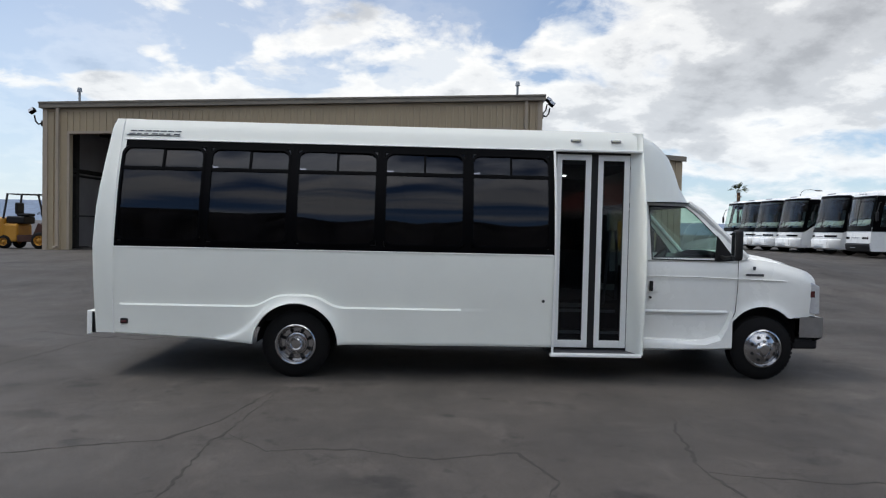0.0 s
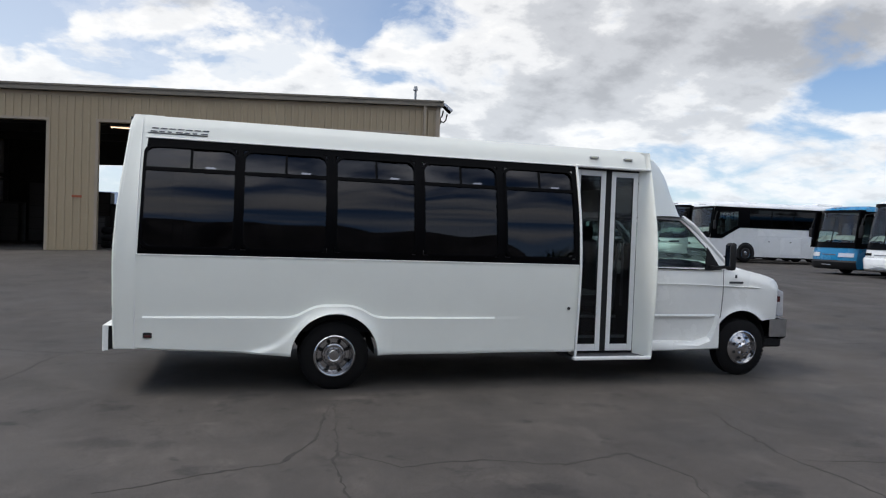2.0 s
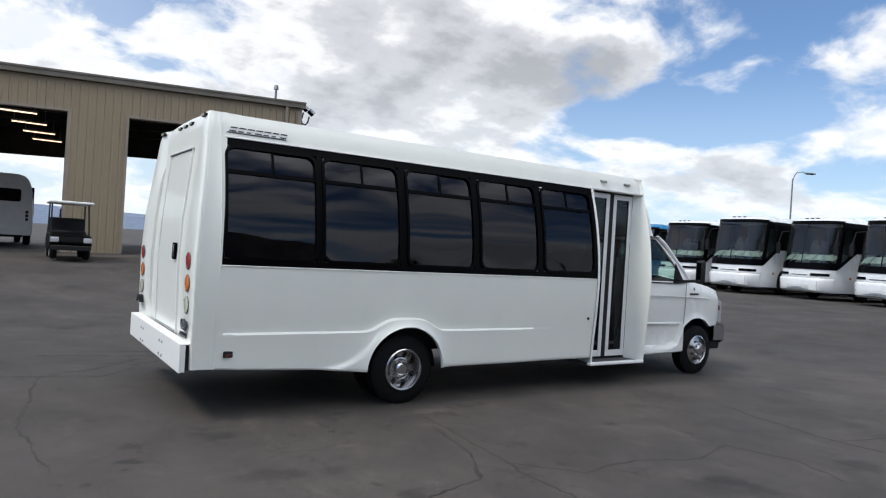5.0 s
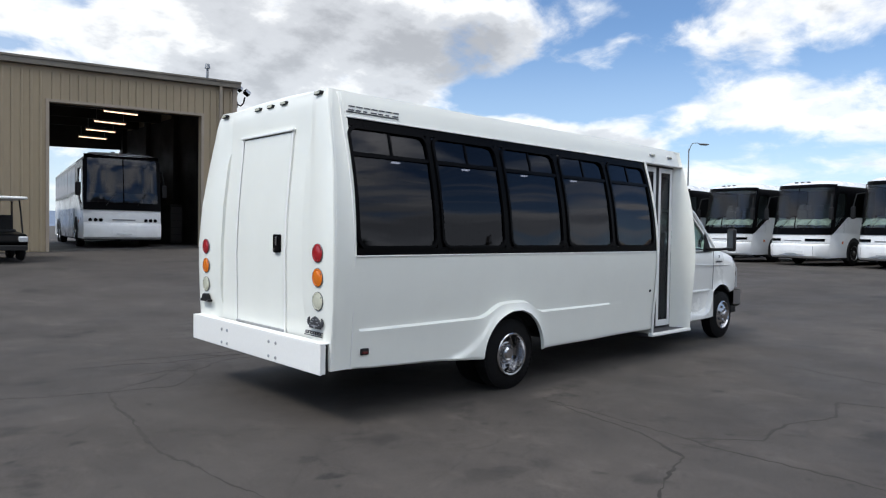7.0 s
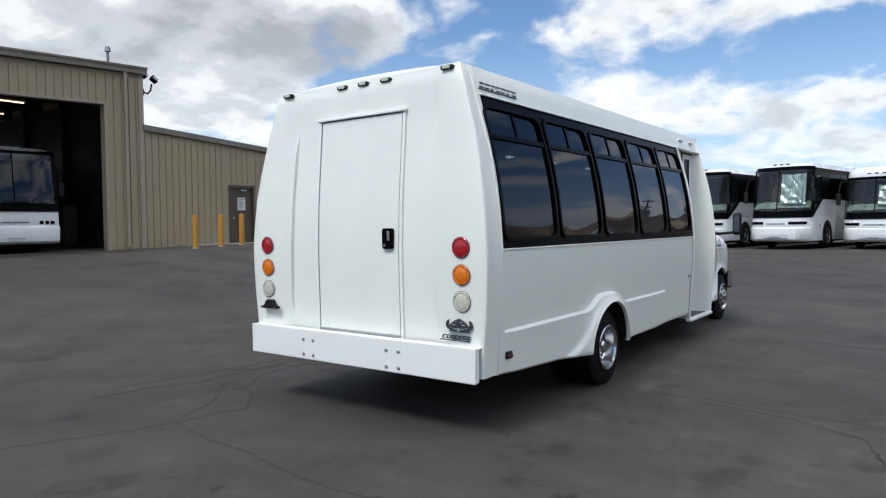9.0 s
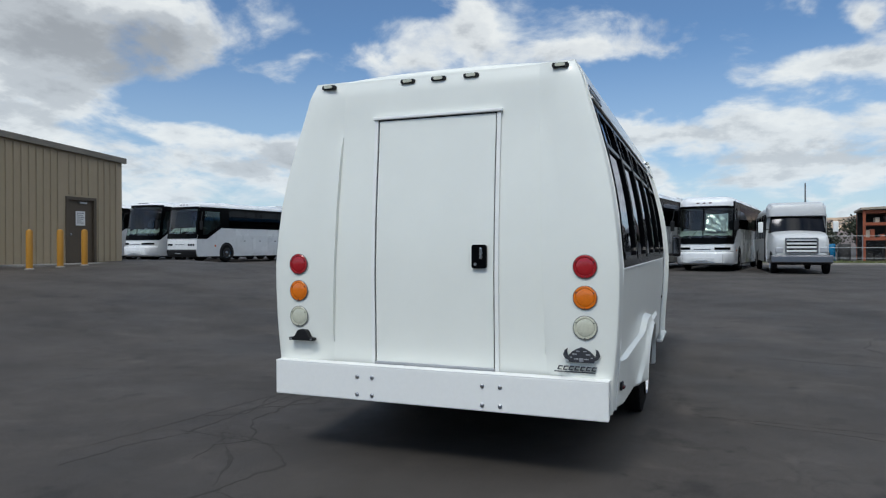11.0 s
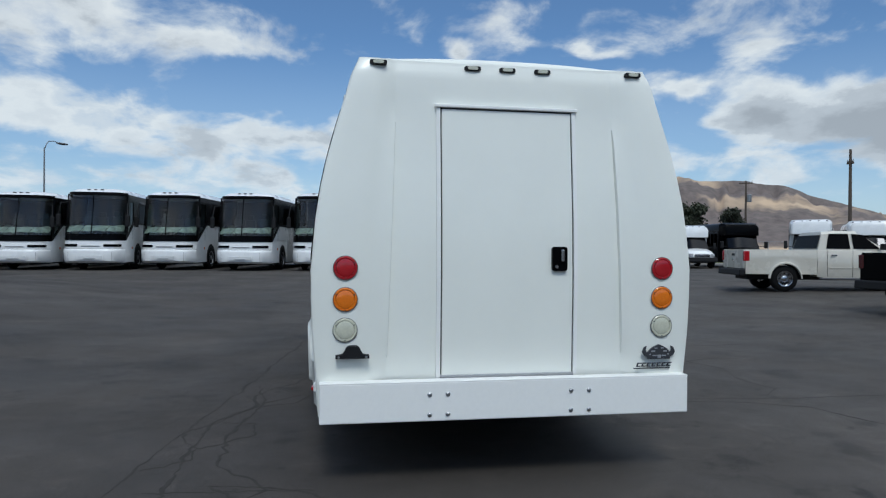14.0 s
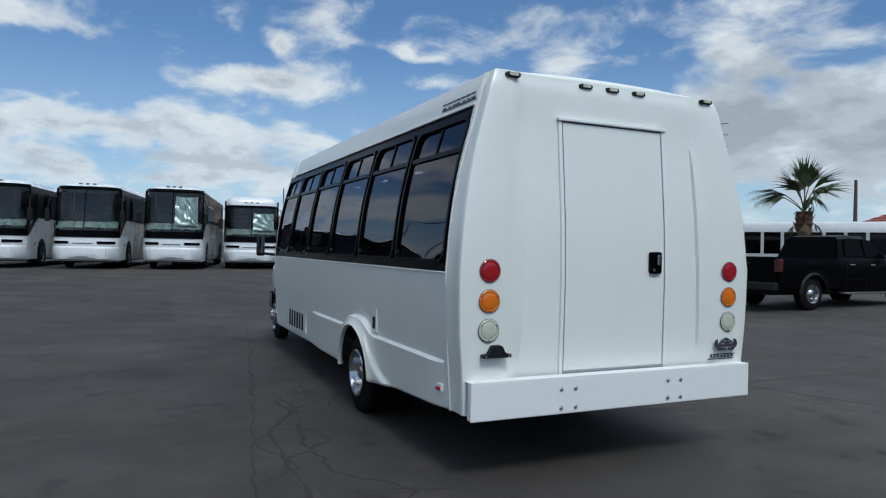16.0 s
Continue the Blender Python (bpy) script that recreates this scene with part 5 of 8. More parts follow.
    for xa, xb in ((5.205, 5.615), (5.695, 6.072)):
        lf = face(xa, xa + 0.062, 0.345, 2.615, 0.0, M_ALU, "door_leaf", ent)
        face(xb - 0.068, xb, 0.345, 2.615, 0.0, M_ALU, "stile", lf)
        face(xa + 0.062, xb - 0.068, 0.345, 0.43, 0.0, M_ALU, "bottom_rail", lf)
        face(xa + 0.062, xb - 0.068, 2.545, 2.615, 0.0, M_ALU, "top_rail", lf)
        face(xa + 0.055, xb - 0.06, 0.42, 2.55, 0.014, M_GLASS_DOOR, "door_pane", lf, 0.005, 0)
        face(xa + 0.060, xa + 0.070, 0.43, 2.545, 0.004, M_BLACK, "gasket", lf, 0.01, 0)
        face(xb - 0.076, xb - 0.066, 0.43, 2.545, 0.004, M_BLACK, "gasket", lf, 0.01, 0)
    face(5.615, 5.695, 0.34, 2.615, 0.004, M_BLACK, "centre_seal", ent, 0.03, 0)
    # steps and grab rail inside
    for k, (ya, z) in enumerate(((0.42, 0.515), (0.66, 0.745))):
        part("step", box((5.2, ya, z - 0.05), (6.06, ya + 0.28, z), 0.008), M_FLOOR_BUS, ent)
        part("step_nosing", box((5.2, ya - 0.012, z - 0.032), (6.06, ya + 0.03, z + 0.004), 0.006), M_STEP, ent)
        part("step_riser", box((5.2, ya + 0.01, z - 0.22), (6.06, ya + 0.03, z - 0.03)), M_SEAT, ent)
    part("grab_rail", tube([(5.82, 0.34, 0.85), (5.86, 0.35, 1.45), (5.90, 0.38, 1.72), (5.97, 0.42, 1.74), (6.0, 0.44, 1.5), (6.0, 0.44, 0.9)], 0.018), M_STEEL, ent)
    part("modesty_panel", box((6.09, 0.30, 0.32), (6.11, 0.75, 1.30)), M_SEAT, ent)
    part("step_wall", box((5.13, 0.30, 0.36), (5.16, 0.9, 1.43)), M_SEAT, ent)

    # interior
    inn = new("interior")
    inn.parent = bus
    inn["label"] = "dim cabin with rows of dark seats"
    part("cabin_floor", box((0.25, MID - 1.22, 0.80), (5.12, MID + 1.22, 0.84)), M_FLOOR_BUS, inn)
    part("cabin_floor", box((5.12, MID - 0.36, 0.80), (6.4, MID + 1.22, 0.84)), M_FLOOR_BUS, inn)
    part("ceiling_lining", box((0.26, MID - 0.98, 2.481), (6.2, MID + 0.98, 2.50)), M_INTERIOR, inn)
    for k in range(5):
        x = 0.81 + 1.185 * k
        part("aisle_lamp", prism(rounded(x - 0.06, 1.60, x + 0.06, 1.66, 0.02), 2.464, 2.482, axis=2, bevel=0.006), M_AISLE_LAMP, inn, "small lit white ceiling lamp")
    part("rear_lining", box((0.24, MID - 1.1, 0.84), (0.26, MID + 1.1, 2.35)), M_SEAT, inn)
    part("rear_lining", box((0.24, MID - 0.96, 2.35), (0.26, MID + 0.96, 2.78)), M_SEAT, inn)
    for s in (-1, 1):
        part("wall_lining", box((0.26, MID + s * 1.285, 0.84), (5.10 if s < 0 else 6.3, MID + s * 1.265, 1.43)), M_SEAT, inn)
    for row in range(6):
        for s in (-1, 1):
            if row == 5 and s < 0:
                continue
            x, y = 0.95 + row * 0.78, MID + s * 0.72
            bm = bmesh.new()
            add_box(bm, (x - 0.22, y - 0.44, 1.18), (x + 0.22, y + 0.44, 1.30), 0.04)
            add_box(bm, (x - 0.30, y - 0.44, 1.26), (x - 0.20, y - 0.01, 1.92), 0.04)
            add_box(bm, (x - 0.30, y + 0.01, 1.26), (x - 0.20, y + 0.44, 1.92), 0.04)
            add_box(bm, (x - 0.05, y - 0.3, 0.84), (x + 0.05, y - 0.25, 1.2))
            add_box(bm, (x - 0.05, y + 0.25, 0.84), (x + 0.05, y + 0.3, 1.2))
            part("passenger_seat", bm, M_SEAT, inn)
    bm = bmesh.new()
    add_box(bm, (6.15, 1.55, 1.0), (6.65, 2.05, 1.16), 0.05)
    add_box(bm, (6.10, 1.55, 1.10), (6.24, 2.05, 1.75), 0.05)
    add_box(bm, (6.12, 1.66, 1.74), (6.22, 1.94, 1.95), 0.04)
    part("driver_seat", bm, M_SEAT, inn)
    bm = bmesh.new()
    add_box(bm, (6.30, 0.50, 1.0), (6.80, 1.0, 1.16), 0.05)
    add_box(bm, (6.28, 0.50, 1.10), (6.40, 1.0, 1.72), 0.05)
    part("passenger_seat", bm, M_SEAT, inn)
    part("steering_wheel", lathe([(0.0, 0.17), (0.015, 0.19), (0.03, 0.17), (0.015, 0.155), (0.0, 0.17)], (7.0, 1.8, 1.35), (-0.8, 0, 0.6), 24), M_BLACK, inn)
    part("dashboard", box((7.05, 0.40, 1.05), (7.42, 2.2, 1.38), 0.06), M_SEAT, inn)

    # front cap over the cab
    def cap_ring(x, h_low, h_top, z_low, z_top):
        left = [(x, MID - h_low, z_low), (x, MID - (h_low + h_top) / 2 - 0.015, (z_low + z_top) / 2), (x, MID - h_top - 0.01, z_top - 0.10), (x, MID - h_top + 0.05, z_top - 0.02), (x, MID - h_top + 0.14, z_top)]
        return left + [(xx, 2 * MID - yy, zz) for xx, yy, zz in left[::-1]]
    rings = [cap_ring(6.17, 1.20, 1.015, 2.07, 2.87), cap_ring(6.24, 1.17, 0.985, 2.075, 2.86), cap_ring(6.38, 1.09, 0.925, 2.08, 2.825), cap_ring(6.50, 1.02, 0.87, 2.085, 2.755), cap_ring(6.62, 0.96, 0.82, 2.09, 2.64), cap_ring(6.71, 0.91, 0.78, 2.09, 2.49), cap_ring(6.785, 0.87, 0.75, 2.09, 2.31), cap_ring(6.85, 0.84, 0.72, 2.09, 2.13)]
    part("front_cap", loft(rings), M_WHITE, bus, "white moulded cap sloping down to the cab roof", smooth=35)
    part("cap_gasket", box((6.20, MID - 0.95, 2.072), (6.83, MID + 0.95, 2.085), 0.004), M_GREY_SEAL, bus)
    part("body_front_wall", box((6.20, MID - 1.10, 1.45), (6.24, MID - 0.98, 2.40)), M_WHITE, bus)
    part("side_infill", sheet([[(x, side_y(z, 1), z) for x in (6.44, 6.50)] for z in (0.40, 0.9, 1.43, 1.8, 2.2, 2.64, 2.86)], 0.05, (0, -1, 0)), M_WHITE, bus, smooth=40)

    # cab
    cab = new("cab")
    cab.parent = bus
    cab["label"] = "white van cab with a short sloping bonnet"
    YC = 1.045   # half width of the cab
    top = [(6.2, 1.42), (7.40, 1.43), (7.52, 1.435), (7.78, 1.405), (8.02, 1.362), (8.20, 1.315), (8.34, 1.26), (8.42, 1.19)]
    for s in (-1, 1):
        xs = [6.20, 6.4, 6.8, 7.1, 7.25] + [HUB_F - 0.43 + 0.86 * (0.5 - 0.5 * math.cos(math.pi * i / 20)) for i in range(21)] + [8.16, 8.26, 8.36, 8.42]
        grid = []
        for x in xs:
            bottom = max(lerp([(6.2, 0.42), (7.3, 0.42), (7.31, 0.60), (8.1, 0.74), (8.42, 0.76)], x), arch_z(x, HUB_F, 0.43, 0.44))
            zt = lerp(top, x)
            col = []
            for k in range(13):
                z = bottom + (zt - bottom) * k / 12
                bulge = 0.03 * math.exp(-((z - 1.05) / 0.35) ** 2) - 0.045 * smooth_step(zt - 0.12, zt, z) * (1 if x > 7.45 else 0.4)
                flare = 0.035 * math.exp(-max(math.hypot(x - HUB_F, z - 0.44) - 0.43, 0) / 0.05)
                nose = -0.12 * smooth_step(8.15, 8.44, x) ** 2
                groove = 0.0
                col.append((x, MID + s * (YC + bulge + flare + nose + groove - 0.02), z))
            grid.append(col)
        part("cab_side", sheet(grid, 0.03, (0, -s, 0)), M_WHITE_CAB, cab, smooth=35)
        yd = MID + s * (YC + 0.022)
        # door shut lines, handle, mouldings
        part("door_seam", tube([(7.39, yd - s * 0.004, 1.42), (7.39, yd + s * 0.004, 1.1), (7.37, yd + s * 0.002, 0.80), (7.30, yd - s * 0.006, 0.62), (7.28, yd - s * 0.02, 0.46)], 0.004, 6), M_BLACK, cab)
        part("door_seam", tube([(6.28, yd - s * 0.006, 1.42), (6.28, yd + s * 0.002, 1.0), (6.28, yd - s * 0.012, 0.46)], 0.004, 6), M_BLACK, cab)
        hd = part("door_handle", box((6.33, yd - 0.012, 1.03), (6.375, yd + s * 0.022 + 0.006, 1.15), 0.010), M_BLACK, cab, "black door handle")
        part("handle_bezel", box((6.385, yd - 0.01, 1.035), (6.45, yd + s * 0.012, 1.06), 0.006), M_WHITE_CAB, hd)
        part("key_barrel", cyl((6.35, yd + s * 0.012, 0.955), (6.35, yd - s * 0.02, 0.955), 0.014, n=10), M_BLACK, cab)
        part("belt_line", tube([(6.25, yd + s * 0.006, 1.215), (7.0, yd + s * 0.006, 1.205), (7.9, yd - s * 0.004, 1.18), (8.2, yd - s * 0.06, 1.15)], 0.008, 6), M_WHITE_CAB, cab)
        part("door_moulding", sheet([[(x, yd - s * 0.008 + s * o, z) for x in (6.27, 6.6, 7.0, 7.27)] for o, z in ((0.0, 0.815), (0.016, 0.800), (0.018, 0.790), (0.004, 0.770))]), M_WHITE_CAB, cab)
        # running board fairing
        grid = []
        for x, zt, zb, o in ((6.20, 0.48, 0.335, 0.02), (6.6, 0.47, 0.34, 0.07), (7.0, 0.46, 0.35, 0.085), (7.18, 0.52, 0.355, 0.085), (7.26, 0.66, 0.36, 0.08), (7.32, 0.82, 0.36, 0.07)):
            grid.append([(x, MID + s * (YC - 0.02), zt), (x, MID + s * (YC + o * 0.6), zt - 0.015), (x, MID + s * (YC + o), zt - 0.05), (x, MID + s * (YC + o), zb + 0.02), (x, MID + s * (YC + o * 0.6), zb), (x, MID + s * (YC - 0.1), zb)])
        part("running_board", sheet(grid), M_WHITE_CAB, cab, smooth=30)
        # window frame and pane
        outer = [(6.22, 1.38), (6.22, 2.085), (6.83, 2.085), (6.98, 1.985), (7.26, 1.70), (7.51, 1.43), (7.40, 1.38), (6.8, 1.38)]
        inner = [(6.36, 1.400), (6.35, 2.045), (6.79, 2.04), (6.90, 1.955), (7.16, 1.68), (7.38, 1.405), (7.2, 1.392), (6.8, 1.392)]
        def tilt(z):
            return MID + s * (YC - 0.015 - 0.16 * smooth_step(1.40, 2.3, z))
        bm = bmesh.new()
        n = len(outer)
        r1 = [bm.verts.new((x, tilt(z), z)) for x, z in outer]
        r2 = [bm.verts.new((x, tilt(z) + s * 0.012, z)) for x, z in inner]
        r3 = [bm.verts.new((x, tilt(z) - s * 0.03, z)) for x, z in inner]
        for a, b in ((r1, r2), (r2, r3)):
            for k in range(n):
                bm.faces.new((a[k], a[(k + 1) % n], b[(k + 1) % n], b[k]))
        wf = part("window_frame", bm, M_WHITE_CAB, cab)
        bm = bmesh.new()
        inner2 = [(x + (6.8 - x) * 0.035, z + (1.72 - z) * 0.05) for x, z in inner]
        a = [bm.verts.new((x, tilt(z) + s * 0.006, z)) for x, z in inner]
        b = [bm.verts.new((x, tilt(z) + s * 0.006, z)) for x, z in inner2]
        for k in range(n):
            bm.faces.new((a[k], a[(k + 1) % n], b[(k + 1) % n], b[k]))
        part("window_seal", bm, M_BLACK, wf)
        bm = bmesh.new()
        bm.faces.new([bm.verts.new((x, tilt(z) - s * 0.012, z)) for x, z in inner])
        part("side_pane", bm, M_GLASS_CAB, wf, face=(0, s, 0))
        part("quarter_sail", prism([(7.12, 1.40), (7.38, 1.40), (7.14, 1.70)], tilt(1.5) - 0.004, tilt(1.5) + s * 0.016), M_BLACK, wf)
        # mirror on an arm
        mir = part("mirror", box((7.15, MID + s * (YC + 0.33), 1.42), (7.24, MID + s * (YC + 0.46), 1.77), 0.035, 3), M_BLACK, cab, "black towing mirror", smooth=40)
        part("mirror_arm", tube([(7.20, MID + s * (YC - 0.02), 1.45), (7.18, MID + s * (YC + 0.14), 1.44), (7.17, MID + s * (YC + 0.34), 1.46)], 0.022), M_BLACK, mir)
        part("mirror_glass", box((7.142, MID + s * (YC + 0.35), 1.47), (7.154, MID + s * (YC + 0.44), 1.74), 0.003), M_MIRROR, mir)
        # headlamp
        hl = part("headlamp", prism([(8.25, 0.80), (8.43, 0.78), (8.42, 1.12), (8.30, 1.17), (8.27, 1.10)], MID + s * (YC - 0.155), MID + s * (YC - 0.040), bevel=0.015), M_LENS_HEAD, cab, "clear headlamp with red-amber side lens")
        part("side_lens", box((8.29, MID + s * (YC - 0.045), 0.985), (8.36, MID + s * (YC - 0.033), 1.06), 0.004), M_LENS_SIDE, hl)
        part("fender_badge", box((7.48, yd - 0.004, 1.228), (7.70, yd + s * 0.008, 1.256), 0.004), M_BADGE, cab)
        part("fender_badge", box((7.565, yd - 0.004, 1.30), (7.60, yd + s * 0.006, 1.345), 0.006), M_BADGE, cab)
    # bonnet, windscreen, nose
    grid = []
    for x in (7.40, 7.55, 7.78, 8.02, 8.20, 8.34, 8.42, 8.445):
        zt = lerp(top, x) - (0.0 if x < 8.43 else 0.10)
        hw = YC - 0.06 - 0.12 * smooth_step(8.15, 8.44, x) ** 2
        grid.append([(x, MID + u * hw, zt - 0.01 + 0.085 * (1 - abs(u) ** 2.2) * (1 if x < 8.3 else 0.7) + (0.012 if 0.45 < abs(u) < 0.6 else 0)) for u in [-1 + k / 8 for k in range(17)]])
    part("bonnet", sheet(grid), M_WHITE_CAB, cab, smooth=40)
    grid = []
    for x, z in ((7.50, 1.45), (7.26, 1.70), (7.02, 1.93), (6.84, 2.085)):
        hw = YC - 0.03 - 0.16 * smooth_step(1.40, 2.3, z)
        grid.append([(x + 0.09 * (1 - u * u), MID + u * hw, z) for u in [-1 + k / 6 for k in range(13)]])
    part("windscreen", sheet(grid), M_GLASS_CAB, cab, smooth=60, face=(1, 0, 0.5))
    for s in (-1, 1):
        part("a_pillar", tube([(7.52, MID + s * (YC - 0.03), 1.44), (7.25, MID + s * (YC - 0.07), 1.71), (6.98, MID + s * (YC - 0.115), 1.98), (6.83, MID + s * (YC - 0.14), 2.08)], 0.035, 8), M_WHITE_CAB, cab)
    part("nose_panel", box((8.38, MID - 0.88, 0.74), (8.43, MID + 0.88, 1.19), 0.02), M_WHITE_CAB, cab)
    gr = part("grille", ring_frame(rounded(MID - 0.62, 0.82, MID + 0.62, 1.14, 0.05), rounded(MID - 0.56, 0.87, MID + 0.56, 1.09, 0.04), 8.42, 8.46, axis=0), M_CHROME, cab, "chrome slatted grille")
    for k in range(4):
        z = 0.895 + k * 0.05
        part("grille_bar", box((8.425, MID - 0.56, z), (8.45, MID + 0.56, z + 0.022), 0.006), M_CHROME, gr)
    bmp = part("front_bumper", sheet([[(x - 0.06 * abs(u) ** 4, MID + u * 1.06, z) for u in [-1 + k / 8 for k in range(17)]] for x, z in ((8.40, 0.47), (8.48, 0.50), (8.50, 0.58), (8.50, 0.68), (8.48, 0.75), (8.36, 0.765))]), M_BUMPER_FRONT, cab, "dark chrome steel front bumper", smooth=40)
    for s in (-1, 1):
        part("bumper_wrap", sheet([[(x, MID + s * (1.06 + o), z) for x, o in ((8.44, -0.0), (8.38, 0.015), (8.26, 0.02), (8.15, 0.01))] for z in (0.515, 0.58, 0.68, 0.755)]), M_BUMPER_FRONT, bmp, smooth=40)
    part("air_dam", box((8.12, MID - 1.0, 0.36), (8.42, MID + 1.0, 0.49), 0.03), M_BLACK, cab)
    part("front_housing", box((7.30, MID - 0.80, 0.50), (8.25, MID + 0.80, 1.15)), M_DARK, cab)
    part("cab_floor", box((6.2, MID - 0.98, 0.44), (7.35, MID + 0.98, 0.86)), M_DARK, cab)
    for s in (-1, 1):
        part("arch_liner", sheet([[(HUB_F + 0.425 * math.cos(a), MID + s * d, 0.44 + 0.425 * math.sin(a)) for a in [math.pi * k / 14 for k in range(15)]] for d in (YC - 0.02, 0.70)]), M_DARK, cab)

    for s in (-1, 1):
        build_wheel("rear_wheel", bus, HUB_R, MID + s * 1.33, s, True)
        build_wheel("front_wheel", bus, HUB_F, MID + s * 1.09, s, False)
    return bus


build_bus()


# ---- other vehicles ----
# pale blotches in the colour stand in for bright patches in the windscreens
M_CABIN = material("dim_cabin_glare", (0.065, 0.082, 0.082), 0.9, grain=0.3, grain_scale=3, stain=0.8, stain_scale=0.8, stain_color=(0.17, 0.20, 0.19))
# pale dashboard colour stands in for the glare low in the windscreens
M_DASH = material("pale_glare_dashboard", (0.30, 0.32, 0.29), 0.9, grain=0.5, grain_scale=3, stain=0.7, stain_scale=2.5, stain_color=(0.05, 0.055, 0.05))
M_GREY_CAP = material("grey_bumper_plastic", (0.10, 0.10, 0.105), 0.6, grain=0.1)
M_BUMPER = material("dull_chrome_bumper", (0.16, 0.16, 0.17), 0.3, 0.8, grain=0.1)
M_OLD_WHITE = material("dulled_white_bus_paint", (0.54, 0.55, 0.55), 0.35, grain=0.05, grain_scale=6, stain=0.25, stain_scale=0.8, stain_color=(0.40, 0.40, 0.39), coat=0.2)
M_SILVER = material("silver_bus_paint", (0.42, 0.44, 0.46), 0.35, 0.2, grain=0.05, stain=0.15)


def simple_wheel(parent, x, y, s, r, rim_mat, name="wheel", width=0.25):
    w = new(name)
    w.parent = parent
    w.matrix_basis = pose(x, y, r)
    prof = [(0.0, r * 0.58), (0.0, r - 0.09), (0.02, r - 0.03), (0.05, r), (width - 0.05, r), (width, r - 0.05), (width, r * 0.58)]
    part("tyre", lathe(prof, (0, 0, 0), (0, -s, 0), 28, False), M_TYRE, w, smooth=35)
    rim = part("rim", lathe([(-0.005, r * 0.60), (0.0, r * 0.55), (0.05, r * 0.50), (0.055, r * 0.30), (0.02, r * 0.24), (0.0, r * 0.16), (-0.01, 0.0)], (0, 0, 0), (0, -s, 0), 24, False), rim_mat, w, smooth=30)
    for k in range(8):
        a = k * math.tau / 8
        c = Vector((math.cos(a) * r * 0.40, 0, math.sin(a) * r * 0.40))
        part("hand_hole", cyl(c + Vector((0, -s * 0.045, 0)), c + Vector((0, -s * 0.065, 0)), r * 0.06, n=8), M_DARK, rim)
    return w


def build_coach(style, label, creased=False, brow=False, group="coaches parked in a row"):
    """A touring coach; front middle at the origin, on the ground, facing -x."""
    L_, W, H = 12.2, 1.225, 3.32
    t = thing("coach", label, "coach", group)
    if style in ("boxy", "hall"):
        fx = [(0.32, 0.08), (0.55, 0.0), (1.15, 0.02), (1.9, 0.10), (3.0, 0.28), (3.2, 0.36), (3.32, 0.7)]
    else:
        fx = [(0.32, 0.10), (0.48, 0.0), (0.85, 0.02), (1.12, 0.07), (1.9, 0.23), (2.9, 0.44), (3.14, 0.50), (3.25, 0.66), (3.32, 1.1)]
    curve = 0.14 if style in ("boxy", "hall") else 0.36 if style == "blue" else 0.62

    def front_pt(u, z, out=0.0):
        return (lerp(fx, z) + curve * abs(u) ** (2.6 if curve < 0.2 else 3.0 if curve < 0.4 else 6.0) - out, u * W * (1 - 0.03 * smooth_step(1.2, 3.3, z)), z)

    us = [math.sin(math.pi * k / 24) for k in range(-12, 13)]
    zlow = 1.30 if style in ("boxy", "blue", "hall") else 1.20
    zt = 3.16 if style == "hall" else 2.98 if style == "boxy" else 2.84 if brow else 3.05 if style == "blue" else 3.08
    zb = zlow + 0.20
    back = 3.3               # bulkhead behind the driver's space

    def ring_at(z, flat=None):
        inset = lerp([(3.0, 0.0), (3.08, 0.02), (3.2, 0.07), (3.28, 0.16), (3.32, 0.32)], z)
        ring = [(x if flat is None else flat, y * (1 - inset / W), zz) for x, y, zz in (front_pt(u, z) for u in us)]
        w = W * (1 - 0.03 * smooth_step(1.2, 3.3, z)) - inset
        return ring + [(L_ - 0.15 - inset * 0.6, w, z), (L_ - inset * 0.6, w - 0.12, z), (L_ - inset * 0.6, -w + 0.12, z), (L_ - 0.15 - inset * 0.6, -w, z)]

    paint = M_BLUE if style == "blue" else M_COACH
    part("body", loft([ring_at(z) for z in (0.32, 0.42, 0.55, 0.86, 1.0, 1.12, zb)]), paint, t, smooth=40)
    part("saloon", loft([ring_at(z, back) for z in (zb, 1.95, 2.5, zt)]), paint, t, smooth=40)
    part("roof", loft([ring_at(z) for z in sorted({zt, 3.0, 3.08, 3.2, 3.28, 3.32}) if z >= zt]), paint, t, smooth=40)
    # dark surround of the windscreen, in strips round two see-through halves
    def strip(u0, u1, z0, z1, out, mat, name, n=8, m=5, thick=0.03):
        return part(name, sheet([[front_pt(u0 + (u1 - u0) * k / n, z0 + (z1 - z0) * q / m, out) for k in range(n + 1)] for q in range(m + 1)], thick, (1, 0, 0)), mat, t, smooth=60)

    edge = 0.925 if curve < 0.5 else 0.988
    def wrap_pt(q):                 # closer steps towards the rounded corners
        return 1.004 * math.sin(math.pi / 2 * q)
    for z0, z1 in ((zlow, zlow + 0.26), (zt - 0.07, zt + (0.04 if brow else 0.07))):
        part("windscreen_surround", sheet([[front_pt(wrap_pt(k / 12), z0 + (z1 - z0) * q / 2, 0.030) for k in range(-12, 13)] for q in range(3)], 0.03, (1, 0, 0)), M_BLACK_GLOSS, t, smooth=60)
    for a, b in ((-1.004, -edge), (edge, 1.004), (-0.014, 0.014)):
        strip(a, b, zlow + 0.26, zt - 0.07, 0.030, M_BLACK_GLOSS, "windscreen_surround", 2)
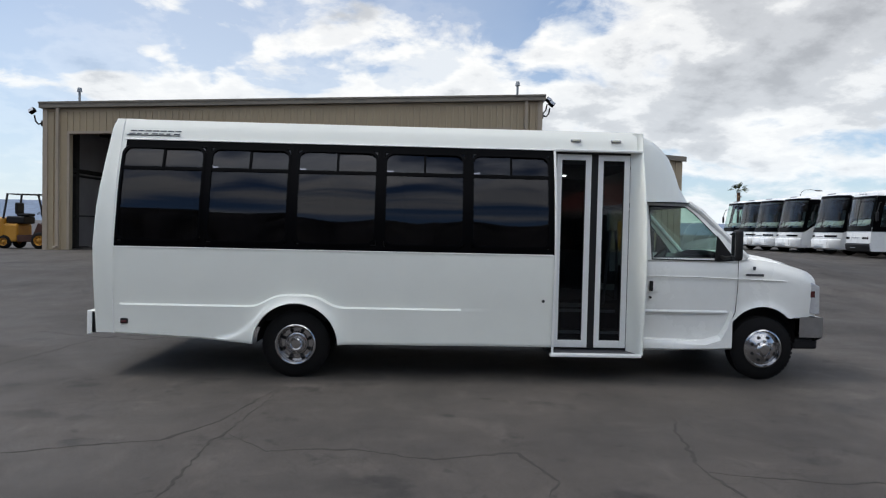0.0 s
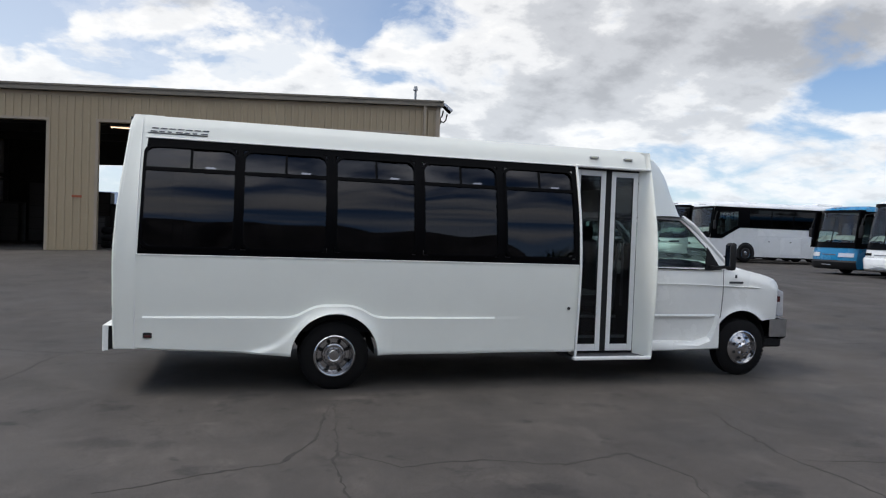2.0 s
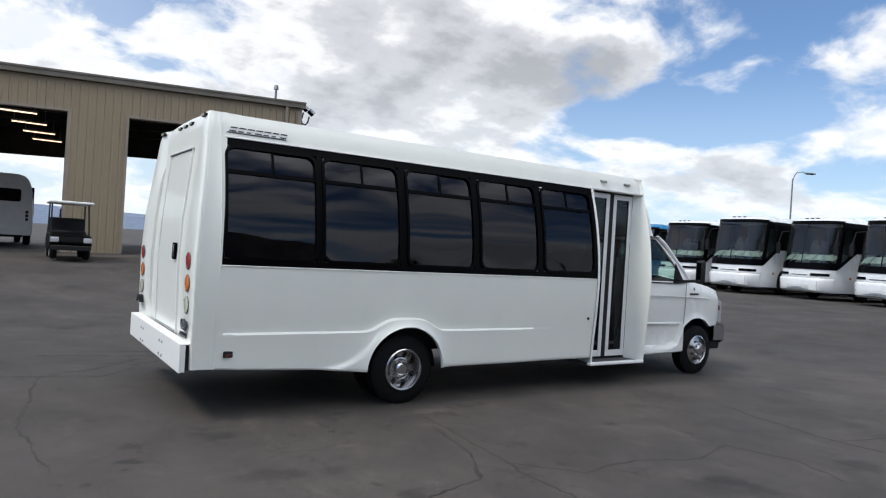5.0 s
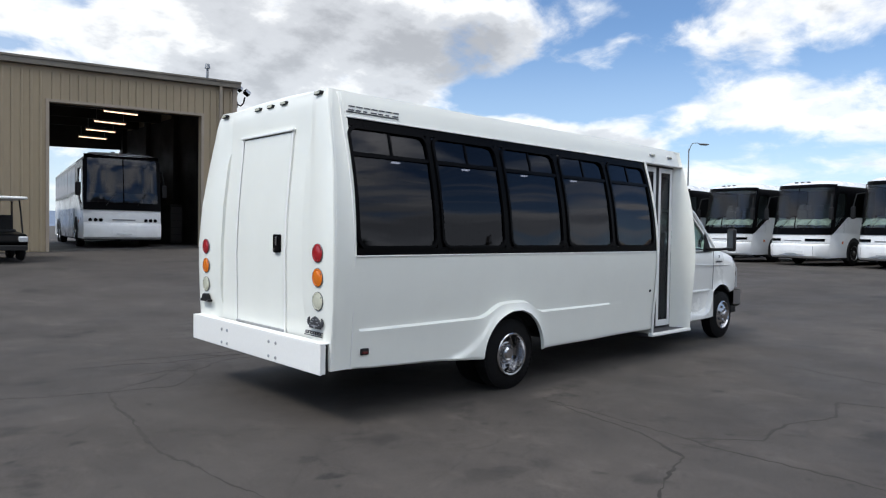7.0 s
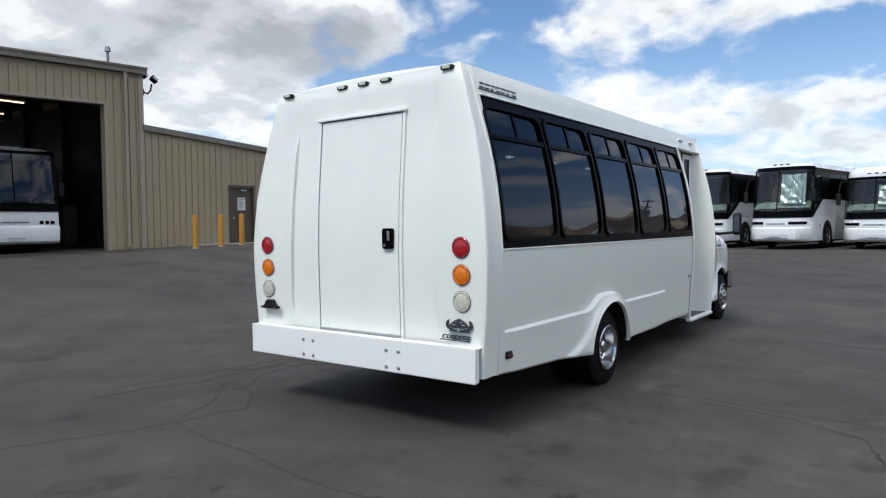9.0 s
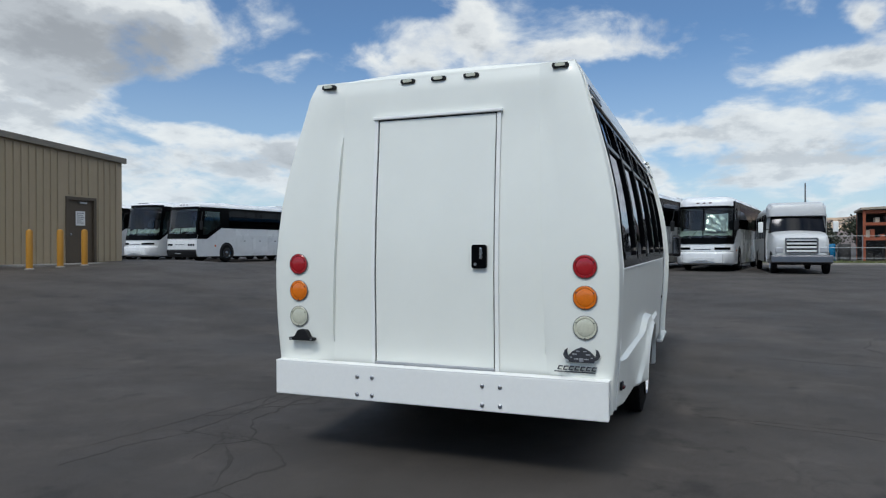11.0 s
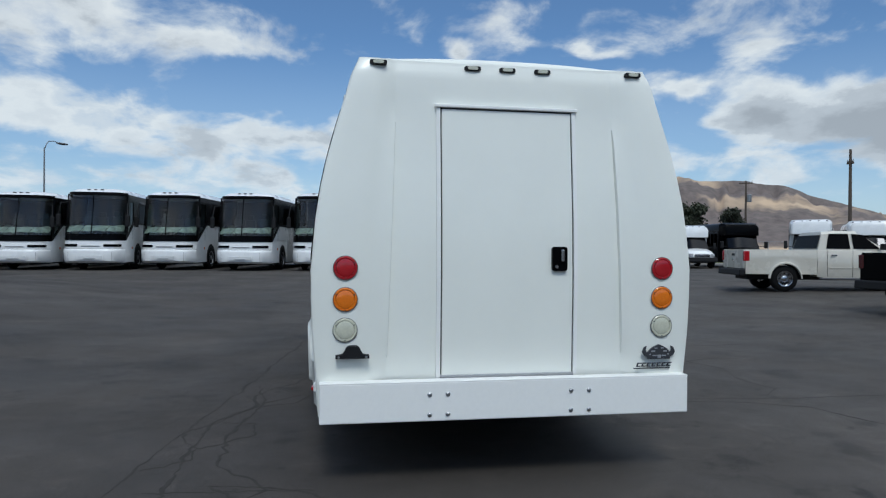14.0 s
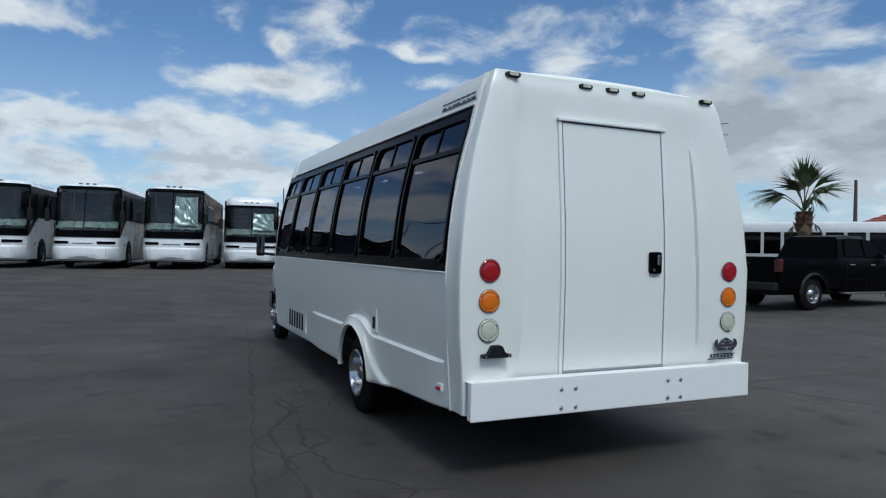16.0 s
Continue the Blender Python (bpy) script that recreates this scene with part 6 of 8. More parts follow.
    for a, b in ((-edge - 0.005, -0.012), (0.012, edge + 0.005)):
        across = [a + (b - a) * (k / 16) ** 2.2 if a < -0.5 else b + (a - b) * (k / 16) ** 2.2 for k in range(17)]
        part("windscreen_pane", sheet([[front_pt(u, zlow + 0.24 + (zt - 0.05 - zlow - 0.24) * q / 6, 0.022) for u in across] for q in range(7)]), M_GLASS_HALL if style == "hall" else M_GLASS_WIND, t, smooth=60, face=(-1, 0, 0))
        # creased silver sheet, added for the bright patch in this half of the glass
        if creased and a < -0.5:
            z0, z1 = (1.75, 2.55) if brow else (1.72, zt - 0.20)
            def crease(k, q):
                fan = math.atan2(q + 2.0, k + 4.0 - 3.0 * brow) * 3.1 + 0.7 * noise.noise(Vector((k * 0.15, q * 0.15, 3.0 + brow)))
                return 0.06 + 0.10 * abs(fan % 1.0 - 0.5) + 0.12 * noise.noise(Vector((k * 0.30, q * 0.10, 9.0))) ** 2
            crease_grid = [[front_pt(a + 0.16 + (b - a - 0.22) * k / 21, z0 + (z1 - z0) * q / 21 - 0.05 * math.sin(math.pi * k / 21) * (q == 21), -crease(k, q)) for k in range(22)] for q in range(22)]
            part("sunshade", sheet(crease_grid), M_SILVER_SHEET, t, "crumpled silver sheet", smooth=12)
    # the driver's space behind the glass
    # darker lining for the hall coach, the indoor shade put into the colour
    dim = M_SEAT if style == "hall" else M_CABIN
    # dashboard raised so its pale top reads as glare in the lower pane
    part("dashboard", sheet([[(front_pt(u * 0.93, zb, 0.0)[0] + 0.10 + 0.8 * q / 4, u * W * 0.93, zb + 0.05 + 0.36 * math.sin(math.pi * (0.10 + 0.55 * q / 4)) + 0.10 * noise.noise(Vector((u * 3, q, 2)))) for u in us] for q in range(5)]), M_CABIN if style == "hall" else M_DASH, t, smooth=50)
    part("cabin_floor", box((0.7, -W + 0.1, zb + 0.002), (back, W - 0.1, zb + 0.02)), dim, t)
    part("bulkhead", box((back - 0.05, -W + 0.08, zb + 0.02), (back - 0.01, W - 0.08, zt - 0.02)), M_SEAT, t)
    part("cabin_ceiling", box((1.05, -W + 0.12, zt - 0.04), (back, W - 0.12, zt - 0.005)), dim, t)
    for y0, x0 in ((-0.58, 1.65), (0.60, 1.75), (-0.85, 2.75), (-0.35, 2.75), (0.35, 2.75), (0.85, 2.75)):
        bm = box((x0, y0 - 0.23, zb + 0.05), (x0 + 0.14, y0 + 0.23, zb + 0.82), 0.05)
        add_box(bm, (x0 + 0.01, y0 - 0.14, zb + 0.80), (x0 + 0.11, y0 + 0.14, zb + 1.02), 0.04)
        part("cabin_seat", bm, M_SEAT, t)
    part("steering_wheel", lathe([(0.0, 0.20), (0.015, 0.225), (0.03, 0.20), (0.015, 0.185), (0.0, 0.20)], (1.22, -0.58, zb + 0.30), (-0.5, 0, 0.85), 22, False), M_BLACK, t)
    for k in range(3):
        x, y, z = front_pt(-0.22 + 0.22 * k, zt + 0.17, 0.0)
        part("brow_lamp", box((x - 0.03, y - 0.06, z - 0.02), (x + 0.05, y + 0.06, z + 0.025), 0.01), M_BUMPER if not brow else M_LENS_SIDE, t)
    for y0 in (-0.35, 0.45):
        part("wiper", tube([(front_pt(y0, zlow + 0.16, 0.10)), (front_pt(y0 - 0.1, zlow + 0.36, 0.105)), (front_pt(y0 - 0.25, zlow + 0.58, 0.105))], 0.010, 5), M_BLACK, t)
    # side glazing sweeping down to the front wheel
    for s in (-1, 1):
        y = s * (W - 0.03)
        if style in ("boxy", "blue", "hall"):
            fore = [(0.20, 1.28), (0.95, 1.28), (2.15, 1.92), (2.15, 3.04), (0.46, 3.04), (0.28, 1.95)]
            hole = [(0.62, 1.52), (0.98, 1.52), (2.02, 2.02), (2.02, 2.80), (0.82, 2.80), (0.70, 2.2)]
        else:
            fore = [(0.68, 1.20), (0.82, 1.24), (1.95, 1.90), (1.95, 3.09), (1.04, 3.09), (0.80, 1.9)]
            hole = [(0.96, 1.50), (1.08, 1.50), (1.83, 2.0), (1.83, 2.80), (1.20, 2.80), (1.04, 2.2)]
        gl = part("side_glazing", prism([(fore[2][0], 1.90), (11.75, 1.90), (11.75, fore[3][1]), (fore[3][0], fore[3][1])], s * (W - 0.06), s * (W + 0.008)), M_BLACK_GLOSS, t)
        part("driver_window_frame", ring_frame(fore, hole, s * (W - 0.06), s * (W + 0.008)), M_BLACK_GLOSS, gl)
        part("driver_window", prism(hole, s * (W - 0.02), s * (W - 0.014)), M_GLASS_WIND, gl)
        part("shoulder_panel", prism([(fore[1][0] + 0.10, zb - 0.12), (back + 0.02, zb - 0.12), (back + 0.02, 1.93), (fore[2][0], 1.93)], s * (W - 0.06), s * (W + 0.003)), paint, t)
        for k in range(6):
            x = 2.75 + k * 1.48
            part("side_pane", box((x, s * (W + 0.006), 1.99), (x + 1.42, s * (W + 0.016), 2.90), 0.004), M_GLASS_DARK, gl)
        for x, nm in ((2.55, "front_wheel"), (9.25, "drive_wheel"), (10.45, "tag_wheel")):
            part("wheel_arch", prism([(x + 0.60 * math.cos(a), 0.50 + 0.60 * math.sin(a)) for a in [radians(-28 + 236 * k / 16) for k in range(17)]], s * (W - 0.2), s * (W + 0.006)), M_DARK, t)
            simple_wheel(t, x, s * (W + 0.02), s, 0.50, M_CHROME if style != "tour" else M_STEEL, nm, 0.28)
        for k in range(4):
            x = 3.4 + k * 1.45
            part("bay_door", prism(rounded(x, 0.50, x + 1.38, 1.42, 0.04), s * (W - 0.01), s * (W + 0.010)), paint, t)
            part("bay_latch", box((x + 0.62, s * (W + 0.008), 1.16), (x + 0.74, s * (W + 0.018), 1.21), 0.006), M_BLACK, t)
        part("marker_lamp", box((1.55, s * (W + 0.0), 0.86), (1.66, s * (W + 0.014), 0.96), 0.01), M_LENS_AMBER, t)
        # mirrors
        mir = part("mirror", box((0.30, s * (W + 0.06), 1.78), (0.42, s * (W + 0.24), 2.24), 0.04), M_BLACK, t)
        part("mirror_arm", tube([(0.75, s * (W - 0.1), 2.75), (0.50, s * (W + 0.1), 2.70), (0.36, s * (W + 0.15), 2.24)], 0.022, 6), M_BLACK, mir)
        # headlamp slits
        u0, u1 = s * 0.42, s * 0.92
        grid = [[front_pt(u0 + (u1 - u0) * k / 5, z, 0.012) for k in range(6)] for z in ((0.95, 1.05) if style == "tour" else (0.86, 1.05))]
        if style in ("boxy", "hall"):
            for k in range(3):
                x, y, z = front_pt(s * (0.58 + 0.13 * k), 0.96, 0.03)
                part("headlamp", cyl((x, y, z), (x + 0.05, y, z), 0.06, n=14), M_BLACK_GLOSS, t)
            continue
        part("headlamp", sheet(grid, 0.02, (-1, 0, 0)), M_BLACK_GLOSS if style == "tour" else M_LENS_HEAD, t)
    # bumper
    lower = M_BLACK if style in ("boxy", "blue") else M_COACH
    part("bumper", sheet([[front_pt(u, z, o) for u in us] for z, o in ((0.30, 0.0), (0.32, 0.05), (0.38, 0.10 if lower is M_COACH else 0.06), (0.76 if lower is M_COACH else 0.62, 0.10 if lower is M_COACH else 0.06), (0.84 if lower is M_COACH else 0.68, 0.06 if lower is M_COACH else 0.015), (0.87 if lower is M_COACH else 0.70, 0.0))]), lower, t, smooth=40)
    if style == "tour":
        part("fascia_groove", sheet([[front_pt(u, z, 0.010) for u in us] for z in (0.862, 0.874)], 0.006, (-1, 0, 0)), M_GREY_CAP, t)
        strip(-0.42, 0.42, 0.44, 0.58, 0.112, M_COACH, "tow_cover", 8, 1, 0.02)
        for m in (-1, 1):
            part("bumper_split", sheet([[front_pt(m * u, z, 0.104) for u in (0.70, 0.706)] for z in (0.38, 0.55, 0.76)], 0.004, (-1, 0, 0)), M_GREY_CAP, t)
    part("plate", box((-0.135, -0.24, 0.47), (-0.112, 0.24, 0.50), 0.004), M_SILVER, t)
    part("grille_slot", sheet([[front_pt(u * 0.3, z, 0.014) for u in us] for z in (0.955, 0.985)], 0.01, (-1, 0, 0)), M_GREY_CAP, t)
    part("roof_hatch", box((3.0, -0.35, H - 0.01), (3.7, 0.35, H + 0.07), 0.03), M_COACH, t)
    part("roof_unit", box((7.6, -0.75, H - 0.02), (9.4, 0.75, H + 0.12), 0.05), M_COACH, t)
    part("underbody", box((0.4, -W + 0.1, 0.26), (11.8, W - 0.1, 0.5)), M_DARK, t)
    return t


def place(t, x, y, yaw=0.0, z=None, tall=1.0):
    t.matrix_basis = pose(x, y, ground_z(x, y) if z is None else z, 0, 0, yaw) @ Matrix.Diagonal((1, 1, tall, 1))
    return t


def coach_pose(x, y, yaw, z=None):
    return pose(x, y, ground_z(x, y) if z is None else z, 0, 0, yaw) @ Matrix.Diagonal((1, 1.03, 1.06, 1))


LBL_TOUR = "white touring coach with black wrap-round glazing"
_tour = build_coach("tour", LBL_TOUR)
_tour.matrix_basis = coach_pose(27.75, 16.05, -1)
for _x, _y, _a in ((27.75, 12.95, -1), (28.7, 10.05, -10), (28.2, 6.55, -11)):
    copy_thing(_tour, coach_pose(_x, _y, _a))
_shaded = build_coach("tour", "white touring coach with a crumpled silver sheet behind the windscreen", True)
_shaded.matrix_basis = coach_pose(28.2, 3.07, -11) @ Matrix.Diagonal((1, 1, 1.08, 1))
build_coach("tour", "white touring coach with a white domed brow and a folded silver sheet", True, True).matrix_basis = coach_pose(29.0, -0.5, -10)
place(build_coach("blue", "blue touring coach with black upper glazing"), 28.0, 19.15, 4)
place(build_coach("boxy", "white boxy coach with a black bumper and glazing"), 27.4, 28.6, -6, None, 1.09)
for _x, _y, _a in ((27.6, 32.3, -3), (27.5, 36.3, -2), (27.5, 39.4, 0), (27.5, 41.9, 0), (27.5, 44.4, 0)):
    copy_thing(_tour, coach_pose(_x, _y, _a))
place(build_coach("hall", "white coach with a black windscreen surround in the workshop bay"), 4.68, 19.9, 81, base_z(4.4) + 0.02)


def build_cutaway(nose, paint, label, length=7.2, group="shuttle buses parked in a row", panes=4):
    """A small bus; front middle at the origin, on the ground, facing -x. nose: van or truck."""
    t = thing("small_bus", label, "bus", group)
    W, H = 1.2, 2.95
    hood = 1.05 if nose == "van" else 1.40
    cabx = hood + (0.75 if nose == "van" else 0.6)
    hz = {"van": 1.27, "truck": 1.46, "heavy": 1.66}[nose]
    capz = 2.10 if nose == "van" else 2.34   # underside of the cap over the windscreen
    hw = 0.98 if nose == "van" else 1.10
    # body with round shoulders
    prof = [(-W, 0.45), (-W - 0.02, 1.3), (-W + 0.04, 2.2), (-W + 0.10, 2.55), (-W + 0.18, 2.75), (-W + 0.30, 2.88), (-W + 0.52, H)]
    prof += [(-y, z) for y, z in prof[::-1]]
    part("body", loft([[(x, y * k, z) for y, z in prof] for x, k in ((cabx, 0.985), (cabx + 0.2, 1), (length - 0.15, 1), (length, 0.97))]), paint, t, smooth=35)
    # cap over the cab
    def ring(x, w, zt, zb):
        pts = [(-w, zb), (-w, zt - 0.18), (-w + 0.12, zt - 0.03), (-w + 0.3, zt)]
        return [(x, y, z) for y, z in pts + [(-y, z) for y, z in pts[::-1]]]
    tap = 0.10 if nose == "truck" else 0.04 if nose == "van" else 0.0
    part("front_cap", loft([ring(cabx + 0.02, W - 0.02, H, capz), ring(cabx - 0.26, W - 0.06 - tap, H - 0.05, capz), ring(cabx - 0.46, W - 0.10 - 1.3 * tap, H - 0.14, capz + 0.01), ring(cabx - 0.54, W - 0.17 - 1.5 * tap, H - 0.30, capz + 0.03)]), paint, t, smooth=35)
    # bonnet and cab
    def hring(x, w, z, zb=0.55):
        pts = [(-w, zb), (-w - 0.01, z - 0.25), (-w + 0.06, z - 0.06), (-w + 0.25, z), (-0.2, z + 0.04)]
        return [(x, y, zz) for y, zz in pts + [(-y, zz) for y, zz in pts[::-1]]]
    part("bonnet", loft([hring(0.08, hw - 0.20, hz - 0.30), hring(0.20, hw - 0.10, hz - 0.18), hring(0.55, hw - 0.03, hz - 0.06), hring(hood, hw, hz + 0.06), hring(cabx, hw + 0.05, hz + 0.10)]), paint, t, smooth=40)
    sx = hood + 0.02
    part("cab_top", loft([[(sx, y, z) for y, z in ((-hw, hz), (hw, hz))] * 1 + [(cabx - 0.30, hw - 0.10, capz + 0.04), (cabx - 0.30, -hw + 0.10, capz + 0.04)], [(cabx + 0.1, -hw, hz), (cabx + 0.1, hw, hz), (cabx + 0.1, hw - 0.1, capz + 0.04), (cabx + 0.1, -hw + 0.1, capz + 0.04)]]), M_BLACK_GLOSS, t)
    grid = [[(sx + (cabx - 0.30 - sx) * k / 4 - 0.03 - 0.07 * (1 - u * u), u * (hw - 0.05 - 0.08 * k / 4), hz + 0.05 + (capz + 0.02 - hz - 0.05) * k / 4) for u in [-1 + j / 5 for j in range(11)]] for k in range(5)]
    part("windscreen", sheet(grid), M_GLASS_DARK, t, smooth=60, face=(-1, 0, 0.3))
    # grille, lamps, bumper
    gz0, gz1 = {"van": (0.74, 0.96), "truck": (0.84, 1.16), "heavy": (0.80, 1.44)}[nose]
    gw = 0.55 if nose == "van" else 0.62
    gr = part("grille", ring_frame(rounded(-gw, gz0, gw, gz1, 0.06), rounded(-gw + 0.07, gz0 + 0.06, gw - 0.07, gz1 - 0.06, 0.04), 0.02, 0.14, axis=0), M_CHROME, t, "chrome grille")
    part("grille_core", box((0.06, -gw + 0.05, gz0 + 0.04), (0.12, gw - 0.05, gz1 - 0.04), 0.01), M_BLACK, gr)
    n = 3 if nose == "van" else 4
    for k in range(n):
        z = gz0 + 0.08 + (gz1 - gz0 - 0.2) * k / (n - 1)
        part("grille_bar", box((0.03, -gw + 0.06, z), (0.08, gw - 0.06, z + (0.075 if nose == "heavy" else 0.045)), 0.008), M_ALU if nose == "heavy" else M_CHROME, gr)
    for s in (-1, 1):
        part("headlamp", box((0.05, s * (gw + 0.06), gz0 + 0.06), (0.18, s * (hw - 0.12), gz0 + 0.26), 0.03), M_LENS_HEAD, t)
        mir = part("mirror", box((hood - 0.1, s * (hw + 0.25), hz + 0.02), (hood + 0.02, s * (hw + 0.45), hz + 0.46), 0.03), M_BLACK if nose == "van" else M_WHITE_TRIM, t)
        part("mirror_arm", tube([(hood + 0.15, s * (hw - 0.02), hz + 0.15), (hood - 0.02, s * (hw + 0.3), hz + 0.15)], 0.02, 6), M_BLACK, mir)
        g0 = cabx + (0.6 if s > 0 else 0.18)     # the entry door takes the kerb side's front
        gl = part("side_glazing", prism([(g0, 1.42), (length - 0.25, 1.42), (length - 0.25, 2.45), (g0, 2.45)], s * (W - 0.1), s * (W + 0.01)), M_BLACK_GLOSS, t)
        w = (length - 0.25 - g0) / panes
        for k in range(panes):
            part("side_pane", box((g0 + 0.06 + k * w, s * (W + 0.008), 1.5), (g0 - 0.02 + (k + 1) * w, s * (W + 0.02), 2.38), 0.01), M_GLASS_DARK, gl)
            part("window_post", box((g0 - 0.05 + k * w, s * (W + 0.004), 1.42), (g0 + 0.07 + k * w, s * (W + 0.024), 2.45), 0.006), paint, gl)
        part("wheel_arch", prism([(hood * 0.55 + 0.46 * math.cos(a), 0.44 + 0.46 * math.sin(a)) for a in [math.pi * k / 12 for k in range(13)]], s * (hw - 0.1), s * (hw + 0.006)), M_DARK, t)
        r = 0.38 if nose == "van" else 0.46
        simple_wheel(t, hood * 0.55, s * (hw + 0.02), s, r, M_STEEL, "front_wheel")
        part("wheel_arch", prism([(length - 2.0 + 0.5 * math.cos(a), 0.44 + 0.5 * math.sin(a)) for a in [math.pi * k / 12 for k in range(13)]], s * (W - 0.1), s * (W + 0.012)), M_DARK, t)
        simple_wheel(t, length - 2.0, s * (W + 0.03), s, r, M_STEEL, "rear_wheel")
        for z in (1.05, 1.20, 1.35):
            part("tail_lamp", box((length - 0.02, s * 1.00 - 0.05, z), (length + 0.03, s * 1.00 + 0.05, z + 0.12), 0.02), M_LENS_SIDE, t)
    # entry door on the kerb side
    en = part("entry_door", box((cabx + 0.08, W - 0.05, 0.45), (cabx + 0.56, W + 0.018, 2.45), 0.01), M_BLACK, t)
    part("door_pane", box((cabx + 0.13, W + 0.016, 0.6), (cabx + 0.51, W + 0.026, 2.35), 0.008), M_GLASS_DARK, en)
    part("bumper", prism([(-0.08, 0.46), (0.1, 0.42), (0.12, 0.76), (-0.06, 0.74)], -hw - 0.05, hw + 0.05, axis=1, bevel=0.03), M_BLACK if nose == "van" else M_BUMPER, t)
    part("rear_window", prism(rounded(-0.78, 1.82, 0.78, 2.34, 0.09), length - 0.02, length + 0.02, axis=0), M_BLACK_GLOSS, t)
    part("rear_bumper", box((length - 0.02, -1.15, 0.45), (length + 0.10, 1.15, 0.62), 0.02), paint, t)
    part("underbody", box((0.3, -0.9, 0.36), (length - 0.2, 0.9, 0.6)), M_DARK, t)
    for k in range(5 if nose == "van" else 0):
        part("clearance_lamp", box((cabx - 0.38, -0.9 + 0.45 * k - 0.05, H - 0.11), (cabx - 0.30, -0.9 + 0.45 * k + 0.05, H - 0.06), 0.01), M_BUMPER, t)
    return t


place(build_cutaway("heavy", M_OLD_WHITE, "white medium-duty shuttle bus with a bright slatted grille", 9.0), 26.9, -4.35, 0, None, 1.05)
place(build_cutaway("truck", M_OLD_WHITE, "white medium-duty shuttle bus with a grey lower bumper", 8.0), 25.6, -11.2, -10, None, 1.06)
_van = place(build_cutaway("van", M_COACH, "white van-nosed shuttle bus"), 31.2, -15.65, -8)
_van.matrix_basis = _van.matrix_basis @ Matrix.Diagonal((1, 0.92, 0.93, 1))
copy_thing(_van, pose(31.7, -18.96, ground_z(31.7, -18.96), 0, 0, -8) @ Matrix.Diagonal((1, 0.92, 0.93, 1)))
place(build_cutaway("van", M_BLACK_PAINT, "black van-nosed shuttle bus"), 31.3, -21.85, -8, None, 0.93)
copy_thing(_van, pose(26.2, -21.55, ground_z(26, -22), 0, 0, -40) @ Matrix.Diagonal((1, 0.92, 1.0, 1)))
copy_thing(_van, pose(24.1, -23.4, ground_z(24, -23), 0, 0, -36) @ Matrix.Diagonal((1, 0.92, 0.97, 1)))
place(build_cutaway("van", M_OLD_WHITE, "long white shuttle bus with a row of square windows", 8.2, panes=8), 18.9, -18.6, -144, None, 0.9)
place(build_cutaway("van", M_COACH, "white shuttle bus parked nose-in in the workshop bay", 6.0), -1.45, 30.1, -90, base_z(-1.4) + 0.02, 0.93)


